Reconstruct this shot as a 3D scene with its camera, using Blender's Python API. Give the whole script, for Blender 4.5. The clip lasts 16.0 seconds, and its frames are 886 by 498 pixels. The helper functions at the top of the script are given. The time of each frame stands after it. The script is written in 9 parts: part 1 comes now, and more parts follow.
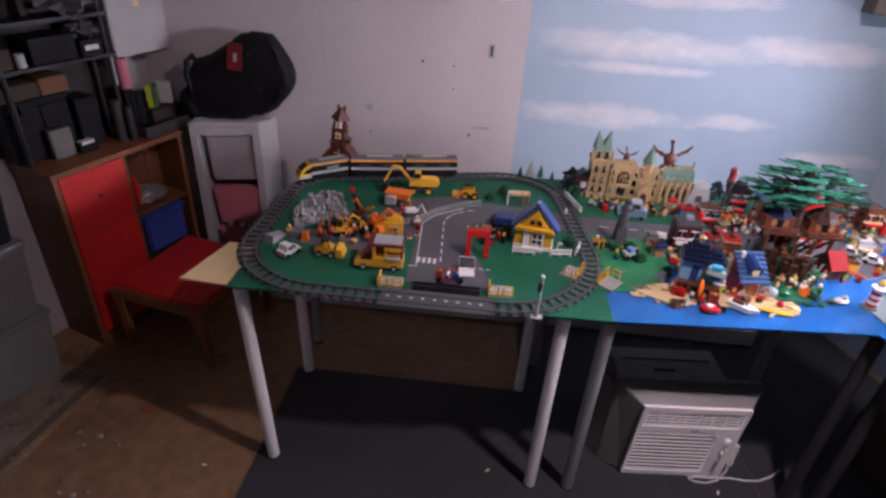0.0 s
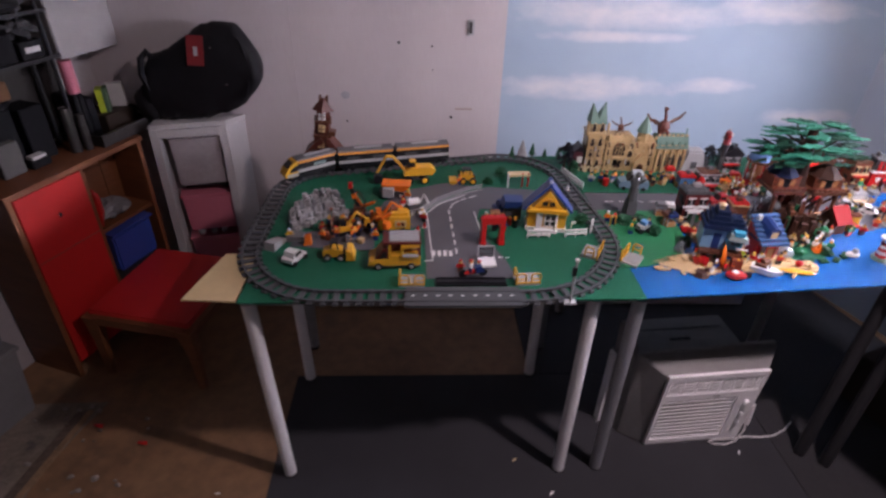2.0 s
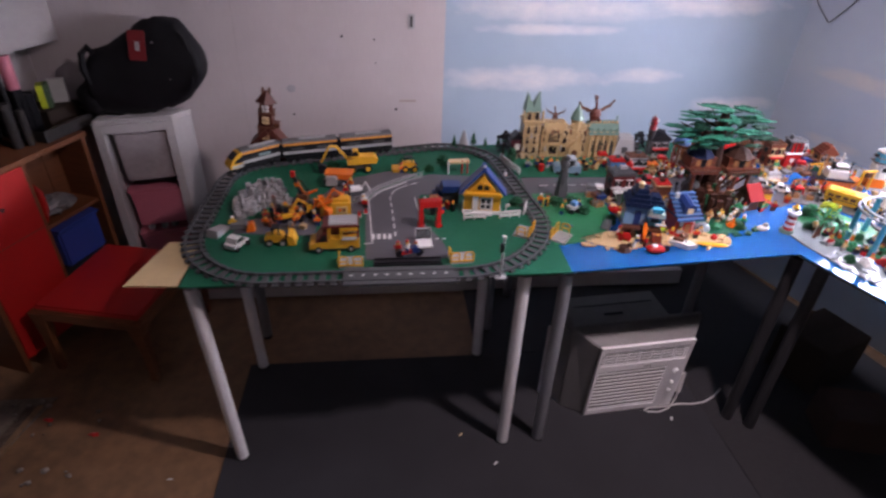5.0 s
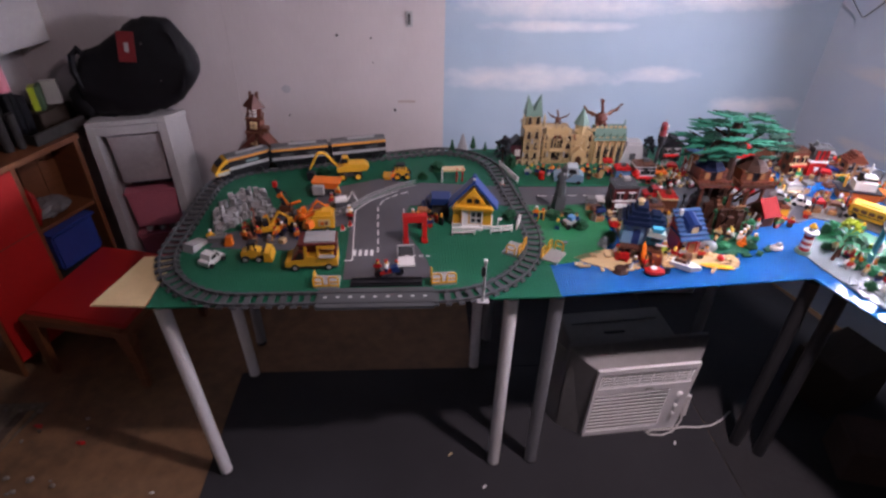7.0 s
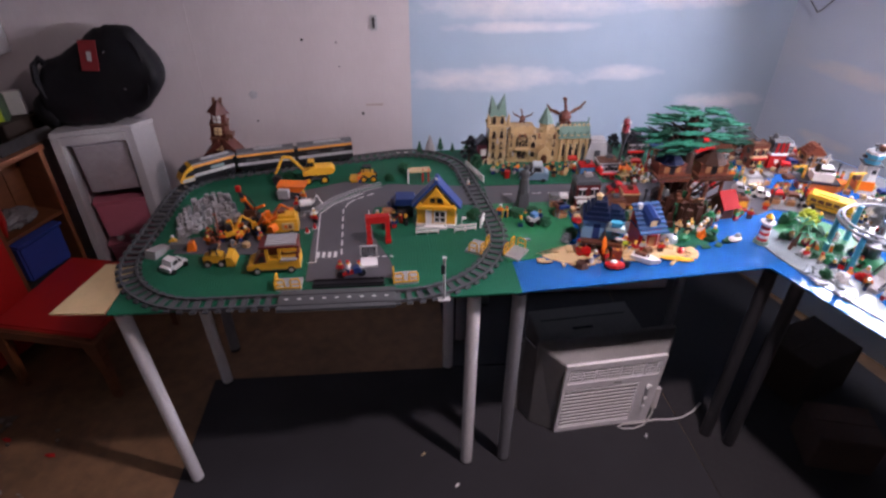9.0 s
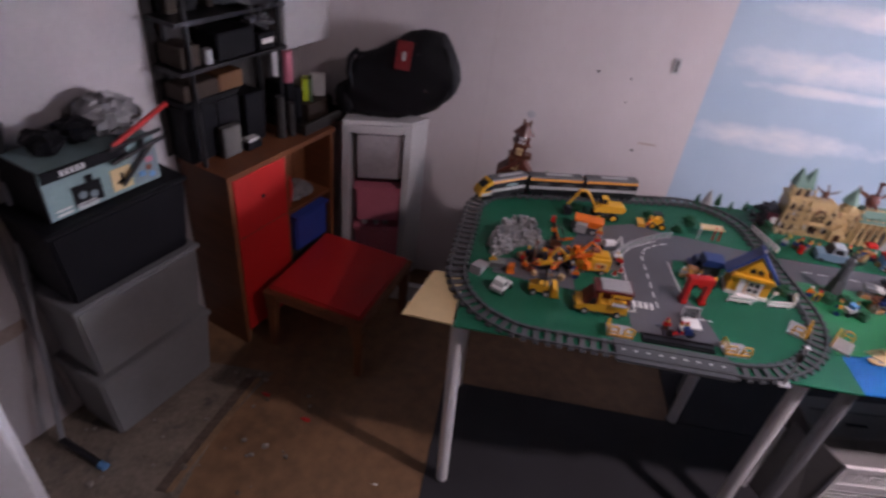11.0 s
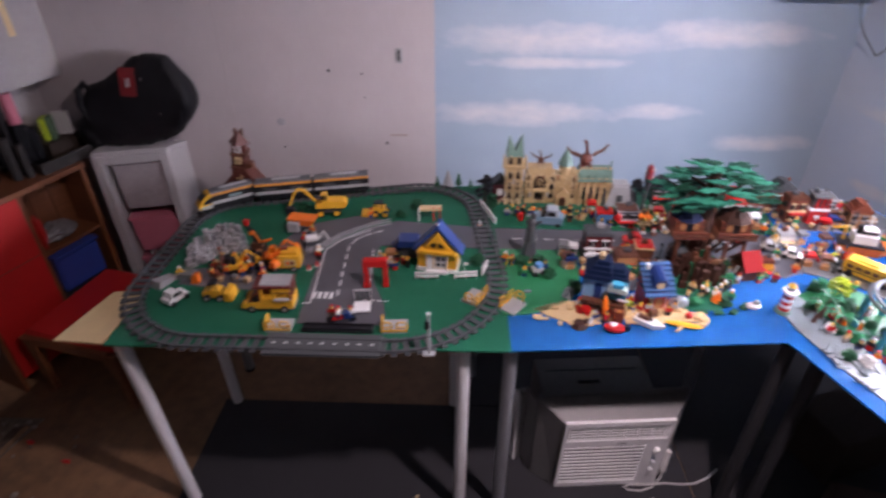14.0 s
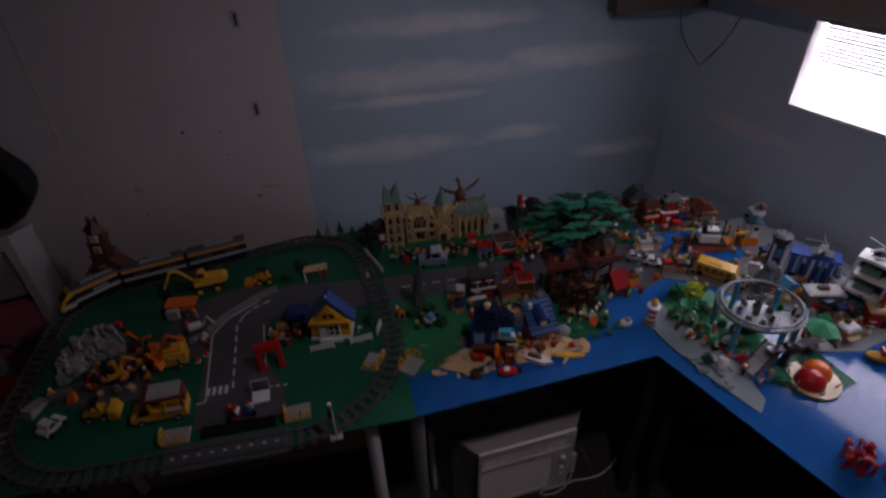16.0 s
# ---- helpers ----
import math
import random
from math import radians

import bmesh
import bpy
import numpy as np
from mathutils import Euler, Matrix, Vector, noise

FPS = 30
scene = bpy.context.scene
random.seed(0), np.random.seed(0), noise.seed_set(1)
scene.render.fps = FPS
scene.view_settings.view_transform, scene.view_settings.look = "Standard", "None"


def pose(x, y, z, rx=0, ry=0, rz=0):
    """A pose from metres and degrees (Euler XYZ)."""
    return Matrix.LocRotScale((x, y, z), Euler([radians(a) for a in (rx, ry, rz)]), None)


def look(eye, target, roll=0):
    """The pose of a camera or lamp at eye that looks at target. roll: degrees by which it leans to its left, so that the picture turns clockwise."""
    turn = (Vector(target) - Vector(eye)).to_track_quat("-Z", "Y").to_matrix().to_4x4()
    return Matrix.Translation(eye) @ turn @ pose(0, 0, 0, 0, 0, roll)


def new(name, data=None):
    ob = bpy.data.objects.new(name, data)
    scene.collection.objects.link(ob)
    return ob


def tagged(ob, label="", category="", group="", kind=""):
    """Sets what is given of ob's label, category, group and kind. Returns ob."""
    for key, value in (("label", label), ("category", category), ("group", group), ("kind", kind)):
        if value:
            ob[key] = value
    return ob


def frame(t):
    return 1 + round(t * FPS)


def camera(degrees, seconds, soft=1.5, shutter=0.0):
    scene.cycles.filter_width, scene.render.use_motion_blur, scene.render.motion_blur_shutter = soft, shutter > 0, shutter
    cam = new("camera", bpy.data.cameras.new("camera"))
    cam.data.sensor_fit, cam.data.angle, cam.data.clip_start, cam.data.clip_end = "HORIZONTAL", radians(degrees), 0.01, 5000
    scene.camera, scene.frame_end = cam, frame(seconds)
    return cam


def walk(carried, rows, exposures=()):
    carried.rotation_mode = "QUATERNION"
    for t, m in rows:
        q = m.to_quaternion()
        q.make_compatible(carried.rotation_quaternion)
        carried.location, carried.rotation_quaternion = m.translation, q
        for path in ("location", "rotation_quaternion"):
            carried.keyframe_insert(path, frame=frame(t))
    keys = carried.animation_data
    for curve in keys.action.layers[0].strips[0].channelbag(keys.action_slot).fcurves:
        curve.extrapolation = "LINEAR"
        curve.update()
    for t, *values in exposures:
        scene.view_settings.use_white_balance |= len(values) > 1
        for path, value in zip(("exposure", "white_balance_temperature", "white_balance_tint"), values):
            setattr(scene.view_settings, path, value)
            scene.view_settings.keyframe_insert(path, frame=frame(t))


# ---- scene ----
cam = camera(76.0, 16.0, soft=2.55, shutter=0.8)
PATH = [
    (0.0, 0.6567, -1.2063, 1.6425, 58.688, -3.279, 5.267),
    (0.5, 0.6386, -1.2339, 1.6261, 59.055, -3.690, 3.730),
    (1.0, 0.5998, -1.1423, 1.6057, 58.257, -4.038, 3.199),
    (1.5, 0.5694, -1.0818, 1.5931, 57.013, -2.852, 0.647),
    (2.0, 0.4580, -1.1255, 1.6159, 57.120, -1.583, -2.169),
    (2.5, 0.3524, -1.1773, 1.5989, 57.108, -1.310, -4.462),
    (3.0, 0.2190, -1.2094, 1.6084, 57.366, -2.757, -5.611),
    (3.5, 0.0955, -1.2196, 1.6061, 57.560, -3.772, -6.251),
    (4.0, 0.0941, -1.2311, 1.6055, 57.686, -3.769, -5.771),
    (4.5, 0.3250, -1.2557, 1.6270, 57.497, -2.096, -5.032),
    (4.7, 0.4590, -1.2458, 1.6191, 57.370, -2.006, -5.693),
    (6.8, 0.6776, -1.0920, 1.6504, 55.462, -1.029, -3.233),
    (7.0, 0.6727, -1.1053, 1.6528, 55.456, -1.035, -2.797),
    (7.5, 0.7157, -1.1399, 1.6392, 55.962, -0.973, -2.506),
    (8.0, 0.7501, -1.1546, 1.6163, 56.327, 0.020, -3.652),
    (8.5, 0.7545, -1.1367, 1.6369, 55.852, 0.216, -4.373),
    (9.0, 0.7457, -1.1266, 1.6467, 55.952, -0.347, -4.532),
    (9.5, 0.6397, -1.1147, 1.6679, 55.707, -1.336, -4.319),
    (10.0, 0.3689, -1.0781, 1.7140, 55.577, -3.313, -2.494),
    (10.2, 0.2430, -1.0664, 1.7454, 54.903, -4.057, -0.132),
    (12.3, -0.0142, -1.1410, 1.6942, 54.674, -6.758, 14.331),
    (12.5, 0.0814, -1.1208, 1.6963, 54.888, -6.314, 13.561),
    (13.0, 0.4475, -1.0758, 1.7109, 56.271, -4.156, 9.020),
    (13.5, 0.7553, -1.0715, 1.7235, 56.643, -2.306, 5.653),
    (14.0, 0.9175, -1.0388, 1.7309, 56.406, 0.088, 2.240),
    (14.5, 1.0347, -1.0144, 1.6954, 56.853, 1.239, -1.058),
    (15.0, 1.0718, -1.0285, 1.7242, 55.625, 1.336, -6.286),
    (15.5, 0.9756, -0.9766, 1.8611, 53.674, 1.021, -10.912),
    (16.0, 0.9670, -0.9220, 1.9468, 53.696, 1.710, -11.357),
]
walk(cam, [(t, pose(x, y, z, rx, ry, rz)) for t, x, y, z, rx, ry, rz in PATH],
     exposures=[(0.0, 1.65, 6900, 36), (14.5, 1.65, 6900, 36), (15.0, 1.25, 6900, 36), (15.5, 1.2, 6900, 36), (15.75, 0.0, 6900, 36), (16.0, -1.35, 6900, 36)])

# ---- light ----
T = 0.742          # top of the tables
STUD = 0.008
LAMP = Vector((1.58, -0.56, 2.4))
EAST, EASTWARD = Vector((2.33, 1.15)), Vector((0.36, -0.933))     # the window wall: its corner and the way along it
WEST, WESTWARD = Vector((-0.8, 1.15)), Vector((-0.36, -0.933))    # the shelf wall

world = bpy.data.worlds.new("world")
scene.world = world
world.use_nodes = True
WN = world.node_tree.nodes
sky = WN.new("ShaderNodeTexSky")
sky.sky_type, sky.sun_disc = "NISHITA", False
sky.sun_elevation, sky.sun_rotation = radians(40), radians(70)
world.node_tree.links.new(sky.outputs[0], WN["Background"].inputs[0])
WN["Background"].inputs[1].default_value = 0.12


def lamp(name, kind, m, energy, color, size=0.1, size_y=None):
    data = bpy.data.lights.new(name, kind)
    data.energy, data.color = energy, color
    if kind == "AREA":
        data.size = size
        if size_y:
            data.shape, data.size_y = "RECTANGLE", size_y
    elif kind == "POINT":
        data.shadow_soft_size = size
    ob = new(name, data)
    ob.matrix_world = m
    return ob


def east(u, v, z):
    """A place by the window wall: u along it from the corner, v out into the room."""
    p = EAST + u * EASTWARD + v * Vector((-0.933, -0.36))
    return Vector((p.x, p.y, z))


def west(u, v, z=0.0):
    p = WEST + u * WESTWARD + v * Vector((0.933, -0.36))
    return Vector((p.x, p.y, z))


lamp("ceiling_panel_light", "AREA", look(LAMP, (1.4, 0.3, 0.0)), 4.95, (0.985, 0.94, 0.95), 0.1, 0.1).data.spread = radians(129)
lamp("window_daylight", "AREA", look(east(0.98, 0.03, 1.27), east(1.0, 1.2, 0.75)), 9.0, (0.74, 0.87, 1.0), 1.0, 0.24).data.spread = radians(150)

# ---- materials ----


def nodes_of(name, rough, metal=0.0, spec=0.5):
    m = bpy.data.materials.new(name)
    m.use_nodes = True
    b = m.node_tree.nodes["Principled BSDF"]
    b.inputs["Roughness"].default_value, b.inputs["Metallic"].default_value = rough, metal
    b.inputs["Specular IOR Level"].default_value = spec
    return m, m.node_tree.nodes, m.node_tree.links, b


def math_node(n, l, op, a, b=None, c=None):
    q = n.new("ShaderNodeMath")
    q.operation = op
    for i, v in enumerate((a, b, c)):
        if v is None:
            continue
        if isinstance(v, (int, float)):
            q.inputs[i].default_value = v
        else:
            l.new(v, q.inputs[i])
    return q.outputs[0]


def noise_node(n, l, scale, detail=5, stretch=(1, 1, 1), rough=0.55):
    co, mp, tx = n.new("ShaderNodeTexCoord"), n.new("ShaderNodeMapping"), n.new("ShaderNodeTexNoise")
    mp.inputs["Scale"].default_value = stretch
    l.new(co.outputs["Object"], mp.inputs[0])
    l.new(mp.outputs[0], tx.inputs["Vector"])
    tx.inputs["Scale"].default_value, tx.inputs["Detail"].default_value, tx.inputs["Roughness"].default_value = scale, detail, rough
    return tx.outputs[0]


def mixed(n, l, f, a, b):
    q = n.new("ShaderNodeMix")
    q.data_type = "RGBA"
    for i, v in ((0, f), (6, a), (7, b)):
        if isinstance(v, (tuple, list)):
            q.inputs[i].default_value = (*v[:3], 1)
        elif isinstance(v, float):
            q.inputs[i].default_value = v
        else:
            l.new(v, q.inputs[i])
    return q.outputs[2]


def ramped(n, l, v, lo, hi):
    q = n.new("ShaderNodeMapRange")
    q.inputs[1].default_value, q.inputs[2].default_value = lo, hi
    l.new(v, q.inputs[0])
    return q.outputs[0]


def bumped(n, l, b, h, strength, dist=0.003):
    q = n.new("ShaderNodeBump")
    q.inputs["Strength"].default_value, q.inputs["Distance"].default_value = strength, dist
    l.new(h, q.inputs["Height"])
    l.new(q.outputs[0], b.inputs["Normal"])


def mat(name, color, rough=0.5, metal=0.0, vary=0.12, scale=6.0, bump=0.0, fine=60.0, stretch=(1, 1, 1), stain=None, spec=0.5):
    m, n, l, b = nodes_of(name, rough, metal, spec)
    big, small = noise_node(n, l, scale, 6, stretch), noise_node(n, l, fine, 4, stretch)
    both = math_node(n, l, "ADD", big, small)
    info = n.new("ShaderNodeObjectInfo")
    both2 = math_node(n, l, "MULTIPLY_ADD", info.outputs["Random"], 0.22, both)
    c = Vector(color)
    col = mixed(n, l, ramped(n, l, both2, 0.7, 1.45), tuple(c * (1 - vary)), tuple(min(v * (1 + vary), 1.0) for v in c))
    if stain:
        col = mixed(n, l, ramped(n, l, noise_node(n, l, scale * 0.6, 8, (1, 1, 1), 0.7), 0.55, 0.68), col, stain)
    l.new(col, b.inputs["Base Color"])
    l.new(ramped(n, l, big, 0.0, 1.0), b.inputs["Roughness"])
    q = n.new("ShaderNodeMapRange")
    q.inputs[3].default_value, q.inputs[4].default_value = rough * 0.8, min(rough * 1.2, 1)
    l.new(small, q.inputs[0])
    l.new(q.outputs[0], b.inputs["Roughness"])
    if bump:
        bumped(n, l, b, both, bump)
    return m


def plastic(name, color, rough=0.3, spec=0.45):
    return mat(name, color, rough, vary=0.1, scale=25, fine=260, spec=spec)


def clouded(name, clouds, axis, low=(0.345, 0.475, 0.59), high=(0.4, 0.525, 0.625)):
    """Pale blue paint with white brushed clouds: (centre along the wall, height, half length, half height)."""
    m, n, l, b = nodes_of(name, 0.62)
    co, sep = n.new("ShaderNodeTexCoord"), n.new("ShaderNodeSeparateXYZ")
    l.new(co.outputs["Object"], sep.inputs[0])
    wob = noise_node(n, l, 9, 6, (1, 1, 2.2), 0.6)
    wob2 = noise_node(n, l, 3, 3)
    total = None
    for cx, cz, rx, rz in clouds:
        dx = math_node(n, l, "DIVIDE", math_node(n, l, "SUBTRACT", sep.outputs[axis], cx), rx)
        dz = math_node(n, l, "DIVIDE", math_node(n, l, "SUBTRACT", sep.outputs[2], cz), rz)
        d = math_node(n, l, "ADD", math_node(n, l, "MULTIPLY", dx, dx), math_node(n, l, "MULTIPLY", dz, dz))
        total = d if total is None else math_node(n, l, "MINIMUM", total, d)
    total = math_node(n, l, "MULTIPLY_ADD", wob, -2.6, math_node(n, l, "ADD", total, 1.3))
    cover = math_node(n, l, "MULTIPLY", ramped(n, l, total, 1.35, -0.15), 0.85)
    blue = mixed(n, l, ramped(n, l, wob2, 0.3, 0.7), low, high)
    l.new(mixed(n, l, cover, blue, (0.74, 0.74, 0.76)), b.inputs["Base Color"])
    bumped(n, l, b, noise_node(n, l, 90, 4), 0.15)
    return m


WHITE_WALL = mat("white_wall_paint", (0.57, 0.525, 0.53), 0.6, vary=0.05, scale=1.2, bump=0.15, stretch=(4, 4, 0.6), fine=30)
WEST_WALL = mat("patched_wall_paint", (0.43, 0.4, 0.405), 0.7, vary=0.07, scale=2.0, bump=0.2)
BARE_BOARD = mat("torn_paper_wall", (0.3, 0.235, 0.2), 0.85, vary=0.25, scale=9, bump=0.3)
SKY_NORTH = clouded("sky_mural_paint", [(1.28, 1.215, 0.44, 0.055), (1.88, 1.24, 0.3, 0.05), (1.23, 1.13, 0.28, 0.022), (1.15, 0.93, 0.33, 0.05),
                                        (1.67, 0.945, 0.17, 0.03), (2.1, 0.82, 0.18, 0.035), (1.35, 1.4, 0.35, 0.04)], 0)
# Paler than the north mural: the window's glow is put into this paint.
SKY_EAST = clouded("sky_mural_glow_paint", [(0.84, 1.01, 0.2, 0.035), (0.87, 0.74, 0.1, 0.025), (-0.3, 0.95, 0.25, 0.05)], 1, (0.5, 0.62, 0.76), (0.58, 0.68, 0.78))
FLOOR = mat("brown_floor", (0.195, 0.107, 0.055), 0.6, vary=0.45, scale=3, bump=0.12, fine=18, stain=(0.12, 0.075, 0.045))
DUST = mat("crumbled_concrete", (0.18, 0.145, 0.115), 0.95, vary=0.4, scale=14, bump=0.8, stain=(0.09, 0.08, 0.07))
MAT = mat("black_foam_mat", (0.024, 0.024, 0.029), 0.85, vary=0.3, scale=4, bump=0.4, fine=500)
# Unseen ceiling: kept dark so that it bounces little light.
CEIL = mat("unseen_ceiling", (0.13, 0.115, 0.1), 0.8)
WHITE_LAM = mat("white_laminate", (0.66, 0.64, 0.63), 0.4, vary=0.04)
CARTONWHITE = mat("dull_white_carton", (0.33, 0.315, 0.315), 0.8, vary=0.08, scale=6)
UNITWHITE = mat("dull_white_laminate", (0.4, 0.385, 0.385), 0.55, vary=0.06, scale=8)
TABLETOP = mat("dark_table_edge", (0.03, 0.03, 0.035), 0.5)
LEG_WHITE = mat("white_leg_enamel", (0.82, 0.82, 0.83), 0.35, vary=0.06, scale=12)
LEG_GREY = mat("grey_leg_enamel", (0.3, 0.31, 0.33), 0.35, 0.3, vary=0.08)
WOOD = mat("stained_pine", (0.175, 0.06, 0.023), 0.45, vary=0.3, scale=5, stretch=(1, 1, 8), bump=0.1)
REDPAINT = mat("red_panel", (0.5, 0.013, 0.01), 0.5, vary=0.08)
REDSEAT = mat("red_seat", (0.42, 0.014, 0.012), 0.5, vary=0.1)
BLUEBIN = mat("blue_bin", (0.02, 0.05, 0.26), 0.45)
PINKBIN = mat("pink_bin", (0.52, 0.15, 0.2), 0.45, vary=0.06)
CLEARBIN = mat("cloudy_bin", (0.33, 0.3, 0.31), 0.35, vary=0.15, scale=12)
BLACKCLOTH = mat("black_nylon", (0.007, 0.007, 0.009), 0.6, vary=0.3, scale=30, bump=0.3, fine=300, spec=0.25)
GREYTOTE = mat("grey_tote", (0.19, 0.19, 0.195), 0.55, vary=0.1, bump=0.1)
BLACKTOTE = mat("black_tote", (0.005, 0.005, 0.007), 0.6, vary=0.3, spec=0.15)
# Rack cartons: the dim light up there is put into these dark browns.
SHADECARD = mat("cardboard", (0.034, 0.02, 0.013), 0.8, vary=0.15)
SHADEORANGE = mat("orange_box", (0.115, 0.042, 0.01), 0.7)
TEALBOX = mat("teal_box_print", (0.18, 0.28, 0.28), 0.5, vary=0.15)
BAG = mat("thin_plastic_bag", (0.22, 0.215, 0.22), 0.25, vary=0.3, scale=20, bump=0.6)
# A darker copy of the bag plastic: the rack's shade is in its colour.
DIMBAG = mat("shaded_plastic_packaging", (0.07, 0.07, 0.075), 0.4, vary=0.4, scale=20, bump=0.6)
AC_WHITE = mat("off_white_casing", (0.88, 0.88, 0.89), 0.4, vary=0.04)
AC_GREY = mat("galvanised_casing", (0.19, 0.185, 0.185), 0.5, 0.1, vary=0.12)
# Near-black stands in for shade inside slots, holes, grilles and open backs.
SLOT_DARK = mat("recess_shade", (0.012, 0.012, 0.014), 0.8)
METAL_BLACK = mat("black_wire", (0.02, 0.02, 0.022), 0.4, 0.5)
OUTSIDE, N_, L_, B_ = nodes_of("daylight_outside", 1.0)
B_.inputs["Emission Color"].default_value, B_.inputs["Emission Strength"].default_value = (0.9, 0.95, 1.0, 1), 20.0
GLASS, N_, L_, B_ = nodes_of("window_glass", 0.05)
B_.inputs["Transmission Weight"].default_value = 1.0

GREEN = plastic("green_baseplate", (0.0035, 0.12, 0.065), 0.45, 0.22)
BGREEN = plastic("bright_green_plate", (0.006, 0.19, 0.075), 0.35)
BLUE = plastic("blue_baseplate", (0.0, 0.108, 0.365), 0.1, 0.42)
SHORE = plastic("pale_shore_plate", (0.2, 0.25, 0.27), 0.25, 0.5)
ROAD = plastic("road_grey_plate", (0.088, 0.088, 0.1), 0.42)
TAN = plastic("tan_plastic", (0.64, 0.47, 0.25))
SANDGREEN = plastic("sand_green_plastic", (0.13, 0.235, 0.19), 0.5, 0.3)
DGREY = plastic("dark_grey_plastic", (0.07, 0.075, 0.08))
LGREY = plastic("light_grey_plastic", (0.38, 0.385, 0.39))
YELLOW = plastic("yellow_plastic", (0.74, 0.385, 0.03))
LIME = plastic("lime_plastic", (0.4, 0.5, 0.03))
ORANGE = plastic("orange_plastic", (0.8, 0.17, 0.015))
RED = plastic("red_plastic", (0.52, 0.018, 0.015))
BROWN = plastic("brown_plastic", (0.12, 0.045, 0.025))
RUST = plastic("reddish_brown_plastic", (0.2, 0.055, 0.03))
NOUGAT = plastic("nougat_plastic", (0.42, 0.2, 0.09))
DBLUE = plastic("dark_blue_plastic", (0.012, 0.035, 0.14))
MBLUE = plastic("medium_blue_plastic", (0.08, 0.25, 0.5))
CYAN = plastic("azure_plastic", (0.03, 0.33, 0.5))
WHITE = plastic("white_plastic", (0.75, 0.75, 0.74))
BLACK = plastic("black_plastic", (0.012, 0.012, 0.015))
LEAF = plastic("leaf_green_plastic", (0.013, 0.24, 0.105), 0.5, 0.3)
DLEAF = plastic("dark_leaf_plastic", (0.008, 0.085, 0.038), 0.55, 0.3)
SKIN = plastic("figure_yellow_plastic", (0.75, 0.45, 0.12))
CLEAR = plastic("clear_plastic", (0.26, 0.29, 0.31), 0.2)
CLEAR.node_tree.nodes["Principled BSDF"].inputs["Transmission Weight"].default_value = 0.85
MIDGREY = plastic("mid_grey_plate", (0.17, 0.175, 0.18))
PALEBLUE = plastic("pale_blue_plastic", (0.2, 0.4, 0.58))
# Leg enamel darkened: shade under the side table put into its colour.
LEG_SHADED = mat("shaded_leg_enamel", (0.045, 0.045, 0.05), 0.4, 0.3)
CHROME = mat("chrome_trim", (0.7, 0.72, 0.74), 0.15, 0.9)


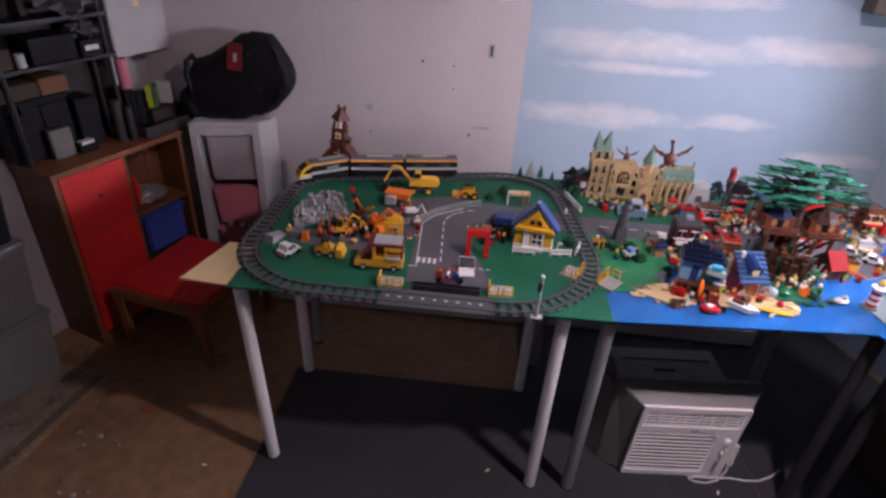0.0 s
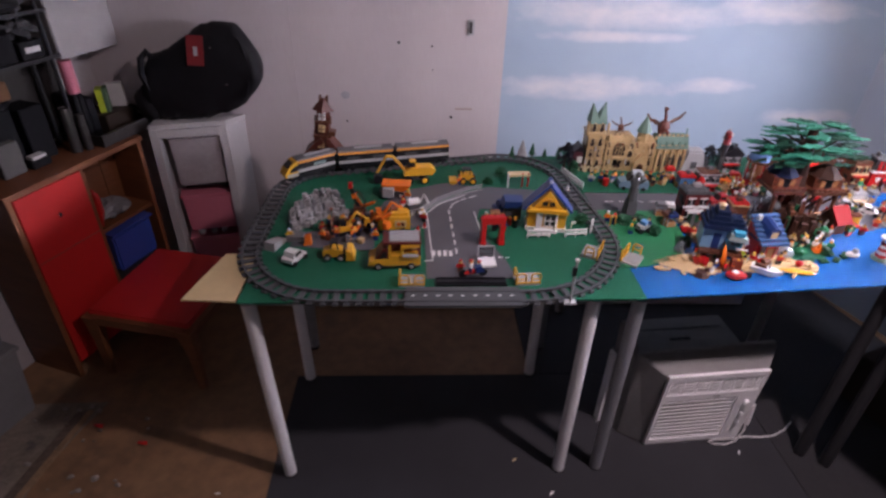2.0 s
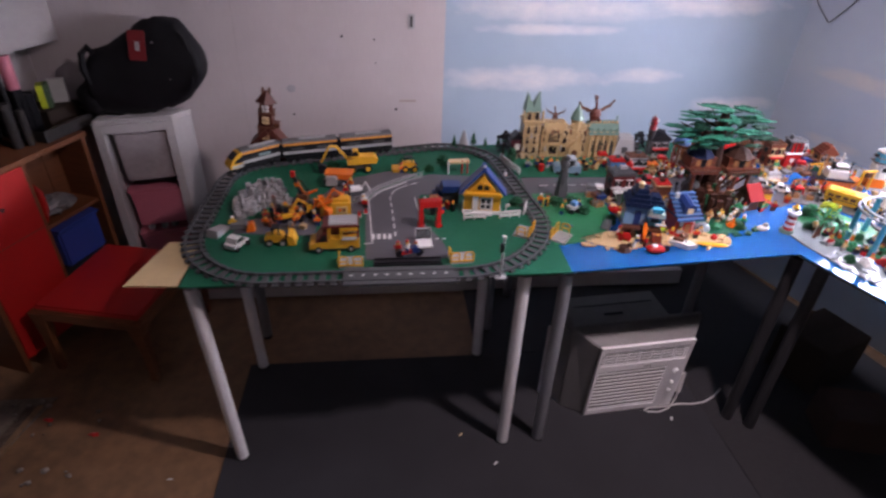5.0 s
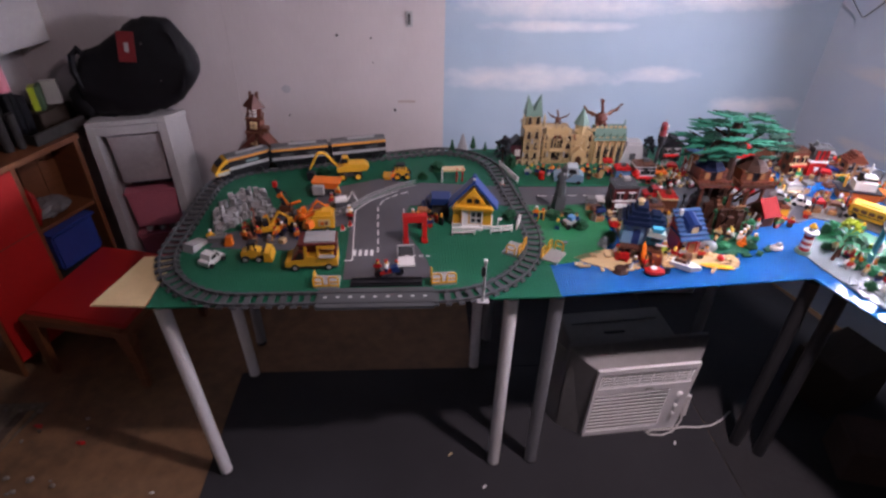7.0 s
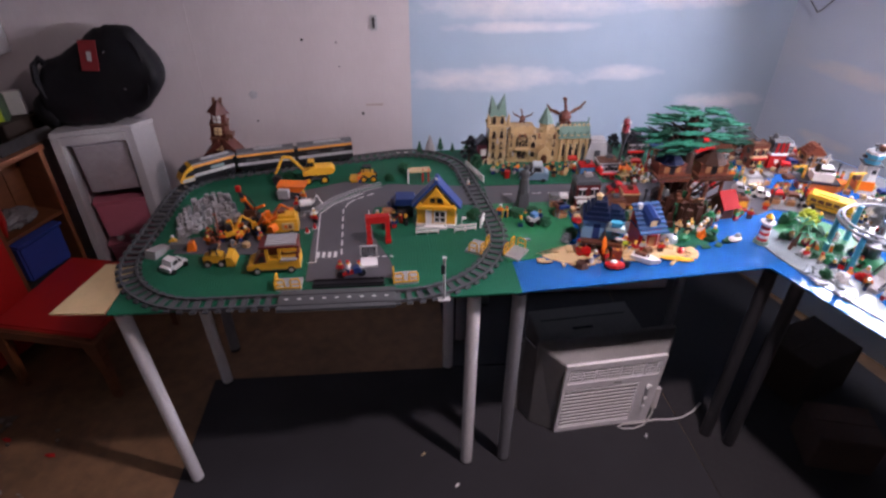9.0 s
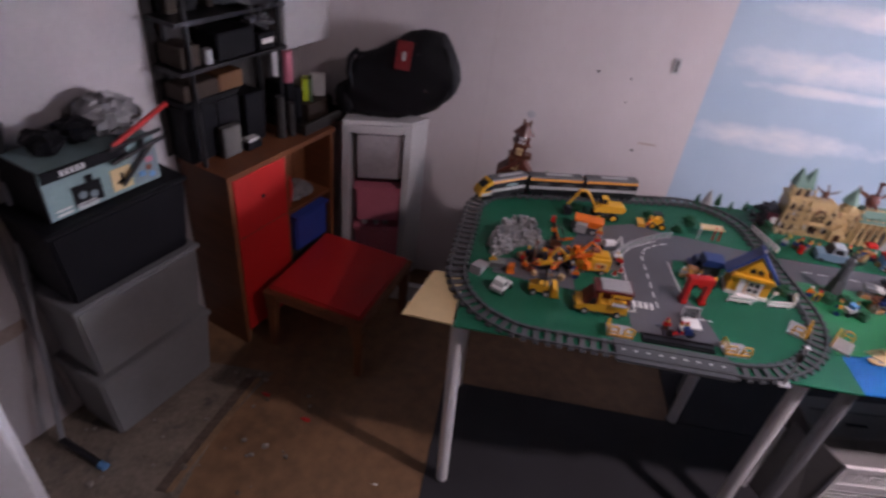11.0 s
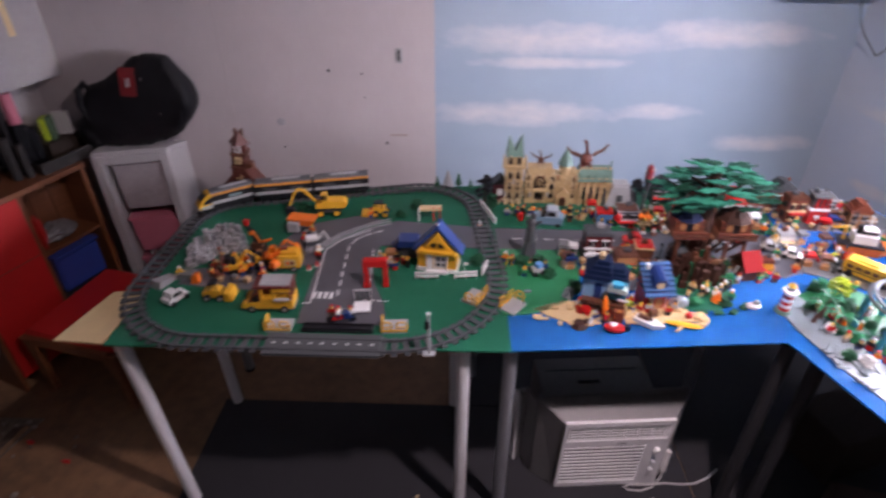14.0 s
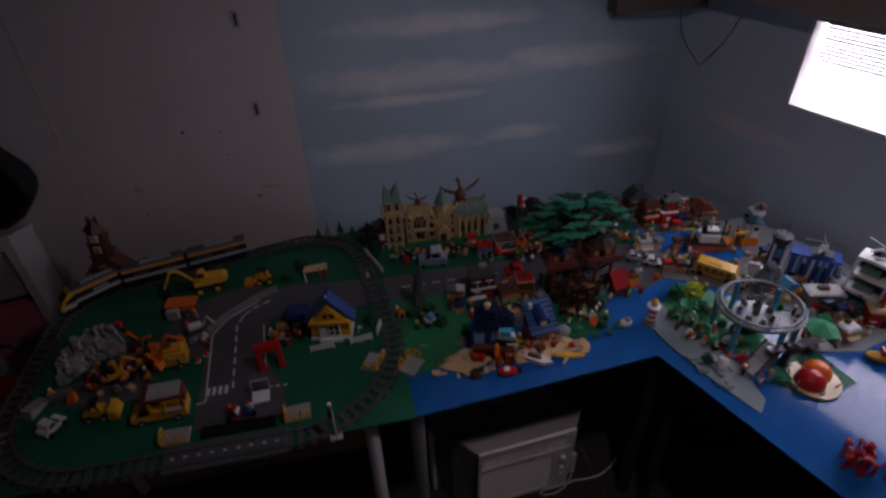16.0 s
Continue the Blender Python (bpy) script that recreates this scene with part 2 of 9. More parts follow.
class M:
    """Collects the vertices, faces and slots of one mesh."""

    def __init__(self):
        self.v, self.f, self.s, self.m, self.slot = [], [], [], Matrix(), 0

    def add(self, verts, faces):
        k = len(self.v)
        self.v += [tuple(self.m @ Vector(p)) for p in verts]
        self.f += [tuple(k + i for i in f) for f in faces]
        self.s += [self.slot] * len(faces)
        return self

    def to(self, slot):
        self.slot = slot
        return self

    def at(self, m):
        self.m = m
        return self

    def box(self, x, y, z, sx, sy, sz, rz=0.0, top=1.0):
        a, b = sx / 2, sy / 2
        c, s = math.cos(radians(rz)), math.sin(radians(rz))
        pts = []
        for zz, k in ((z, 1.0), (z + sz, top)):
            for px, py in ((-a, -b), (a, -b), (a, b), (-a, b)):
                pts.append((x + k * (px * c - py * s), y + k * (px * s + py * c), zz))
        return self.add(pts, [(3, 2, 1, 0), (4, 5, 6, 7), (0, 1, 5, 4), (1, 2, 6, 5), (2, 3, 7, 6), (3, 0, 4, 7)])

    def brick(self, x, y, z, sx, sy, sz):
        """A box with a row of studs on its top."""
        self.box(x, y, z, sx, sy, sz)
        nx, ny = max(1, round(sx / STUD)), max(1, round(sy / STUD))
        for i in range(nx):
            for j in range(ny):
                self.cyl(x - sx / 2 + (i + 0.5) * sx / nx, y - sy / 2 + (j + 0.5) * sy / ny, z + sz, 0.0025, 0.0018, 6)
        return self

    def prism(self, corners, z0, z1):
        n = len(corners)
        pts = [(x, y, z0) for x, y in corners] + [(x, y, z1) for x, y in corners]
        return self.add(pts, [tuple(reversed(range(n))), tuple(range(n, 2 * n))] + [(i, (i + 1) % n, n + (i + 1) % n, n + i) for i in range(n)])

    def side(self, outline, y0, y1):
        """An outline in x and z, drawn out along y."""
        n = len(outline)
        pts = [(x, y0, z) for x, z in outline] + [(x, y1, z) for x, z in outline]
        return self.add(pts, [tuple(range(n)), tuple(reversed(range(n, 2 * n)))] + [(i, n + i, n + (i + 1) % n, (i + 1) % n) for i in range(n)])

    def cyl(self, x, y, z, r, h, n=12, r2=None):
        r2 = r if r2 is None else r2
        pts = []
        for zz, rr in ((z, r), (z + h, r2)):
            for i in range(n):
                a = 2 * math.pi * i / n
                pts.append((x + rr * math.cos(a), y + rr * math.sin(a), zz))
        return self.add(pts, [(i, (i + 1) % n, n + (i + 1) % n, n + i) for i in range(n)] + [tuple(reversed(range(n))), tuple(range(n, 2 * n))])

    def rod(self, a, b, r, n=8, r2=None):
        a, b = Vector(a), Vector(b)
        keep = self.m
        self.m = keep @ Matrix.Translation(a) @ (b - a).to_track_quat("Z", "Y").to_matrix().to_4x4()
        self.cyl(0, 0, 0, r, (b - a).length, n, r2)
        self.m = keep
        return self

    def wheel(self, x, y, z, r, w):
        """A wheel that rolls along x."""
        return self.rod((x, y - w / 2, z), (x, y + w / 2, z), r, 12)

    def gable(self, x, y, z, sx, sy, h, over=0.0):
        a, b = sx / 2 + over, sy / 2 + over
        return self.add([(x - a, y - b, z), (x + a, y - b, z), (x + a, y + b, z), (x - a, y + b, z), (x, y - b, z + h), (x, y + b, z + h)],
                        [(3, 2, 1, 0), (0, 1, 4), (2, 3, 5), (1, 2, 5, 4), (3, 0, 4, 5)])

    def ball(self, x, y, z, rx, ry, rz, n=10, k=7, rough=0.0, seed=0, low=-90):
        rnd = random.Random(seed)
        pts, faces = [], []
        for j in range(k + 1):
            b = radians(low + (90 - low) * j / k)
            for i in range(n):
                a = 2 * math.pi * i / n
                q = 1 + rough * rnd.uniform(-1, 1)
                pts.append((x + q * rx * math.cos(a) * math.cos(b), y + q * ry * math.sin(a) * math.cos(b), z + q * rz * math.sin(b)))
        for j in range(k):
            for i in range(n):
                faces.append((j * n + i, j * n + (i + 1) % n, (j + 1) * n + (i + 1) % n, (j + 1) * n + i))
        return self.add(pts, faces + [tuple(reversed(range(n)))])

    def tube(self, pts, r, n=6):
        """One bent tube through a few places, its rings shared at the bends."""
        pts = [Vector(p) for p in pts]
        ring, faces, k = [], [], len(pts)
        side = None
        for i, p in enumerate(pts):
            way = (pts[min(i + 1, k - 1)] - pts[max(i - 1, 0)]).normalized()
            if side is None:
                side = way.orthogonal().normalized()
            side = (side - way * side.dot(way)).normalized()
            other = way.cross(side)
            for j in range(n):
                a = 2 * math.pi * j / n
                ring.append(tuple(p + r * (math.cos(a) * side + math.sin(a) * other)))
        for i in range(k - 1):
            for j in range(n):
                faces.append((i * n + j, i * n + (j + 1) % n, (i + 1) * n + (j + 1) % n, (i + 1) * n + j))
        return self.add(ring, faces + [tuple(reversed(range(n))), tuple(range((k - 1) * n, k * n))])

    def mesh(self, name, mats, smooth=False):
        me = bpy.data.meshes.new(name)
        me.from_pydata(self.v, [], self.f)
        for m in mats if isinstance(mats, (list, tuple)) else [mats]:
            me.materials.append(m)
        if len(me.materials) > 1:
            me.polygons.foreach_set("material_index", self.s)
        if smooth:
            me.polygons.foreach_set("use_smooth", [True] * len(self.f))
        me.update()
        return me


def part(name, m, mats, parent=None, label="", smooth=False, bevel=0.0):
    ob = new(name, m.mesh(name, mats, smooth))
    if bevel:
        bm = bmesh.new()
        bm.from_mesh(ob.data)
        bmesh.ops.bevel(bm, geom=bm.edges[:], offset=bevel, segments=2, affect="EDGES", clamp_overlap=True)
        bm.to_mesh(ob.data)
        bm.free()
    if parent:
        ob.parent = parent
    return tagged(ob, label=label)


def thing(name, label, category, x=0.0, y=0.0, z=0.0, rz=0.0, group="", kind=""):
    ob = new(name)
    ob.empty_display_size = 0.05
    ob.matrix_basis = pose(x, y, z, 0, 0, rz)
    return tagged(ob, label, category, group, kind)


def lone(name, m, mats, label, category, x=0.0, y=0.0, z=0.0, rz=0.0, group="", kind="", smooth=False):
    ob = part(name, m, mats, smooth=smooth)
    ob.matrix_basis = pose(x, y, z, 0, 0, rz)
    return tagged(ob, label, category, group, kind)


def setting(name, m, mats, label, category, bevel=0.0):
    return tagged(part(name, m, mats, bevel=bevel), label, category, kind="structure")

# ---- room ----
WALL_Y = 1.15
setting("floor", M().prism([(-2.6, -2.4), (4.6, -2.4), (4.6, 1.4), (-2.6, 1.4)], -0.1, 0), FLOOR, "worn brown concrete floor with stains and dust", "floor")
setting("ceiling", M().prism([(-2.6, -2.4), (4.6, -2.4), (4.6, 1.4), (-2.6, 1.4)], 2.45, 2.55), CEIL, "plain unseen ceiling, darkened to limit bounced light", "ceiling")
setting("wall_north", M().box(0.0, WALL_Y + 0.05, 0, 1.6, 0.1, 2.45), WHITE_WALL, "white painted panel wall with grooves and marks", "wall")
setting("wall_mural", M().box(1.66, WALL_Y + 0.05, 0, 1.72, 0.1, 2.45), SKY_NORTH, "wall painted pale blue with brushed white clouds", "wall")
# Unseen wall closing the room, darkened to limit bounced light.
setting("wall_south", M().box(1.0, -2.35, 0, 7.2, 0.1, 2.45), mat("unseen_dark_wall", (0.25, 0.23, 0.22), 0.8), "plain unseen wall, darkened to limit bounced light", "wall")


def slab(a, b, z0, z1, at, thick):
    """A length of a wall, from a to b along it."""
    p, q, r, s = at(a, 0, 0), at(b, 0, 0), at(b, -thick, 0), at(a, -thick, 0)
    return M().prism([(v.x, v.y) for v in (p, q, r, s)], z0, z1)


def joined(*ms):
    out = M()
    for m in ms:
        out.add(m.v, m.f)
    return out


W0, W1, WZ0, WZ1 = 0.465, 1.5, 1.135, 1.44     # the window's opening
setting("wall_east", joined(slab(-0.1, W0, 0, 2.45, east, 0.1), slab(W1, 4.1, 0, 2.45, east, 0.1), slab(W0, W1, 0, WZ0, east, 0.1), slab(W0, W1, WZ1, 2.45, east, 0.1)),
        SKY_EAST, "pale blue wall with window glow painted in, round a small window", "wall")
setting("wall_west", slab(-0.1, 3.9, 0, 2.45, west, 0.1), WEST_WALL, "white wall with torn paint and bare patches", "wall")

# grooves, sockets and marks of the panel wall
# Thin proud strip whose duller colour carries the groove's shade.
for x in (-0.022,):
    lone("panel_groove", M().box(x, WALL_Y - 0.0005, 0, 0.004, 0.0016, 2.4), mat("groove_shade", (0.5, 0.46, 0.465), 0.8), "shallow upright groove between wall panels", "groove", kind="structure")
for z in (1.125, 1.44):
    o = thing("wall_slot", "small grey metal slot plate set in the wall", "wall plate", 0.664, WALL_Y, z, group="wall slots")
    part("plate", M().box(0, -0.002, 0, 0.026, 0.004, 0.056), LGREY, o)
    part("recess", M().box(0, -0.0045, 0.008, 0.009, 0.002, 0.04), SLOT_DARK, o)
for x, z, r in ((0.388, 1.093, 0.006), (0.516, 1.082, 0.004), (0.6, 0.797, 0.006), (0.52, 0.99, 0.003), (0.17, 0.775, 0.004)):
    lone("wall_mark", M().rod((x, WALL_Y + 0.001, z), (x, WALL_Y - 0.002, z), r, 8), SLOT_DARK, "small dark nail hole in the white wall", "nail hole", group="nail holes", kind="structure")
lone("wall_scuff", M().box(0.65, WALL_Y - 0.001, 0.829, 0.07, 0.003, 0.008), mat("faint_scuff", (0.42, 0.34, 0.31), 0.8), "short brown scuff on the white wall", "scuff", kind="structure")
lone("wall_scuff", M().ball(0.169, WALL_Y + 0.001, 0.885, 0.02, 0.003, 0.016, rough=0.2), mat("grey_smudge", (0.4, 0.4, 0.43), 0.7), "soft grey smudge on the white wall", "scuff", kind="structure")

# torn wall paper, the stripe and the pipe by the shelf wall


def torn(u0, z0, u1, z1, w0, w1, seed):
    """A ragged strip where the paint has come off, from its top to its pointed foot."""
    rnd = random.Random(seed)
    left, right = [], []
    for i in range(13):
        q = i / 12
        u, z, w = u0 + (u1 - u0) * q, z0 + (z1 - z0) * q, w0 + (w1 - w0) * q
        left.append((u - w / 2 + rnd.uniform(-0.011, 0.011), z + rnd.uniform(-0.01, 0.01)))
        right.append((u + w / 2 + rnd.uniform(-0.011, 0.011), z + rnd.uniform(-0.01, 0.01)))
    ring = left + right[::-1]
    n = len(ring)
    pts = [tuple(west(u, 0.0012 + 0.0002 * seed, z)) for u, z in ring] + [tuple(west(u, -0.002, z)) for u, z in ring]
    mesh_ = M().add(pts, [(i, i + 1, n - 2 - i, n - 1 - i) for i in range(n // 2 - 1)] + [(i, n + i, n + (i + 1) % n, (i + 1) % n) for i in range(n)])
    return lone("torn_patch", mesh_, BARE_BOARD, "torn brown patch of bare wall board", "bare patch", group="torn patches", kind="structure")


for k_, strip in enumerate(((1.318, 1.2, 1.325, 1.13, 0.05, 0.045), (1.335, 1.12, 1.36, 1.0, 0.06, 0.09), (1.252, 1.205, 1.265, 1.05, 0.03, 0.045), (1.3, 1.04, 1.345, 0.93, 0.07, 0.12),
                            (1.37, 0.95, 1.412, 0.6, 0.12, 0.016), (1.3, 0.95, 1.315, 0.72, 0.035, 0.06), (1.44, 0.98, 1.5, 0.7, 0.09, 0.05))):
    torn(*strip, k_ + 1)
for u, m_ in ((1.232, LEG_GREY), (1.205, UNITWHITE)):
    lone("wall_strip", slab(u - 0.008, u + 0.008, 0.06, 1.03, lambda a_, v, z: west(a_, v + 0.008, z), 0.008), m_, "narrow upright strip along the patched wall", "wall strip", kind="structure")
rnd = random.Random(9)
ring = [(1.245 + 0.03 * i, 0.462 + rnd.uniform(-0.003, 0.003)) for i in range(17)] + [(1.725 - 0.03 * i, 0.418 + rnd.uniform(-0.01, 0.008)) for i in range(17)]
n = len(ring)
lone("bare_band", M().add([tuple(west(u, v, z)) for v in (0.0012, -0.002) for u, z in ring], [(i, i + 1, n - 2 - i, n - 1 - i) for i in range(n // 2 - 1)] + [(i, n + i, n + (i + 1) % n, (i + 1) % n) for i in range(n)]), BARE_BOARD,
     "ragged brown band of bare wall board", "bare patch", kind="structure")
t = thing("broom", "thin grey broom leaning on the wall", "broom")
part("handle", M().rod(west(1.315, 0.1, 0.03), west(1.165, 0.02, 0.9), 0.009, 8), LEG_GREY, t)
part("grip", M().rod(west(1.165, 0.02, 0.9), west(1.14, 0.012, 1.05), 0.014, 8), BLACK, t, "black rubber grip")
part("head", M().rod(west(1.315, 0.1, 0.035), west(1.30, 0.26, 0.012), 0.012, 8), BLACK, t)
part("tip", M().rod(west(1.30, 0.26, 0.012), west(1.297, 0.285, 0.012), 0.014, 8), MBLUE, t, "blue plastic tip")
w = thing("door_frame", "white painted door frame post by the wall", "door frame")
part("post", M().box(-1.04, -0.41, 0, 0.125, 0.05, 2.2, 30), LEG_WHITE, w, bevel=0.004)
part("stop", M().box(-1.15, -0.49, 0, 0.04, 0.03, 2.2, 30), WHITE_LAM, w)

# beams added round the mural corner, standing in for the ceiling's edge
setting("ledge", M().box(2.17, WALL_Y - 0.04, 1.395, 0.36, 0.08, 0.15), mat("brown_beam", (0.14, 0.11, 0.09), 0.7, stretch=(1, 6, 6)), "dull brown beam standing in for the ceiling edge, mural side", "beam")
setting("ledge", joined(slab(-0.02, 2.6, 1.462, 1.6, lambda u, v, z: east(u, v + 0.1, z), 0.1)), mat("pale_beam", (0.32, 0.28, 0.25), 0.7), "pale boxed beam standing in for the ceiling above the window", "beam")

# window
win = thing("window_1", "small basement window with white slatted blind", "window", kind="structure")


def bar(u0, u1, z0, z1, v0, v1):
    a, b, c, d = east(u0, v1, 0), east(u1, v1, 0), east(u1, v0, 0), east(u0, v0, 0)
    return M().prism([(q.x, q.y) for q in (a, b, c, d)], z0, z1)


part("window_frame", joined(bar(W0, W0 + 0.014, WZ0, WZ1, -0.07, 0.004), bar(W1 - 0.014, W1, WZ0, WZ1, -0.07, 0.004), bar(W0 + 0.014, W1 - 0.014, WZ1 - 0.014, WZ1, -0.07, 0.004),
                            bar(W0 + 0.014, W1 - 0.014, WZ0, WZ0 + 0.014, -0.07, 0.004)), WHITE_LAM, win)
g = part("pane", bar(W0 + 0.014, W1 - 0.014, WZ0 + 0.014, WZ1 - 0.014, -0.06, -0.056), GLASS, win)
g.visible_shadow = False
for i in range(20):
    z = WZ1 - 0.03 - i * 0.0115
    part("slat", bar(W0 + 0.03, W1 - 0.03, z, z + (0.0065 if i < 11 else 0.003), -0.05, -0.044), WHITE_LAM, win)
part("blind_cord", bar(W0 + 0.12, W0 + 0.123, WZ0 + 0.03, WZ1 - 0.02, -0.043, -0.041), WHITE_LAM, win)
part("head_rail", bar(W0 + 0.02, W1 - 0.02, WZ1 - 0.022, WZ1 - 0.0145, -0.052, -0.03), WHITE_LAM, win)
lone("outside_light", bar(W0 - 0.5, W1 + 0.5, WZ0 - 0.3, WZ1 + 1.2, -0.5, -0.45), OUTSIDE, "bright overcast daylight outside the window", "backdrop", kind="structure")
c = lone("hanging_cable", M().tube([tuple(east(0.0 + 0.02 * i, 0.05 + 0.02 * math.sin(i), 1.40 - 0.2 * math.sin(math.pi * i / 12))) for i in range(13)], 0.002), METAL_BLACK,
         "loose dark cable looped near the corner", "cable")

# floor: mat and crumbled strip
setting("floor_mat", M().prism([(0.005, 0.46), (-0.025, -1.2), (1.74, -1.2), (1.69, 0.46)], 0, 0.006), MAT, "black foam mat on the floor", "mat")
setting("floor_mat", M().prism([(0.9, 0.465), (1.69, 0.465), (1.69, 1.1), (0.9, 1.1)], 0, 0.006), MAT, "black foam mat on the floor", "mat")
# Thin black patch laid over the floor east of the mat.
setting("floor_mat", M().prism([(1.695, 0.465), (1.742, -1.2), (3.0, -1.2), (2.34, 1.1), (1.695, 1.1)], 0, 0.004), mat("black_floor_patch", (0.022, 0.021, 0.024), 0.8), "blacker patch of floor under the side table", "mat")
RUBBLE = mat("pale_concrete_crumbs", (0.27, 0.24, 0.21), 0.95, vary=0.3, scale=60)
rnd = random.Random(5)
edge = [(-0.66 - 0.2 * max(0.0, q - 0.8) - 0.1 * math.sin(2.6 * q), 0.34 - 0.15 * i) for i, q in ((i, i / 5) for i in range(7))] + [(-0.7, -0.75), (-0.72, -1.0), (-0.8, -1.35)]
setting("crumbled_strip", M().prism([(x + 0.02 * rnd.uniform(-1, 1), y) for x, y in edge] + [(-1.75, -1.35), (-1.4, -0.2), (-1.15, 0.33)], 0, 0.004), DUST, "crumbled grey concrete strip along the wall", "floor patch")
seam = [(-0.705, 0.3), (-0.73, 0.15), (-0.752, 0.02), (-0.772, -0.1), (-0.785, -0.2)]
setting("floor_seam", M().prism([(x - 0.035, y) for x, y in seam] + [(x, y) for x, y in seam[::-1]], 0.0005, 0.0055), mat("dirty_seam", (0.11, 0.08, 0.06), 0.9, vary=0.4, scale=30), "dark dirty seam at the edge of the concrete", "floor seam")
setting("floor_batten", M().prism([(x + 0.001, y) for x, y in seam] + [(x + 0.02, y) for x, y in seam[::-1]], 0, 0.009), mat("worn_batten", (0.26, 0.16, 0.09), 0.8, vary=0.35, scale=25), "worn pale batten edging the brown floor", "batten")
for i in range(110):
    x, y, r = rnd.uniform(-1.25, -0.45), rnd.uniform(-0.7, 0.35), rnd.uniform(0.004, 0.013)
    lone("rubble", M().ball(x, y, 0.004 + r * 0.4, r, r * rnd.uniform(0.6, 1), r * 0.6, 6, 4, 0.3, i), RUBBLE if i % 3 else DUST, "small crumb of grey concrete on the floor", "rubble", group="rubble")
for x, y, m, lab in ((-0.637, 0.231, RED, "small red scrap lying on the floor"), (-0.459, 0.156, RED, "small red scrap lying on the floor"), (-0.155, -0.038, WHITE, "torn white paper scrap on the floor"),
                     (0.887, -0.056, WHITE, "torn white paper scrap on the floor"), (1.562, 0.085, WHITE, "torn white paper scrap on the floor"), (0.785, 0.068, TAN, "torn brown paper scrap on the floor")):
    lone("scrap", M().at(pose(x, y, 0.007, 0, 0, 40 * x) @ Matrix.Scale(1.25 if m is RED else 0.6, 4)).add([(-0.017, -0.004, 0), (0.004, -0.007, 0.003), (0.016, -0.001, 0), (0.01, 0.007, 0.004), (-0.011, 0.005, 0), (0, 0, 0.005)],
                                                      [(0, 1, 5), (1, 2, 5), (2, 3, 5), (3, 4, 5), (4, 0, 5), (4, 3, 2, 1, 0)]), m, lab, "scrap", group="floor scraps")

# ---- tables ----
GREEN_Q = [(0.02, -0.019), (1.045, -0.004), (1.035, 0.89), (0.035, 0.815)]
BLUE_Q = [(1.045, -0.002), (1.745, 0.055), (2.05, 0.35), (2.2, 0.8), (2.0, 0.88), (1.035, 0.94)]
SEA_Q = [(1.045, -0.002), (1.745, 0.055), (2.06, -0.75), (2.86, -0.6), (2.64, 0.1), (2.46, 0.52), (2.33, 0.81), (2.0, 0.885), (1.035, 0.94)]
EAST_Q = [(1.749, 0.05), (2.06, -0.75), (2.86, -0.6), (2.64, 0.1), (2.46, 0.52), (2.33, 0.8), (2.204, 0.8), (2.052, 0.34)]


def table(corners, legs, legmat, label):
    t = thing("table", label, "table", group="tables")
    cx, cy = sum(p[0] for p in corners) / len(corners), sum(p[1] for p in corners) / len(corners)
    part("tabletop", M().prism([(x - math.copysign(0.03, x - cx), y - math.copysign(0.034, y - cy)) for x, y in corners], T - 0.034, T - 0.0045), TABLETOP, t)
    for x, y, *lean in legs:
        top = (x + lean[0] if lean else x, y + lean[1] if lean else y, T - 0.034)
        leg = part("leg", M().rod((x, y, 0.012), top, 0.019, 20), legmat, t, smooth=False)
        part("foot", M().cyl(x, y, 0.0, 0.0195, 0.012, 20), BLACK, leg, "black plastic foot cap")


table(GREEN_Q, [(0.056, 0.034, -0.026, -0.006), (0.925, 0.036, 0.002, 0.004), (0.055, 0.45, -0.02, 0), (0.9, 0.468)], LEG_WHITE, "dark table top on round white metal legs")
table([(0.035, 0.6), (1.0, 0.6), (1.0, 0.86), (0.05, 0.8)], [(0.042, 0.55 + 0.08), (0.965, 0.62)], LEG_GREY, "second table on grey legs behind the first")
table(BLUE_Q, [(1.05, 0.042), (1.8, 0.53), (1.1, 0.85)], LEG_GREY, "dark table top on round grey metal legs")
table(EAST_Q, [(1.775, 0.085), (1.835, 0.04), (2.07, -0.62)], LEG_SHADED, "dark side table on round legs coloured darker for shade")
setting("green_baseplate", M().prism(GREEN_Q, T - 0.004, T), GREEN, "green studded toy baseplates covering the table", "baseplate")
setting("blue_baseplate", M().prism(SEA_Q, T - 0.004, T - 0.0005), BLUE, "bright blue studded baseplates as the sea", "baseplate")
lone("tan_plate", M().prism([(-0.119, -0.004), (0.014, -0.012), (0.02, 0.2), (-0.066, 0.2)], T - 0.006, T - 0.0015), TAN, "plain tan board sticking out past the table's edge", "board")

# ---- cabinets along the shelf wall ----


def block(u0, u1, v0, v1, z0, z1):
    a, b, c, d = west(u0, v1), west(u0, v0), west(u1, v0), west(u1, v1)
    return M().prism([(q.x, q.y) for q in (a, b, c, d)], z0, z1)


CU0, CU1, CV, CH = 0.085, 0.64, 0.235, 0.765
k = thing("cupboard", "stained pine cupboard with a red door and open shelf", "cupboard")
part("side", block(CU0, CU0 + 0.018, 0.01, CV, 0, CH - 0.02), WOOD, k)
part("side", block(CU1 - 0.018, CU1, 0.01, CV, 0, CH - 0.02), WOOD, k)
part("top", block(CU0 - 0.006, CU1 + 0.006, 0.005, CV + 0.006, CH - 0.02, CH), WOOD, k)
part("back", block(CU0 + 0.018, CU1 - 0.018, 0.01, 0.018, 0.05, CH - 0.02), WOOD, k)
part("shelf", block(CU0 + 0.018, 0.35, 0.018, CV - 0.01, 0.47, 0.485), WOOD, k)
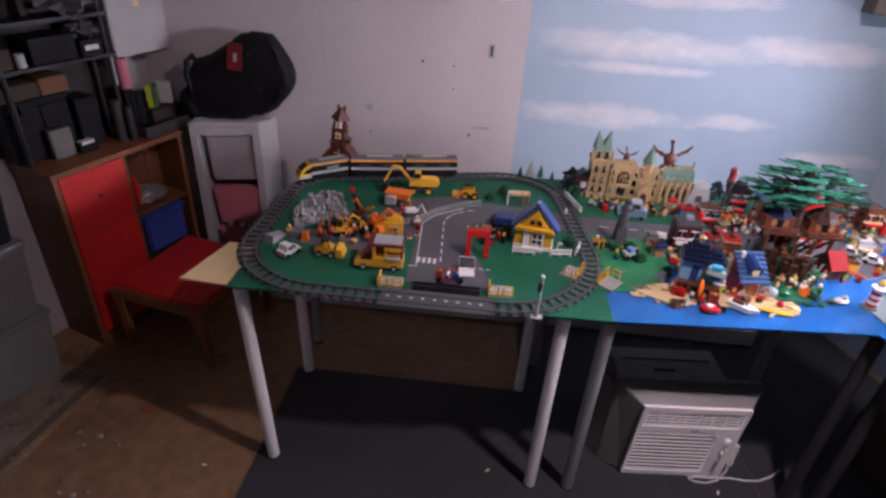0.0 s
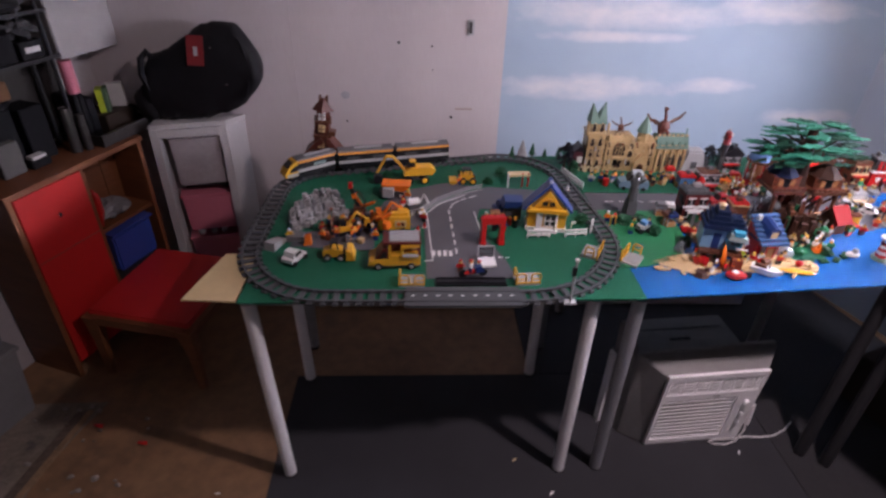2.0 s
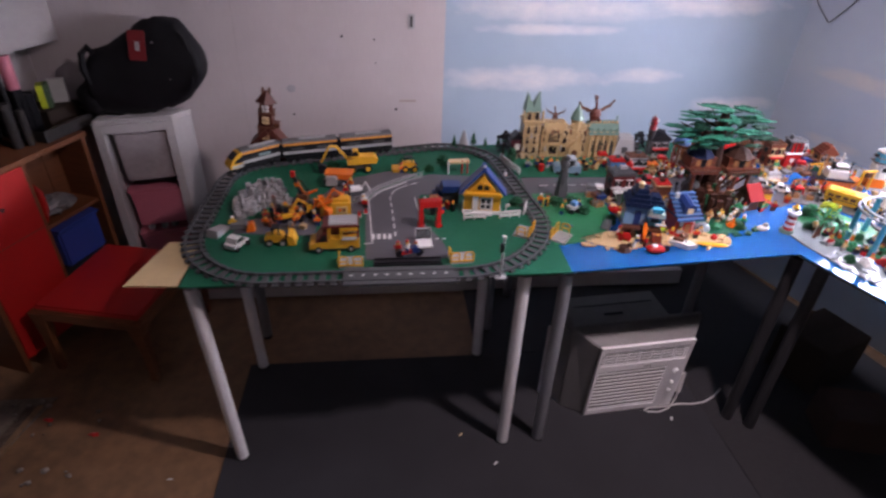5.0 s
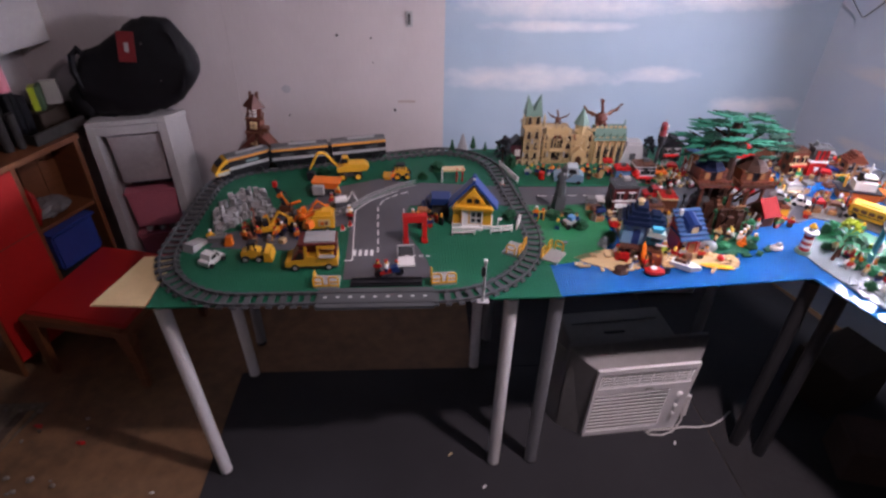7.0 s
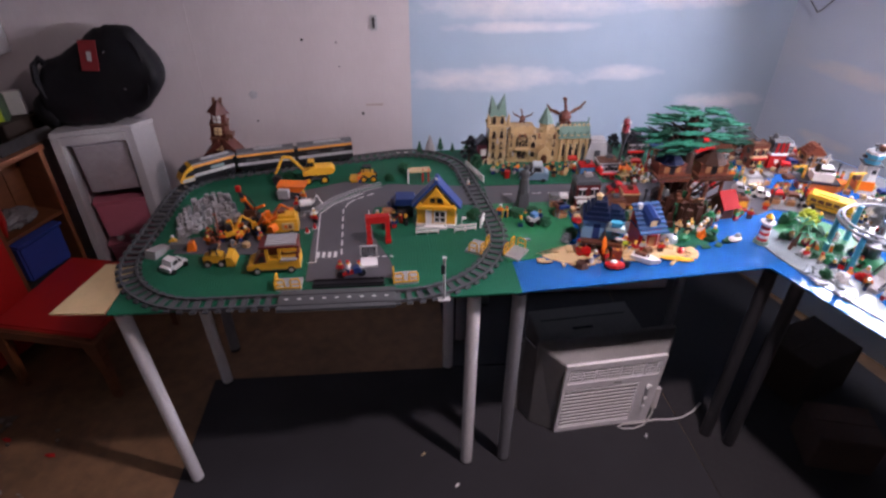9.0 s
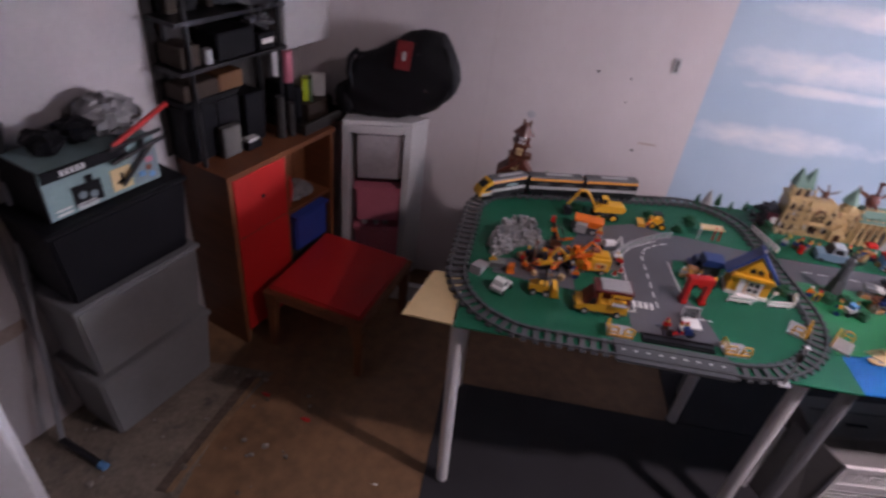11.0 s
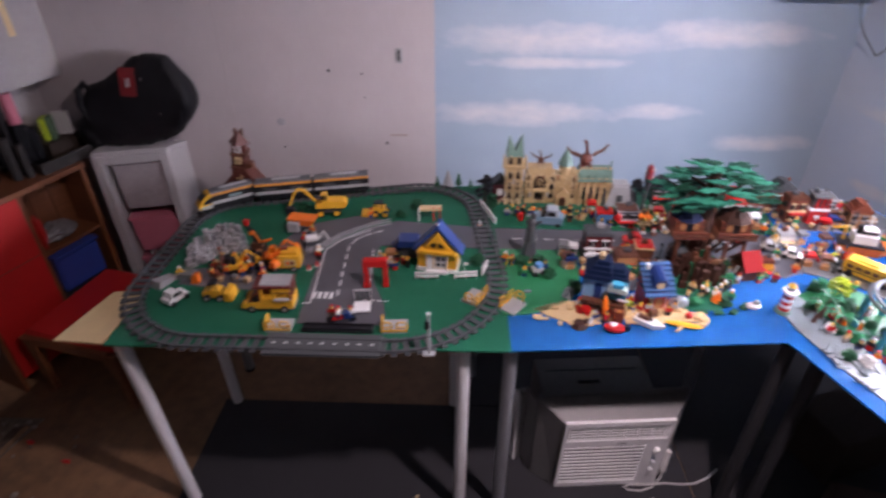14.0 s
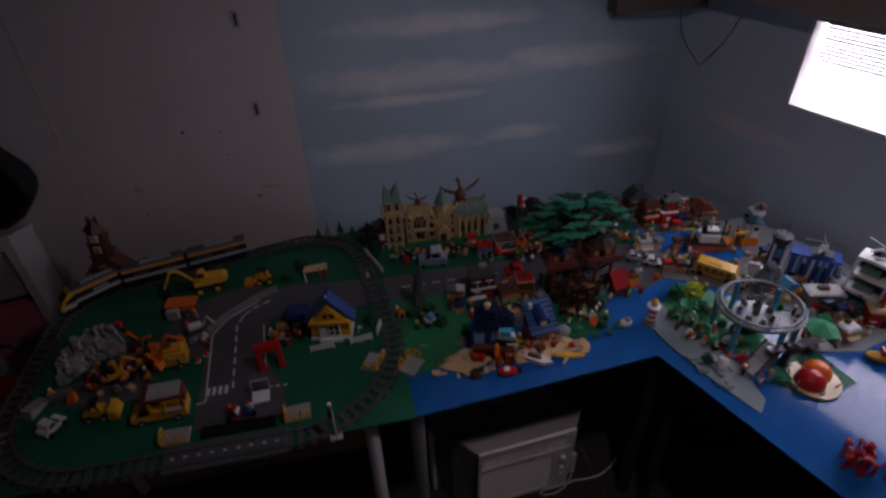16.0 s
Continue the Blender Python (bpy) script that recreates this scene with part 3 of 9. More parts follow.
part("shelf", block(CU0 + 0.018, CU1 - 0.018, 0.018, CV - 0.01, 0.05, 0.065), WOOD, k)
part("back_plank", block(0.26, 0.348, 0.085, 0.095, 0.487, CH - 0.022), WOOD, k)
part("back_plank", block(0.175, 0.257, 0.085, 0.095, 0.487, CH - 0.022), WOOD, k)
part("back_plank", block(CU0 + 0.019, 0.172, 0.085, 0.095, 0.487, CH - 0.022), WOOD, k)
part("divider", block(0.35, 0.365, 0.018, CV - 0.004, 0.065, CH - 0.02), WOOD, k)
d = part("door", block(0.368, CU1 - 0.02, CV - 0.012, CV + 0.003, 0.06, CH - 0.024), REDPAINT, k, "glossy red door panel", bevel=0.002)
p = west(0.49, CV + 0.002, 0.63)
part("knob_hole", M().rod(p, p + Vector((0.933, -0.36, 0)) * 0.004, 0.008, 10), SLOT_DARK, d)
part("groove", block(0.372, CU1 - 0.024, CV + 0.002, CV + 0.0045, 0.5, 0.503), RUST, d)
b_ = thing("blue_bin", "dark blue plastic bin on the open shelf", "bin")
part("body", block(0.155, 0.345, 0.05, CV + 0.02, 0.30, 0.455), BLUEBIN, b_, bevel=0.008)
part("rim", block(0.15, 0.347, 0.045, CV + 0.026, 0.455, 0.465), BLUEBIN, b_)
part("support", block(0.15, 0.347, 0.02, CV - 0.01, 0.065, 0.299), SLOT_DARK, b_)
lone("crumpled_bag", M().ball(*west(0.24, 0.15, 0.515), 0.07, 0.07, 0.03, 14, 8, 0.22, 3), BAG, "crumpled clear plastic bag on the shelf", "bag")
lone("toy_clutter", M().ball(*west(0.325, 0.2, 0.56), 0.02, 0.02, 0.07, 10, 7, 0.25, 8), [RED], "red and white toy box standing on the shelf", "toy")

# the black wire rack that stands on the cupboard
SHELVES = (1.095, 1.24)
r = thing("wire_rack", "black metal shelf rack standing on the cupboard", "shelf rack")
for u, v in ((0.63, 0.03), (0.63, 0.13), (0.25, 0.13), (0.25, 0.03)):
    part("post", M().rod(west(u, v, CH), west(u, v, 1.5), 0.008, 8), METAL_BLACK, r)
for z in SHELVES:
    part("shelf", block(0.22, 0.675, 0.01, 0.14, z - 0.012, z), METAL_BLACK, r)
# Dark boards added to give the shaded wall behind the rack its darkness.
part("back_board", block(0.165, 0.675, 0.004, 0.009, 0.78, 1.06), mat("low_shade_board", (0.02, 0.017, 0.016), 0.85, vary=0.3, scale=8), r, "dark board added for the shade behind the shelves")
part("back_board", block(0.225, 0.675, 0.004, 0.009, 1.061, 1.5), mat("upper_shade_board", (0.02, 0.017, 0.016), 0.85, vary=0.3, scale=8), r, "dark board added for the shade behind the shelves")


def carton(name, u0, u1, v0, v1, z0, z1, m, label, category, bevel=0.003):
    o = part(name, block(u0, u1, v0, v1, z0, z1), m, bevel=bevel)
    return tagged(o, label, category)


SH, S2 = SHELVES[0] + 0.001, SHELVES[1] + 0.001
carton("cardboard_box", 0.58, 0.655, 0.02, 0.12, SH, SH + 0.065, SHADECARD, "brown cardboard box on the rack", "box")
lone("jar", M().cyl(*west(0.553, 0.115, SH), 0.016, 0.045, 14), LGREY, "small white jar on the rack", "jar", smooth=False)
carton("equipment_case", 0.36, 0.52, 0.02, 0.13, SH, SH + 0.085, BLACKTOTE, "black electronics case on the rack", "case")
o = carton("label_box", 0.262, 0.345, 0.03, 0.13, SH, SH + 0.055, BLACKTOTE, "black box with a white label on the rack", "box")
part("sticker", block(0.278, 0.33, 0.13, 0.132, SH + 0.02, SH + 0.037), WHITE_LAM, o, "white sticker")
lone("plastic_clutter", M().ball(*west(0.38, 0.075, S2 + 0.045), 0.13, 0.06, 0.045, 24, 14, 0.35, 4), DIMBAG, "heap of clear plastic packaging on the top shelf", "packaging")
lone("plastic_clutter", M().ball(*west(0.3, 0.08, SH + 0.085), 0.05, 0.05, 0.028, 16, 10, 0.35, 6), DIMBAG, "crumpled clear film on the black box", "packaging")
carton("orange_packet", 0.33, 0.40, 0.03, 0.09, S2 + 0.092, S2 + 0.15, mat("dull_orange_packet", (0.2, 0.05, 0.015), 0.6, vary=0.2, scale=20), "dull orange packet on top of the packaging", "packet")
cr = thing("black_crate", "black lidded plastic crate on the cupboard top", "crate")
part("body", block(0.425, 0.655, 0.012, 0.098, CH + 0.001, 0.965), BLACKTOTE, cr, bevel=0.008)
part("lid", block(0.418, 0.66, 0.01, 0.104, 0.965, 0.992), BLACKTOTE, cr, bevel=0.008)
part("clasp", block(0.57, 0.6, 0.098, 0.109, 0.94, 0.975), BLACKTOTE, cr)
for u in (0.52, 0.62):
    part("rib", block(u, u + 0.01, 0.097, 0.102, CH + 0.01, 0.955), BLACKTOTE, cr)
carton("wooden_tray", 0.525, 0.66, 0.03, 0.12, 0.993, 1.045, SHADECARD, "long brown tray on the crate's lid", "tray")
carton("orange_box", 0.42, 0.522, 0.03, 0.12, 0.993, 1.05, SHADEORANGE, "orange brown box on the crate's lid", "box")
carton("dark_case", 0.325, 0.412, 0.012, 0.11, CH + 0.001, 0.95, BLACKTOTE, "tall dark case on the cupboard top", "case")
carton("grey_box", 0.47, 0.55, 0.11, 0.14, CH + 0.001, 0.875, mat("dull_grey_carton", (0.085, 0.08, 0.075), 0.7, vary=0.2, scale=14), "grey carton on the cupboard by the crate", "box")
carton("dark_block", 0.39, 0.46, 0.115, 0.155, CH + 0.001, 0.795, BLACKTOTE, "low dark block on the cupboard top", "block")
carton("paper_slip", 0.4, 0.45, 0.12, 0.15, 0.7955, 0.807, WHITE_LAM, "folded white paper on the dark block", "paper", 0)
# Clear plastic drawn near-black: shade on the cupboard top put into its colour.
DARKFILM = mat("shaded_clear_plastic", (0.03, 0.027, 0.026), 0.4, vary=0.4, scale=25, bump=0.3)
lone("clear_bottle", M().cyl(*west(0.285, 0.15, CH + 0.001), 0.018, 0.16, 12), DARKFILM, "clear plastic bottle on the cupboard top", "bottle")
lone("clear_bottle", M().cyl(*west(0.25, 0.17, CH + 0.001), 0.014, 0.13, 12), DARKFILM, "clear plastic bottle on the cupboard top", "bottle")
o = thing("clear_tray", "cloudy plastic tray on the cupboard", "tray")
part("floor", block(-0.03, 0.225, 0.012, 0.215, CH + 0.001, CH + 0.006), DARKFILM, o)
part("side", block(-0.03, 0.225, 0.211, 0.215, CH + 0.006, 0.805), DARKFILM, o)
part("side", block(-0.03, 0.225, 0.012, 0.016, CH + 0.006, 0.805), DARKFILM, o)
part("side", block(0.221, 0.225, 0.016, 0.211, CH + 0.006, 0.805), DARKFILM, o)
part("side", block(-0.03, -0.026, 0.016, 0.211, CH + 0.006, 0.805), DARKFILM, o)
part("rim", block(-0.033, 0.228, 0.209, 0.218, 0.805, 0.811), DARKFILM, o)
carton("dark_carton", -0.02, 0.13, 0.02, 0.15, CH + 0.0065, 0.845, SHADECARD, "flat brown carton lying in the tray", "carton")
carton("dark_box", 0.142, 0.176, 0.03, 0.13, CH + 0.0065, 0.92, BLACKTOTE, "small dark box standing in the tray", "box")
carton("dark_book", 0.178, 0.198, 0.03, 0.13, CH + 0.0065, 0.945, BLACKTOTE, "dark book standing in the tray", "book")
carton("dark_book", 0.2, 0.218, 0.03, 0.13, CH + 0.0065, 0.945, BLACKTOTE, "dark book standing in the tray", "book")
LP, BP = west(0.085, 0.1, 0.846), west(0.018, 0.105, 0.846)
lb = thing("lime_book", "lime green book standing on the carton", "book", LP.x, LP.y, LP.z, 20)
part("cover", M().box(0, 0, 0, 0.022, 0.05, 0.088), LIME, lb)
part("spine", M().box(0.019, -0.001, 0, 0.014, 0.052, 0.09), mat("dull_green_spine", (0.05, 0.1, 0.05), 0.6, vary=0.1), lb, "dark green spine")
wb = thing("white_book", "white booklet standing on the carton", "booklet", BP.x, BP.y, BP.z, 14)
part("cover", M().box(0, 0, 0, 0.06, 0.018, 0.09), WHITE, wb)
part("spine", M().box(-0.032, 0, 0, 0.004, 0.02, 0.09), LGREY, wb)
lone("pink_roll", M().cyl(*west(0.19, 0.105, 0.946), 0.022, 0.115, 16), PINKBIN, "pink roll standing on the dark books", "roll", smooth=False)
wc = thing("white_carton", "large white carton fixed to the wall above the cupboard", "carton")
part("body", block(-0.045, 0.21, 0.0, 0.12, 1.066, 1.4), CARTONWHITE, wc, bevel=0.004)
part("lid", block(-0.048, 0.213, 0.0, 0.123, 1.401, 1.44), CARTONWHITE, wc, bevel=0.004)
part("tape", block(0.07, 0.095, 0.12, 0.1208, 1.24, 1.4), TAN, wc, "pale tape strip")

RK = random.Random(44)
for z, tall in ((S2, 0.09), (SH, 0.05)):
    for i in range(6):
        u = 0.25 + i * 0.068
        w, h_ = RK.uniform(0.02, 0.045), RK.uniform(0.3, 1.0) * tall
        m, nm = RK.choice([(BLACKTOTE, "black"), (BROWN, "dark brown"), (SHADECARD, "brown"), (BLACKTOTE, "black"), (BLACKTOTE, "black")])
        if z == S2:
            carton("small_carton", u, u + w, 0.015, 0.06, z, z + h_, m, f"small {nm} carton among clutter on the rack", "carton", 0.002)
# stacked totes
for z0, z1, m, lab in ((0.0, 0.27, GREYTOTE, "grey plastic storage tote at the stack's foot"), (0.285, 0.565, GREYTOTE, "grey plastic storage tote in a stack"),
                       (0.58, 0.82, BLACKTOTE, "black plastic storage tote on a stack")):
    t = thing("storage_tote", lab, "tote", group="stacked totes")
    body = M()
    lo, hi = [west(u, v) for u, v in ((0.81, 0.215), (0.81, 0.02), (1.19, 0.02), (1.19, 0.215))], [west(u, v) for u, v in ((0.79, 0.228), (0.79, 0.006), (1.21, 0.006), (1.21, 0.228))]
    body.add([(p.x, p.y, z0) for p in lo] + [(p.x, p.y, z1) for p in hi], [(0, 1, 2, 3), (7, 6, 5, 4), (0, 4, 5, 1), (1, 5, 6, 2), (2, 6, 7, 3), (3, 7, 4, 0)])
    part("body", body, m, t, bevel=0.008)
    part("lid", block(0.783, 1.217, 0.0, 0.234, z1 - 0.004, z1 + 0.014), m, t, bevel=0.004)
g = thing("game_box", "pale teal toy box with printed panels on totes", "toy box")
part("body", block(0.84, 1.17, 0.02, 0.19, 0.836, 0.975), TEALBOX, g, bevel=0.002)
part("end_panel", block(1.168, 1.172, 0.02, 0.19, 0.836, 0.98), BLACKTOTE, g)
part("print", block(1.02, 1.1, 0.189, 0.192, 0.85, 0.91), BLACKTOTE, g, "dark printed shape")
part("print", block(0.93, 0.99, 0.189, 0.192, 0.85, 0.915), TAN, g, "pale yellow printed shape")
part("print", block(0.845, 0.925, 0.189, 0.1915, 0.84, 0.935), SHORE, g, "pale printed panel")
part("print", block(1.04, 1.06, 0.1905, 0.1935, 0.91, 0.93), BLACKTOTE, g, "dark printed shape")
part("print", block(1.11, 1.15, 0.1905, 0.1925, 0.845, 0.85), WHITE_LAM, g, "white printed line")
part("print", block(1.11, 1.15, 0.1905, 0.1925, 0.858, 0.863), WHITE_LAM, g, "white printed line")
part("print", block(0.945, 0.975, 0.1915, 0.194, 0.87, 0.878), BLACKTOTE, g, "dark printed shape")
part("print", block(0.955, 0.962, 0.1915, 0.194, 0.855, 0.9), BLACKTOTE, g, "dark printed shape")
part("print", block(0.86, 0.88, 0.191, 0.194, 0.9, 0.916), PINKBIN, g, "pink printed shape")
part("print", block(0.89, 0.908, 0.191, 0.194, 0.865, 0.88), MBLUE, g, "blue printed shape")
part("lid_band", block(0.93, 1.165, 0.189, 0.193, 0.945, 0.976), BLACKTOTE, g)
for u, z in ((1.075, 0.88), (1.045, 0.872)):
    p = west(u, 0.1915, z)
    part("print", M().rod(p, p + Vector((0.933, -0.36, 0)) * 0.002, 0.011, 12), SHORE, g, "round pale printed disc")
for u, z, m_ in ((0.868, 0.86, MBLUE), (0.9, 0.915, LGREY), (0.875, 0.885, RUST)):
    p = west(u, 0.1912, z)
    part("print", M().rod(p, p + Vector((0.933, -0.36, 0)) * 0.002, 0.009, 10), m_, g, "small round printed disc")
for i in range(5):
    part("label_bar", block(1.108 - i * 0.014, 1.116 - i * 0.014, 0.192, 0.194, 0.952, 0.968), WHITE_LAM, g)
for i, w_ in enumerate((0.05, 0.06, 0.055)):
    part("label_bar", block(1.095 - w_, 1.095, 0.1915, 0.1935, 0.856 - 0.007 * i, 0.859 - 0.007 * i), WHITE_LAM, g)
for i, (u, z) in enumerate(((1.09, 0.98), (1.0, 0.985))):
    lone("loose_toy", M().ball(*west(u, 0.1, z + 0.03), 0.05, 0.04, 0.03, 10, 6, 0.3, i), BLACKTOTE, "heap of dark toy pieces on the box", "toy heap")
lone("crumpled_bag", M().ball(*west(0.9, 0.09, 1.025), 0.08, 0.08, 0.055, 20, 12, 0.16, 9), BAG, "crumpled clear bag on the toy box", "bag")
lone("red_stick", M().rod(west(0.97, 0.2, 0.985), west(0.78, 0.19, 1.05), 0.008, 6), RED, "red plastic stick lying across the box", "stick")
t = thing("toy_ladder", "black plastic toy ladder leaning on the box", "toy ladder")
for a, b in (((0.95, 0.98), (0.79, 0.99)), ((0.95, 0.94), (0.78, 0.965)), ((0.93, 0.87), (0.82, 0.96)), ((0.86, 0.95), (0.85, 0.99))):
    part("strut", M().rod(west(a[0] + 0.035, 0.205, a[1]), west(b[0] + 0.035, 0.205, b[1]), 0.006, 6), BLACK, t)

# white drawer frame in the corner with its bins
CY1, CZ = 1.145, 0.8
f = thing("storage_unit", "white storage unit with pull-out plastic bins", "storage unit")
FOOT = [(-0.575, 0.995), (-0.3, 1.068), (-0.242, 1.146), (-0.575, 1.146)]
part("side", M().prism([(-0.575, 0.995), (-0.547, 1.002), (-0.547, 1.14), (-0.575, 1.14)], 0, CZ - 0.02), UNITWHITE, f)
part("side", M().prism([(-0.33, 1.06), (-0.3, 1.068), (-0.246, 1.14), (-0.276, 1.14)], 0, CZ - 0.02), UNITWHITE, f)
part("top", M().prism(FOOT, CZ - 0.02, CZ), UNITWHITE, f, bevel=0.002)
part("front_rail", M().prism([(-0.546, 1.0025), (-0.331, 1.0595), (-0.326, 1.072), (-0.546, 1.014)], CZ - 0.055, CZ - 0.021), UNITWHITE, f)
part("back_panel", M().box(-0.415, CY1 - 0.004, 0.02, 0.27, 0.004, CZ - 0.045), SLOT_DARK, f)
for z0, z1, m, lab in ((0.525, 0.738, CLEARBIN, "cloudy clear plastic bin in the frame"), (0.31, 0.475, PINKBIN, "pink plastic bin in the frame"), (0.1, 0.27, PINKBIN, "pink bin full of small toys")):
    o = thing("bin", lab, "bin", -0.437, 1.092, z0, 14, group="frame bins")
    w = 0.212
    part("body", M().add([(-w * 0.44, -0.04, 0), (w * 0.44, -0.04, 0), (w * 0.44, 0.02, 0), (-w * 0.44, 0.02, 0), (-w * 0.48, -0.045, z1 - z0), (w * 0.48, -0.045, z1 - z0), (w * 0.48, 0.025, z1 - z0), (-w * 0.48, 0.025, z1 - z0)],
                         [(3, 2, 1, 0), (0, 1, 5, 4), (1, 2, 6, 5), (2, 3, 7, 6), (3, 0, 4, 7), (4, 5, 6, 7)]), m, o, bevel=0.006)
    part("rim", M().box(0, 0, z1 - z0 - 0.004, w * 1.02, 0.085, 0.01), m, o)
for i, (x, z) in enumerate(((-0.49, 0.282), (-0.44, 0.28), (-0.4, 0.282))):
    lone("toy_ball", M().ball(x, 1.08 + (x + 0.44) * 0.25, z + 0.008, 0.016, 0.016, 0.016, 12, 8), (WHITE, LGREY, CLEARBIN)[i], "small round toy in the lowest bin", "toy", smooth=True)

# black bag on the frame
bag = thing("duffel_bag", "bulging black nylon bag with a red tag", "bag")
b_ = M()
rings, n = 44, 40
pts, faces = [], []
for j in range(rings):
    q = j / (rings - 1)
    end = math.sqrt(max(1e-3, 1 - max(0, (0.1 - q) / 0.1) ** 2)) * math.sqrt(max(1e-4, 1 - max(0, (q - 0.7) / 0.3) ** 2.4))
    top = float(np.interp(q, (0, 0.1, 0.2, 0.4, 0.55, 0.7, 0.85, 1), (1.03, 1.055, 1.06, 1.115, 1.16, 1.178, 1.17, 1.1)))
    low = float(np.interp(q, (0, 0.45, 0.7, 1), (0.803, 0.803, 0.845, 0.9)))
    zc, r = (top + low) / 2, (top - low) / 2 * end * (1 + 0.012 * math.sin(41 * q) + 0.01 * math.sin(71 * q))
    for i in range(n):
        a = 2 * math.pi * i / n
        k_ = 1 + 0.02 * math.sin(3 * a + 9 * q) + 0.015 * math.sin(7 * a - 17 * q)
        pts.append((-0.572 + 0.445 * q, 1.082 + 0.062 * math.cos(a) * k_ * min(1, r / 0.06), max(0.803, zc + r * math.sin(a) * k_)))
for j in range(rings - 1):
    for i in range(n):
        faces.append((j * n + i, j * n + (i + 1) % n, (j + 1) * n + (i + 1) % n, (j + 1) * n + i))
faces += [tuple(reversed(range(n))), tuple(range((rings - 1) * n, rings * n))]
part("body", b_.add(pts, [tuple(reversed(q)) for q in faces]), BLACKCLOTH, bag, smooth=True)
TAGRED = mat("dull_red_cloth", (0.17, 0.01, 0.012), 0.85, vary=0.25, scale=30)
part("tag", M().at(pose(-0.345, 1.038, 1.13, -13, 3, 0)).box(0, 0, -0.105, 0.06, 0.003, 0.105), TAGRED, bag, "red cloth tag")
part("tag_print", M().at(pose(-0.345, 1.035, 1.13, -13, 3, 0)).box(0.002, 0, -0.07, 0.014, 0.002, 0.032), LGREY, bag, "pale print on the tag")
part("side_pocket", M().ball(-0.575, 1.075, 0.868, 0.055, 0.05, 0.066, 20, 12, 0.08, 5), BLACKCLOTH, bag, smooth=True)
part("strap", M().tube([(-0.545, 1.03, 0.93), (-0.56, 1.028, 0.99), (-0.553, 1.035, 1.045), (-0.535, 1.05, 1.065), (-0.515, 1.04, 1.045)], 0.013), BLACKCLOTH, bag)
part("piping", M().tube([(-0.2 + 0.03 * math.cos(a), 1.028, 1.02 + 0.11 * math.sin(a)) for a in [i * math.pi / 8 - math.pi / 2 for i in range(9)]], 0.004), BLACKCLOTH, bag)
for x, z, y in ((-0.292, 1.09, 1.026), (-0.255, 0.958, 1.022)):
    part("stud", M().ball(x, y, z, 0.004, 0.004, 0.004, 8, 5), CHROME, bag, "shiny metal stud")

# low red table-stool
s_ = thing("stool", "low wooden stool with a red padded seat", "stool", -0.475, 0.655, 0, -13)
part("seat", M().box(0, 0, 0.285, 0.395, 0.425, 0.022), REDSEAT, s_, "red padded seat", bevel=0.008)
for x, y, sx, sy in ((0, -0.214, 0.37, 0.022), (0, 0.214, 0.37, 0.022), (-0.2, 0, 0.022, 0.40), (0.2, 0, 0.022, 0.40)):
    part("rail", M().box(x, y, 0.248, sx, sy, 0.046), WOOD, s_, bevel=0.006)
for x, y in ((-0.19, -0.205), (0.19, -0.205), (-0.19, 0.205), (0.19, 0.205)):
    bend = M()
    for z0, z1, w0, w1 in ((0.0, 0.16, 0.026, 0.034), (0.16, 0.22, 0.034, 0.046), (0.22, 0.284, 0.046, 0.06)):
        bend.box(x - math.copysign((w0 - 0.026) * 0.4, x), y, z0, w0, w0 * 0.8, z1 - z0, 0, w1 / w0)
    part("leg", bend, WOOD, s_)

# ---- air conditioner under the table ----
ac = thing("air_conditioner", "white window air conditioner on the floor", "air conditioner", 1.42, 0.176, 0.0, 5.0)
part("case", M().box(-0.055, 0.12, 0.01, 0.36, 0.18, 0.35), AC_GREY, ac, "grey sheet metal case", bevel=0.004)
part("top_seam", M().box(-0.055, 0.15, 0.3605, 0.3, 0.003, 0.002), DGREY, ac)
part("top_slot", M().box(-0.075, 0.098, 0.3605, 0.07, 0.01, 0.002), SLOT_DARK, ac, "dark slot in the top")
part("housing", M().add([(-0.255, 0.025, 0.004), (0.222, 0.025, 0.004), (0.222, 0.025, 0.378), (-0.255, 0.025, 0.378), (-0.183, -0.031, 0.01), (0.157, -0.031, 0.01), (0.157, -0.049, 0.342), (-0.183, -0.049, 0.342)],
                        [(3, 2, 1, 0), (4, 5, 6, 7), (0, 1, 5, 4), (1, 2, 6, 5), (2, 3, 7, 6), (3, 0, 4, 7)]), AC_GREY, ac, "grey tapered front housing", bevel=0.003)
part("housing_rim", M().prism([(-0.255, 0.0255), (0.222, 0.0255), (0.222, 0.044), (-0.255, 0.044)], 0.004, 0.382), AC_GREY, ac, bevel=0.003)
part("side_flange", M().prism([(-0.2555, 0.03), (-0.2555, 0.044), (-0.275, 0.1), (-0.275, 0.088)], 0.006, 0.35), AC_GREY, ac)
FA = pose(-0.013, -0.042, 0.012, 3.0, 0, 0) @ Matrix.Diagonal((0.875, 1.0, 1.16, 1))
for x, z, w, h_ in ((0, 0.273, 0.39, 0.017), (0, 0.19, 0.39, 0.024), (0, 0, 0.39, 0.018), (-0.189, 0.018, 0.012, 0.172), (0.154, 0.018, 0.082, 0.172), (-0.189, 0.214, 0.012, 0.059), (0.189, 0.214, 0.012, 0.059)):
    part("front_panel", M().at(FA).box(x, 0.0055, z, w, 0.011, h_), AC_WHITE, ac, "white plastic front")
part("upper_recess", M().at(FA).box(0.0, 0.0095, 0.214, 0.366, 0.004, 0.059), SLOT_DARK, ac)
part("lower_recess", M().at(FA).box(-0.035, 0.0095, 0.018, 0.296, 0.004, 0.172), SLOT_DARK, ac)
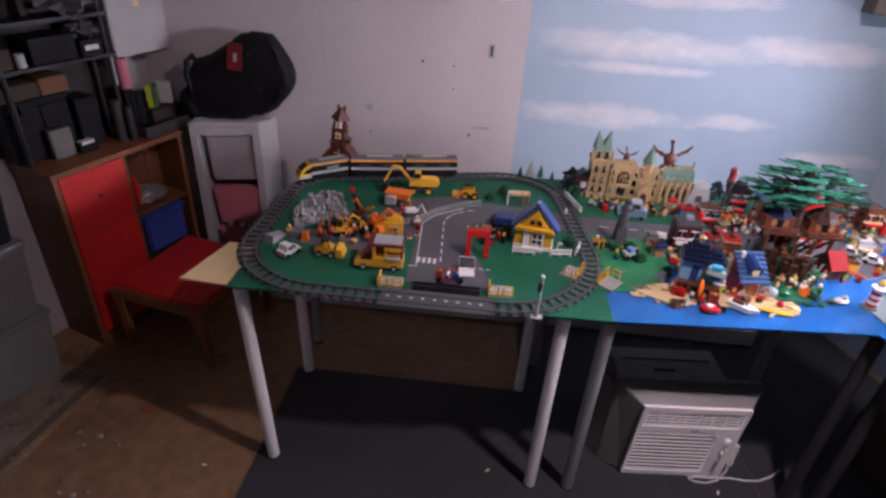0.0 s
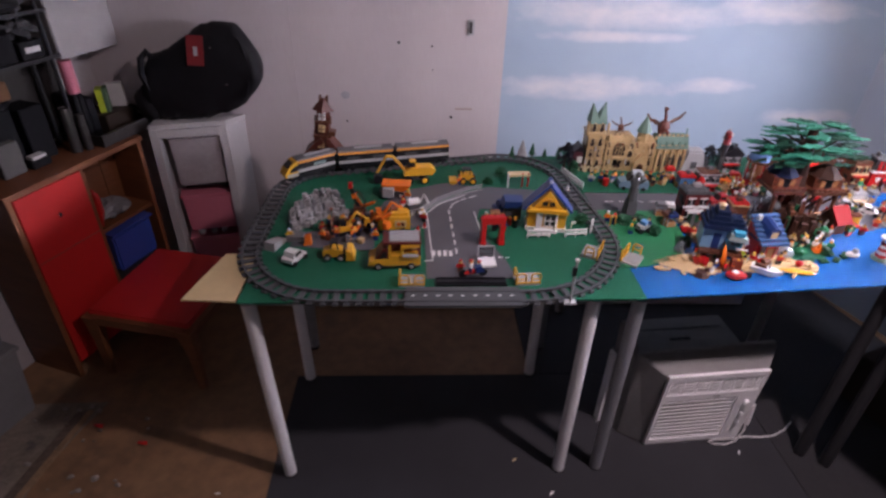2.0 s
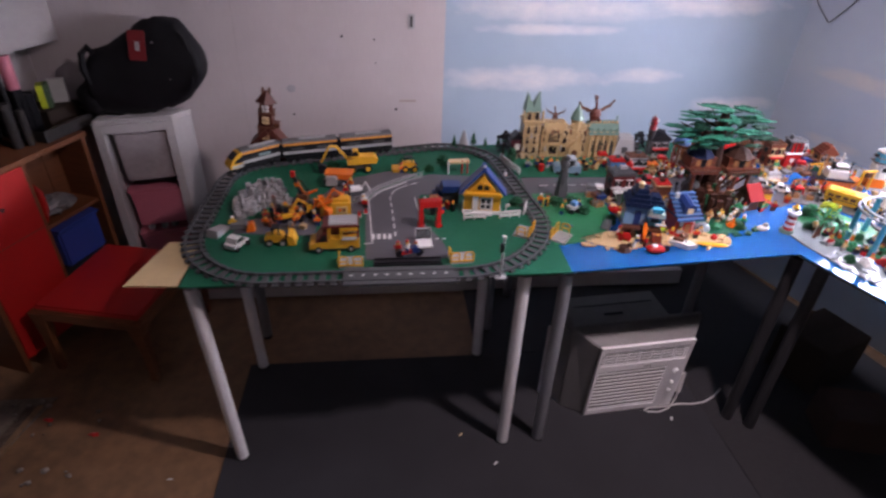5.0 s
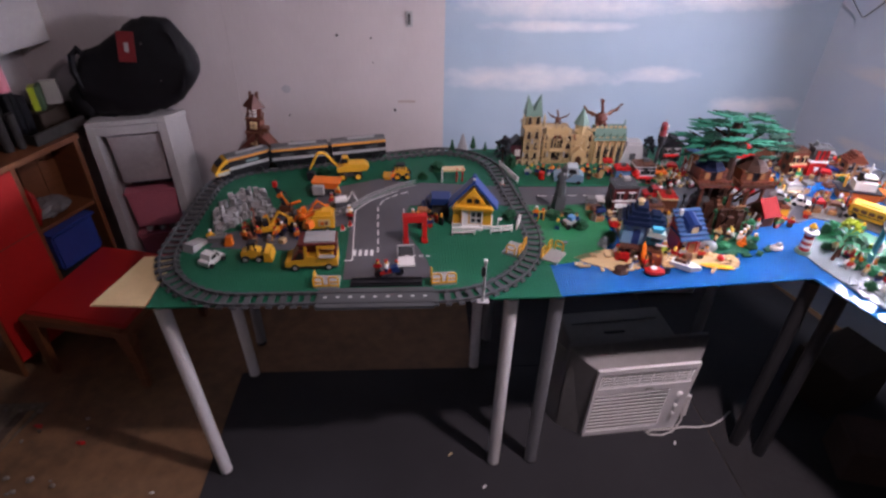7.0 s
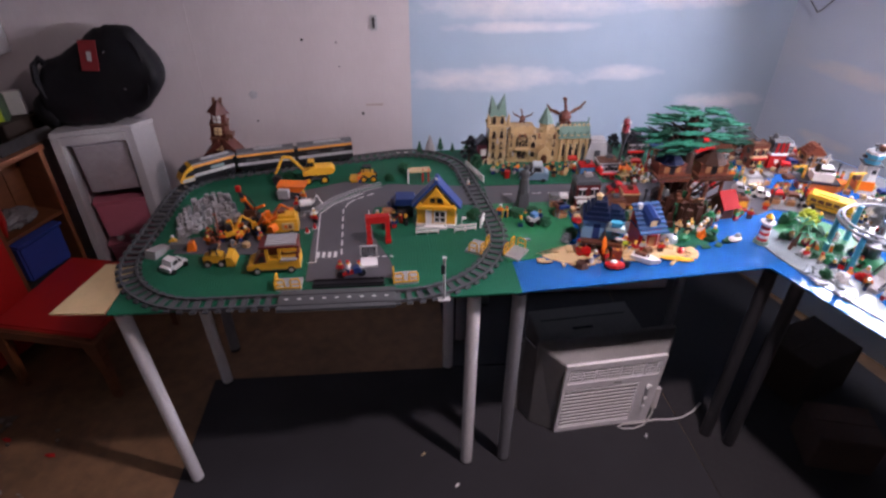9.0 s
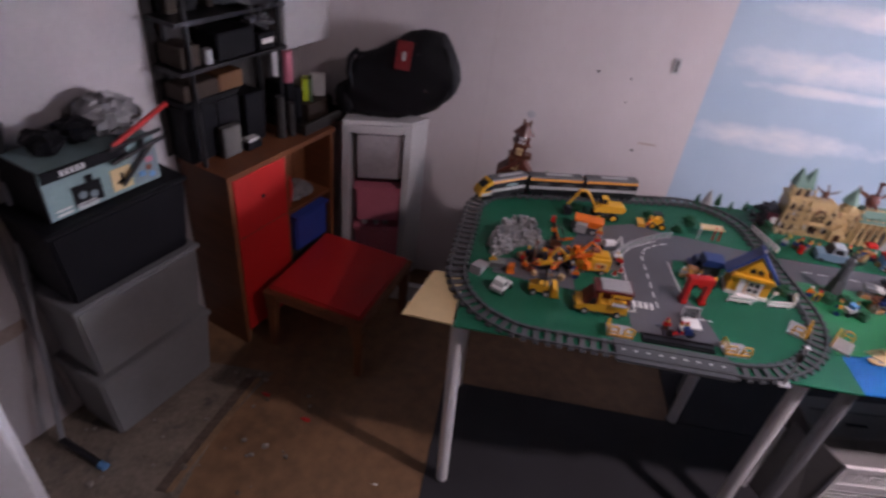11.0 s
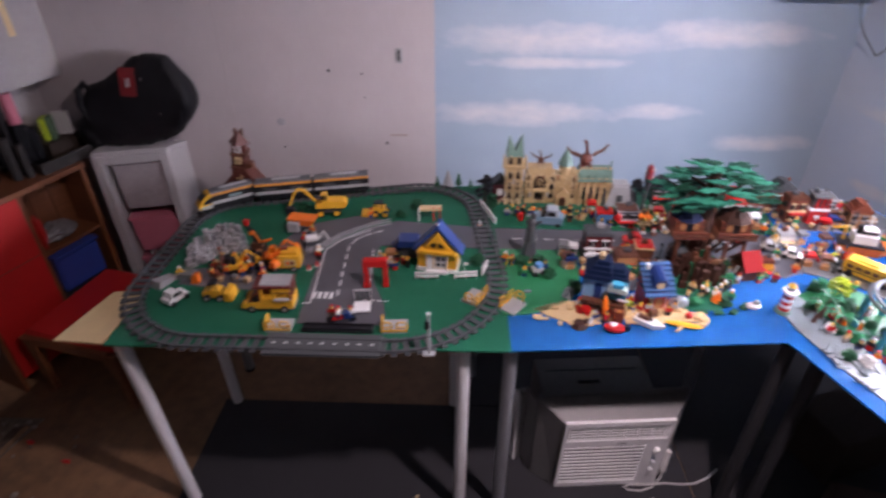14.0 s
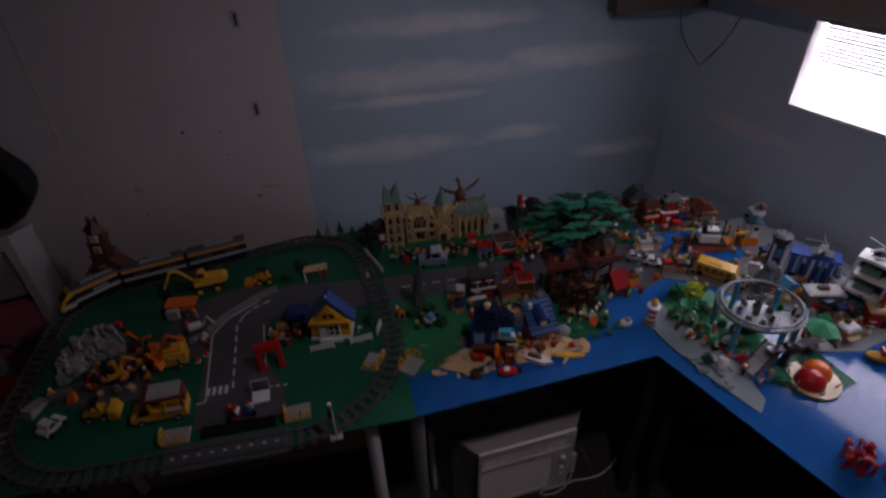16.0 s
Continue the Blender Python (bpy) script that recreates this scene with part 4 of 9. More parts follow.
for i in range(5):
    part("louvre", M().at(FA).box(0, 0.004, 0.217 + i * 0.0114, 0.365, 0.003, 0.0048), AC_WHITE, ac)
for i in range(8):
    part("divider", M().at(FA).box(-0.17 + i * 0.0486, 0.006, 0.214, 0.005, 0.006, 0.059), AC_WHITE, ac)
for i in range(11):
    part("louvre", M().at(FA @ pose(0, 0.004, 0.0205 + i * 0.0155, 14, 0, 0)).box(-0.035, 0, 0, 0.295, 0.003, 0.0088), AC_WHITE, ac)
for z in (0.165, 0.115, 0.08):
    part("knob", M().at(FA).rod((0.155, 0.001, z), (0.155, -0.014, z), 0.011 if z > 0.12 else 0.007, 12), AC_WHITE, ac, "white control knob")
part("badge", M().at(FA).box(0.02, 0.0, 0.198, 0.03, 0.003, 0.006), LGREY, ac)
part("side_curtain", M().box(-0.282, 0.1, 0.0, 0.03, 0.02, 0.33, 10), AC_GREY, ac, "folded side panel")
part("side_rail", M().box(-0.304, 0.09, 0.0, 0.01, 0.026, 0.33, 10), AC_WHITE, ac)
cab = thing("power_cable", "white power cable with a plug on the floor", "cable")
part("cord", M().tube([(1.6, 0.165, 0.1), (1.596, 0.145, 0.05), (1.57, 0.13, 0.012), (1.53, 0.118, 0.008), (1.49, 0.12, 0.008), (1.475, 0.13, 0.008), (1.5, 0.14, 0.008), (1.56, 0.142, 0.008), (1.62, 0.15, 0.008), (1.67, 0.146, 0.008), (1.72, 0.152, 0.008), (1.77, 0.175, 0.008), (1.815, 0.21, 0.008)], 0.003), WHITE_LAM, cab)
part("plug", M().rod((1.605, 0.172, 0.15), (1.598, 0.15, 0.075), 0.014, 8, 0.009), WHITE_LAM, cab)
wb = thing("back_skirting", "pale boards along the wall behind the table", "skirting", kind="structure")
part("board", M().box(0.33, 0.915, 0, 1.3, 0.03, 0.085), WHITE_LAM, wb)
part("board", M().box(1.5, 0.917, 0, 0.94, 0.03, 0.08), WHITE_LAM, wb)
BOXBROWN = mat("dark_brown_carton", (0.06, 0.032, 0.025), 0.9, vary=0.25)
for x, y, rz, sx, sy, sz, m, lab in ((2.24, 0.3, 20, 0.26, 0.2, 0.2, SHADECARD, "brown cardboard box on the floor under the side table"), (2.16, -0.02, -15, 0.2, 0.16, 0.14, BOXBROWN, "dull red brown box on the floor under the side table")):
    o = thing("floor_box", lab, "box", x, y, 0.004, rz)
    part("body", M().box(0, 0, 0, sx, sy, sz), m, o, bevel=0.003)
    part("flap", M().box(0, -sy * 0.25, sz, sx * 0.98, sy * 0.48, 0.003), m, o)
    part("flap", M().box(0, sy * 0.25, sz, sx * 0.98, sy * 0.48, 0.003), m, o)

# ---- plates and roads on the tables ----
ROADS = [[(0.485, 0.08), (0.725, 0.08), (0.705, 0.17), (0.66, 0.28), (0.645, 0.4), (0.66, 0.46), (1.0, 0.455), (1.0, 0.58), (0.7, 0.615), (0.6, 0.565), (0.51, 0.48), (0.48, 0.4)],
         [(0.34, 0.31), (0.478, 0.35), (0.478, 0.41), (0.505, 0.485), (0.6, 0.575), (0.66, 0.615), (0.56, 0.645), (0.38, 0.57), (0.33, 0.44)],
         [(0.1, 0.235), (0.2, 0.225), (0.338, 0.215), (0.338, 0.31), (0.328, 0.44), (0.25, 0.44), (0.2, 0.33), (0.11, 0.31)],
         [(1.03, 0.455), (1.78, 0.44), (1.95, 0.5), (1.9, 0.571), (1.025, 0.58)],
         [(1.275, 0.26), (1.5, 0.25), (1.62, 0.33), (1.78, 0.44), (1.275, 0.452)]]
rd = thing("toy_road", "dark grey printed road plates with white lines", "toy road", kind="structure")
for q in ROADS:
    part("road_plate", M().prism(q, T, T + 0.0012), ROAD, rd)


def line(x0, y0, x1, y1, w=0.004):
    d = Vector((x1 - x0, y1 - y0))
    return M().box((x0 + x1) / 2, (y0 + y1) / 2, T + 0.0012, d.length, w, 0.0006, math.degrees(math.atan2(d.y, d.x)))


for i in range(6):
    y = 0.2 + i * 0.045
    part("lane_dash", line(0.571 - 0.002 * i, y, 0.570 - 0.002 * i, y + 0.026), WHITE, rd)
for i in range(5):
    a = (0.565 + 0.012 * i * i * 0.35, 0.465 + i * 0.018)
    part("lane_dash", line(a[0], a[1], a[0] + 0.006 + 0.004 * i, a[1] + 0.012), WHITE, rd)
for a, b in (((0.503, 0.165), (0.49, 0.43)), ((0.49, 0.43), (0.53, 0.49)), ((0.53, 0.49), (0.62, 0.555)), ((0.655, 0.265), (0.64, 0.44)), ((0.503, 0.165), (0.48, 0.163))):
    part("edge_line", line(*a, *b, 0.003), WHITE, rd)
for i in range(4):
    part("crossing_bar", line(0.506 + i * 0.016, 0.186, 0.506 + i * 0.016, 0.214, 0.009), WHITE, rd)
for i in range(4):
    part("stop_dash", line(0.645 + i * 0.02, 0.183 - 0.001 * i, 0.657 + i * 0.02, 0.183 - 0.001 * i, 0.004), WHITE, rd)
for i in range(7):
    part("lane_dash", line(1.08 + i * 0.05, 0.516, 1.11 + i * 0.05, 0.515, 0.003), WHITE, rd)

PATCHES = [("grass_plate", [(1.03, 0.13), (1.1, 0.14), (1.17, 0.165), (1.225, 0.21), (1.262, 0.3), (1.272, 0.4525), (1.03, 0.4535)], BGREEN, "bright green plates edging the sea"),
           ("grass_plate", [(1.025, 0.581), (1.95, 0.572), (1.99, 0.875), (1.02, 0.935)], GREEN, "dark green plates behind the road"),
           ("island_plate", [(1.52, 0.17), (1.62, 0.175), (1.68, 0.23), (1.66, 0.34), (1.56, 0.36), (1.5, 0.27)], GREEN, "green island plates under the tree"),
           ("sand_plate", [(1.115, 0.165), (1.15, 0.135), (1.2, 0.11), (1.26, 0.13), (1.33, 0.115), (1.36, 0.15), (1.3, 0.2), (1.2, 0.2)], TAN, "ragged tan sand plates in the sea"),
           ("sand_plate", [(1.36, 0.13), (1.42, 0.09), (1.46, 0.12), (1.55, 0.125), (1.53, 0.175), (1.5, 0.21), (1.4, 0.2)], TAN, "ragged tan sand plates in the sea"),
           ("shore_plate", [(1.775, 0.2), (1.79, 0.1), (1.83, -0.03), (1.862, -0.11), (1.895, -0.185), (1.935, -0.15), (1.94, -0.03), (1.9, 0.1), (1.86, 0.25)], SHORE, "pale sandy shore plates by the sea"),
           ("grass_plate", [(1.862, 0.25), (1.9, 0.12), (1.95, 0.02), (2.06, -0.02), (2.1, 0.18), (2.0, 0.33)], BGREEN, "bright green park plates"),
           ("grass_plate", [(1.99, -0.1), (2.07, -0.19), (2.2, -0.15), (2.17, -0.02), (2.06, -0.03)], GREEN, "green plates round the red dome"),
           ("harbour_plate", [(1.93, 0.36), (2.05, 0.3), (2.15, 0.16), (2.3, 0.1), (2.63, 0.11), (2.45, 0.52), (2.32, 0.8), (2.0, 0.87), (1.985, 0.6), (1.96, 0.5)], MIDGREY, "mid grey harbour paving plates")]
for i, (nm, q, m, lab) in enumerate(PATCHES):
    lone(nm, M().prism(q, T - 0.0005, T + 0.0024), m, lab, "plate", group="scenery plates")


def inside(q, x, y):
    hit = np.zeros(x.shape, bool)
    for (x0, y0), (x1, y1) in zip(q, q[1:] + q[:1]):
        cross = ((y0 > y) != (y1 > y)) & (x < (x1 - x0) * (y - y0) / (y1 - y0 + 1e-12) + x0)
        hit ^= cross
    return hit


def stud_field(name, poly, z, m, skip, label, rise=0.0004):
    """All the studs of a baseplate as one mesh."""
    xs, ys = [p[0] for p in poly], [p[1] for p in poly]
    gx, gy = np.meshgrid(np.arange(min(xs) + 0.004, max(xs), STUD), np.arange(min(ys) + 0.004, max(ys), STUD))
    gx, gy = gx.ravel(), gy.ravel()
    ok = inside(poly, gx, gy)
    for q in skip:
        ok &= ~inside(q, gx, gy)
    gx, gy = gx[ok], gy[ok]
    n, k = len(gx), 6
    ang = np.arange(k) * 2 * np.pi / k
    ring = np.stack([np.cos(ang), np.sin(ang)], 1) * 0.00245
    v = np.zeros((n, 2 * k, 3))
    v[:, :, 0] = gx[:, None] + np.tile(ring[:, 0], 2)
    v[:, :, 1] = gy[:, None] + np.tile(ring[:, 1], 2)
    v[:, :k, 2], v[:, k:, 2] = z, z + rise
    side = np.array([[i, (i + 1) % k, k + (i + 1) % k, k + i] for i in range(k)]).ravel()
    loop = np.concatenate([side, np.arange(k, 2 * k)])
    loops = (loop[None, :] + (np.arange(n) * 2 * k)[:, None]).ravel()
    starts = (np.concatenate([np.arange(k) * 4, [4 * k]])[None, :] + (np.arange(n) * 5 * k)[:, None]).ravel()
    me = bpy.data.meshes.new(name)
    me.vertices.add(n * 2 * k)
    me.vertices.foreach_set("co", v.ravel())
    me.loops.add(len(loops))
    me.loops.foreach_set("vertex_index", loops)
    me.polygons.add(len(starts))
    me.polygons.foreach_set("loop_start", starts)
    me.materials.append(m)
    me.update(calc_edges=True)
    me.validate()
    return tagged(new(name, me), label, "studs", kind="stuff")


covers = [q for _, q, _, _ in PATCHES]
stud_field("green_studs", GREEN_Q, T, GREEN, ROADS, "rows of round green studs on the baseplates")
stud_field("blue_studs", SEA_Q, T - 0.0005, BLUE, ROADS + covers, "rows of round blue studs on the baseplates")
for nm, q, m, lab in PATCHES:
    stud_field(nm + "_studs", q, T + 0.0024, m, ROADS, "rows of round studs on the scenery plates")

# ---- railway ----


def rounded(corners, radii, step=0.004):
    """A closed line round the corners, filleted."""
    out = []
    n = len(corners)
    for i in range(n):
        p, a, b = Vector(corners[i]), Vector(corners[i - 1]), Vector(corners[(i + 1) % n])
        u, v = (a - p).normalized(), (b - p).normalized()
        half = math.acos(max(-1, min(1, u.dot(v)))) / 2
        cut = radii[i] / math.tan(half)
        c = p + (u + v).normalized() * (radii[i] / math.sin(half))
        s, e = p + u * cut - c, p + v * cut - c
        turn = math.pi - 2 * half
        k = max(6, int(turn * radii[i] / step))
        for j in range(k + 1):
            ang = turn * j / k
            out.append(c + Vector((s.x * math.cos(ang) - s.y * math.sin(ang), s.x * math.sin(ang) + s.y * math.cos(ang))))
    dense, closed = [], out + out[:1]
    length = 0.0
    table_ = [(0.0, closed[0])]
    for a, b in zip(closed, closed[1:]):
        length += (b - a).length
        table_.append((length, b))
    m = int(length / step)
    j = 0
    for i in range(m):
        s = length * i / m
        while table_[j + 1][0] < s:
            j += 1
        (s0, a), (s1, b) = table_[j], table_[j + 1]
        dense.append(a.lerp(b, (s - s0) / max(s1 - s0, 1e-9)))
    return dense, length


LOOP, LOOP_LEN = rounded([(-0.012, -0.002), (1.068, -0.004), (0.935, 0.9), (0.012, 0.69)], [0.24, 0.29, 0.2, 0.17])


def on_loop(s):
    i = s / LOOP_LEN * len(LOOP)
    a, b = LOOP[int(i) % len(LOOP)], LOOP[(int(i) + 1) % len(LOOP)]
    p = a.lerp(b, i - int(i))
    d = (b - a).normalized()
    return p, d


track = thing("toy_railway", "dark grey plastic railway track in an oval loop", "toy railway")
for off in (-0.02, 0.02):
    pts, faces = [], []
    n = len(LOOP) // 2
    for i in range(n):
        p, d = on_loop(LOOP_LEN * i / n)
        nrm = Vector((-d.y, d.x))
        for w, z in ((-0.003, 0.003), (0.003, 0.003), (0.003, 0.0105), (-0.003, 0.0105)):
            q = p + nrm * (off + w)
            pts.append((q.x, q.y, T + z))
    for i in range(n):
        for k in range(4):
            faces.append((i * 4 + k, ((i + 1) % n) * 4 + k, ((i + 1) % n) * 4 + (k + 1) % 4, i * 4 + (k + 1) % 4))
    part("rail", M().add(pts, [tuple(reversed(f)) for f in faces]), DGREY, track)
SLEEPER = M().box(0, 0, 0, 0.0155, 0.064, 0.0045).box(0, 0.02, 0.0045, 0.008, 0.013, 0.003).box(0, -0.02, 0.0045, 0.008, 0.013, 0.003).mesh("sleeper", DGREY)
count = int(LOOP_LEN / 0.029)
for i in range(count):
    p, d = on_loop(LOOP_LEN * i / count)
    o = new("sleeper", SLEEPER)
    o.parent = track
    o.matrix_basis = pose(p.x, p.y, T + 0.001, 0, 0, math.degrees(math.atan2(d.y, d.x)))
# the paved straight in front, with white marks between the rails
lone("track_paving", M().box(0.575, -0.0035, T, 0.29, 0.03, 0.0098).box(0.575, -0.0345, T, 0.29, 0.014, 0.0085).box(0.575, 0.0275, T, 0.29, 0.014, 0.0085), DGREY, "dark grey paving tiles between the rails", "paving")
for i in range(9):
    lone("track_mark", M().box(0.45 + i * 0.031, -0.0035, T + 0.0098, 0.009, 0.004, 0.0008), WHITE, "small white tile between the rails", "marker tile", group="track marks")
lone("tram_strip", M().box(0.6, 0.064, T, 0.185, 0.034, 0.006).box(0.6, 0.054, T + 0.006, 0.18, 0.004, 0.004).box(0.6, 0.074, T + 0.006, 0.18, 0.004, 0.004), BLACK, "black track strip beside the railway", "track")


TRAINORANGE = plastic("orange_yellow_plastic", (0.62, 0.25, 0.045))


def railcar(s, lead):
    p, d = on_loop(s - 0.075)
    q, e = on_loop(s + 0.075)
    mid, way = (p + q) / 2, (q - p).normalized()
    L, W = 0.192, 0.046
    t = thing("train_car", "grey and yellow toy passenger train car", "toy train car" if not lead else "toy train engine", mid.x, mid.y, T + 0.0105, math.degrees(math.atan2(way.y, way.x)), group="passenger train")
    if lead:
        tagged(t, label="yellow nosed toy passenger train engine")
    h = L / 2
    part("chassis", M().box(0, 0, 0.006, L * 0.92, W * 0.8, 0.012), BLACK, t, "black chassis")
    end = h - (0.045 if lead else 0.0)
    mid_x = (end - h) / 2
    part("skirt", M().box(mid_x, 0, 0.018, h + end, W, 0.011), BLACK, t)
    part("side_band", M().box(mid_x, 0, 0.029, h + end, W * 1.01, 0.011), LGREY, t, "light grey band")
    part("window_band", M().box(mid_x, 0, 0.04, h + end, W * 0.97, 0.021), BLACK, t, "dark window band")
    for x in ([-0.03] if lead else [-0.045, 0.045]):
        part("window", M().box(x, 0, 0.043, 0.045, W * 0.985, 0.01), TEALBOX if lead else DGREY, t, "grey window pane")
    stripe = M()
    for sg in (-1, 1):
        stripe.add([(-h, sg * W * 0.505, 0.061), (end, sg * W * 0.505, 0.061), (end, sg * W * 0.44, 0.0685), (-h, sg * W * 0.44, 0.0685), (-h, sg * W * 0.3, 0.061), (end, sg * W * 0.3, 0.061)],
                   [(0, 1, 2, 3), (5, 4, 3, 2), (4, 5, 1, 0), (1, 5, 2), (4, 0, 3)])
    part("stripe", stripe, TRAINORANGE, t, "orange yellow shoulder stripe")
    part("roof_edge", M().side([(-h, 0.0686), (end, 0.0686), (end, 0.0745), (-h, 0.0745)], -W * 0.43, W * 0.43), MIDGREY, t, "grey roof edge")
    part("roof", M().box(mid_x, 0, 0.0605, h + end, W * 0.72, 0.0148), DGREY, t, "dark grey roof")
    part("roof_duct", M().box(mid_x - 0.01, 0, 0.0753, L * 0.5, W * 0.3, 0.003), LGREY, t)
    if lead:
        part("nose", M().side([(end, 0.018), (h, 0.018), (h + 0.002, 0.03), (h - 0.012, 0.05), (end + 0.008, 0.07), (end, 0.071)], -W * 0.5, W * 0.5), YELLOW, t, "sloping yellow nose")
        part("windscreen", M().side([(end + 0.01, 0.06), (h - 0.016, 0.048), (h - 0.008, 0.052), (end + 0.014, 0.069)], -W * 0.36, W * 0.36), BLACK, t, "black windscreen")
        part("nose_window", M().side([(end, 0.036), (h - 0.014, 0.036), (h - 0.02, 0.046), (end + 0.008, 0.056), (end, 0.056)], -W * 0.51, W * 0.51), BLACK, t, "dark nose window")
        part("nose_band", M().side([(end, 0.019), (h - 0.004, 0.019), (h - 0.006, 0.031), (end, 0.031)], -W * 0.515, W * 0.515), LGREY, t, "light grey nose band")
        for y in (-0.015, 0.015):
            part("headlight", M().rod((h, y, 0.026), (h + 0.003, y, 0.026), 0.004, 8), CLEAR, t)
    else:
        part("coupling", M().box(h + 0.006, 0, 0.02, 0.014, W * 0.7, 0.045), BLACK, t, "black bellows")
    for x in (-0.062, 0.062):
        for k in (-0.012, 0.012):
            for y in (-0.02, 0.02):
                part("wheel", M().wheel(x + k, y, 0.009, 0.009, 0.006), BLACK, t)
    return t


# the train stands on the back left bend, its nose towards the front
nose = min(range(len(LOOP)), key=lambda i: (LOOP[i] - Vector((0.028, 0.575))).length) * LOOP_LEN / len(LOOP)
railcar(nose - 0.14, True)
railcar(nose - 0.345, False)
railcar(nose - 0.55, False)


# ---- small kinds ----
def figure(x, y, z, rz, torso, legs, hair, label, scale=1.0):
    """A little toy figure: one mesh."""
    m = M()
    m.to(1).box(-0.0036, 0, 0, 0.0068, 0.007, 0.0115).box(0.0036, 0, 0, 0.0068, 0.007, 0.0115).box(0, 0, 0.0115, 0.0145, 0.0072, 0.0022)
    m.to(0).box(0, 0, 0.0137, 0.0148, 0.0075, 0.0118, 0, 0.78).rod((-0.0075, 0, 0.0235), (-0.0105, -0.004, 0.0155), 0.0021, 6).rod((0.0075, 0, 0.0235), (0.0105, -0.004, 0.0155), 0.0021, 6)
    m.to(2).cyl(0, 0, 0.0255, 0.0045, 0.0078, 10)
    m.to(3).cyl(0, 0.0006, 0.0318, 0.0052, 0.0042, 10, 0.0038)
    o = part("toy_figure", m, [torso, legs, SKIN, hair])
    o.matrix_basis = pose(x, y, z, 0, 0, rz) @ Matrix.Diagonal((scale, scale, scale, 1))
    return tagged(o, label, "toy figure", "toy figures")


COLS = {"red": RED, "blue": DBLUE, "white": WHITE, "black": BLACK, "green": LEAF, "tan": TAN, "brown": BROWN, "yellow": YELLOW, "grey": LGREY, "orange": ORANGE}
FIG = random.Random(11)


def crowd(spots, where):
    for x, y in spots:
        a, b, c = FIG.choice(["red", "blue", "white", "black", "green", "tan", "orange", "grey"]), FIG.choice(["blue", "black", "tan", "grey", "red", "brown"]), FIG.choice(["black", "brown", "red", "white", "yellow"])
        figure(x, y, T + 0.0018, FIG.uniform(-60, 60), COLS[a], COLS[b], COLS[c], f"toy figure with {a} torso and {b} legs {where}")


def wheels(t, L, W, r, n=2, hub=None):
    for i in range(n):
        x = -L * 0.34 + i * L * 0.68 / (n - 1)
        for y in (-W / 2, W / 2):
            w = part("wheel", M().wheel(x, y, r, r, 0.008), BLACK, t, "black rubber wheel")
            if hub:
                part("rim", M().wheel(x, y, r, r * 0.6, 0.0095), hub, w)


def car(x, y, rz, L, W, H, body, label, top=None, glass=BLACK, r=0.007):
    t = thing("toy_car", label, "toy car", x, y, T + 0.001, rz, group="toy cars")
    part("body", M().side([(-L / 2, r), (L / 2, r), (L / 2, H * 0.45), (L * 0.32, H * 0.55), (-L * 0.42, H * 0.58), (-L / 2, H * 0.5)], -W / 2, W / 2), body, t)
    part("windscreen", M().side([(L * 0.1, H * 0.55), (L * 0.26, H * 0.55), (L * 0.14, H * 0.92), (L * 0.06, H * 0.92)], -W * 0.42, W * 0.42), glass, t)
    part("cabin", M().side([(-L * 0.36, H * 0.55), (L * 0.1, H * 0.55), (L * 0.06, H), (-L * 0.28, H)], -W * 0.45, W * 0.45), top or body, t)
    part("side_window", M().side([(-L * 0.25, H * 0.62), (L * 0.04, H * 0.62), (L * 0.02, H * 0.9), (-L * 0.2, H * 0.9)], -W * 0.465, W * 0.465), glass, t)
    for s in (-1, 1):
        part("headlight", M().box(L / 2, s * W * 0.35, r + 0.004, 0.003, W * 0.16, 0.004), CLEAR, t)
    wheels(t, L, W, r)
    return t


def platform(x, y, rz, label):
    t = thing("crossing_platform", label, "platform", x, y, T, rz, group="crossing platforms")
    part("deck", M().brick(0, 0, 0, 0.064, 0.048, 0.0064), LGREY, t, "light grey studded deck")
    for px, py, turn in ((-0.02, -0.023, 0), (0.019, -0.023, 0), (-0.031, 0.0, 90)):
        w = 0.024
        arch = M().at(pose(px, py, 0, 0, 0, turn))
        arch.tube([(-w / 2, 0, 0.006), (-w / 2, 0, 0.03), (-w / 2 + 0.004, 0, 0.036), (w / 2 - 0.004, 0, 0.036), (w / 2, 0, 0.03), (w / 2, 0, 0.006)], 0.0021)
        arch.rod((-w / 2, 0, 0.02), (w / 2, 0, 0.02), 0.0018, 6)
        part("railing", arch, YELLOW, t, "yellow arched railing")
    part("kerb", M().box(0, -0.0225, 0.0064, 0.064, 0.004, 0.003), YELLOW, t)
    return t


def fence(x, y, rz, L, h, m, label, pickets=5):
    t = thing("toy_fence", label, "toy fence", x, y, T + 0.001, rz, group="toy fences")
    for i in range(pickets):
        part("post", M().box(-L / 2 + L * i / (pickets - 1), 0, 0, 0.003, 0.004, h), m, t)
    for z in (h * 0.35, h * 0.8):
        part("rail", M().box(0, -0.003, z, L * 1.04, 0.003, 0.006), m, t)
    return t


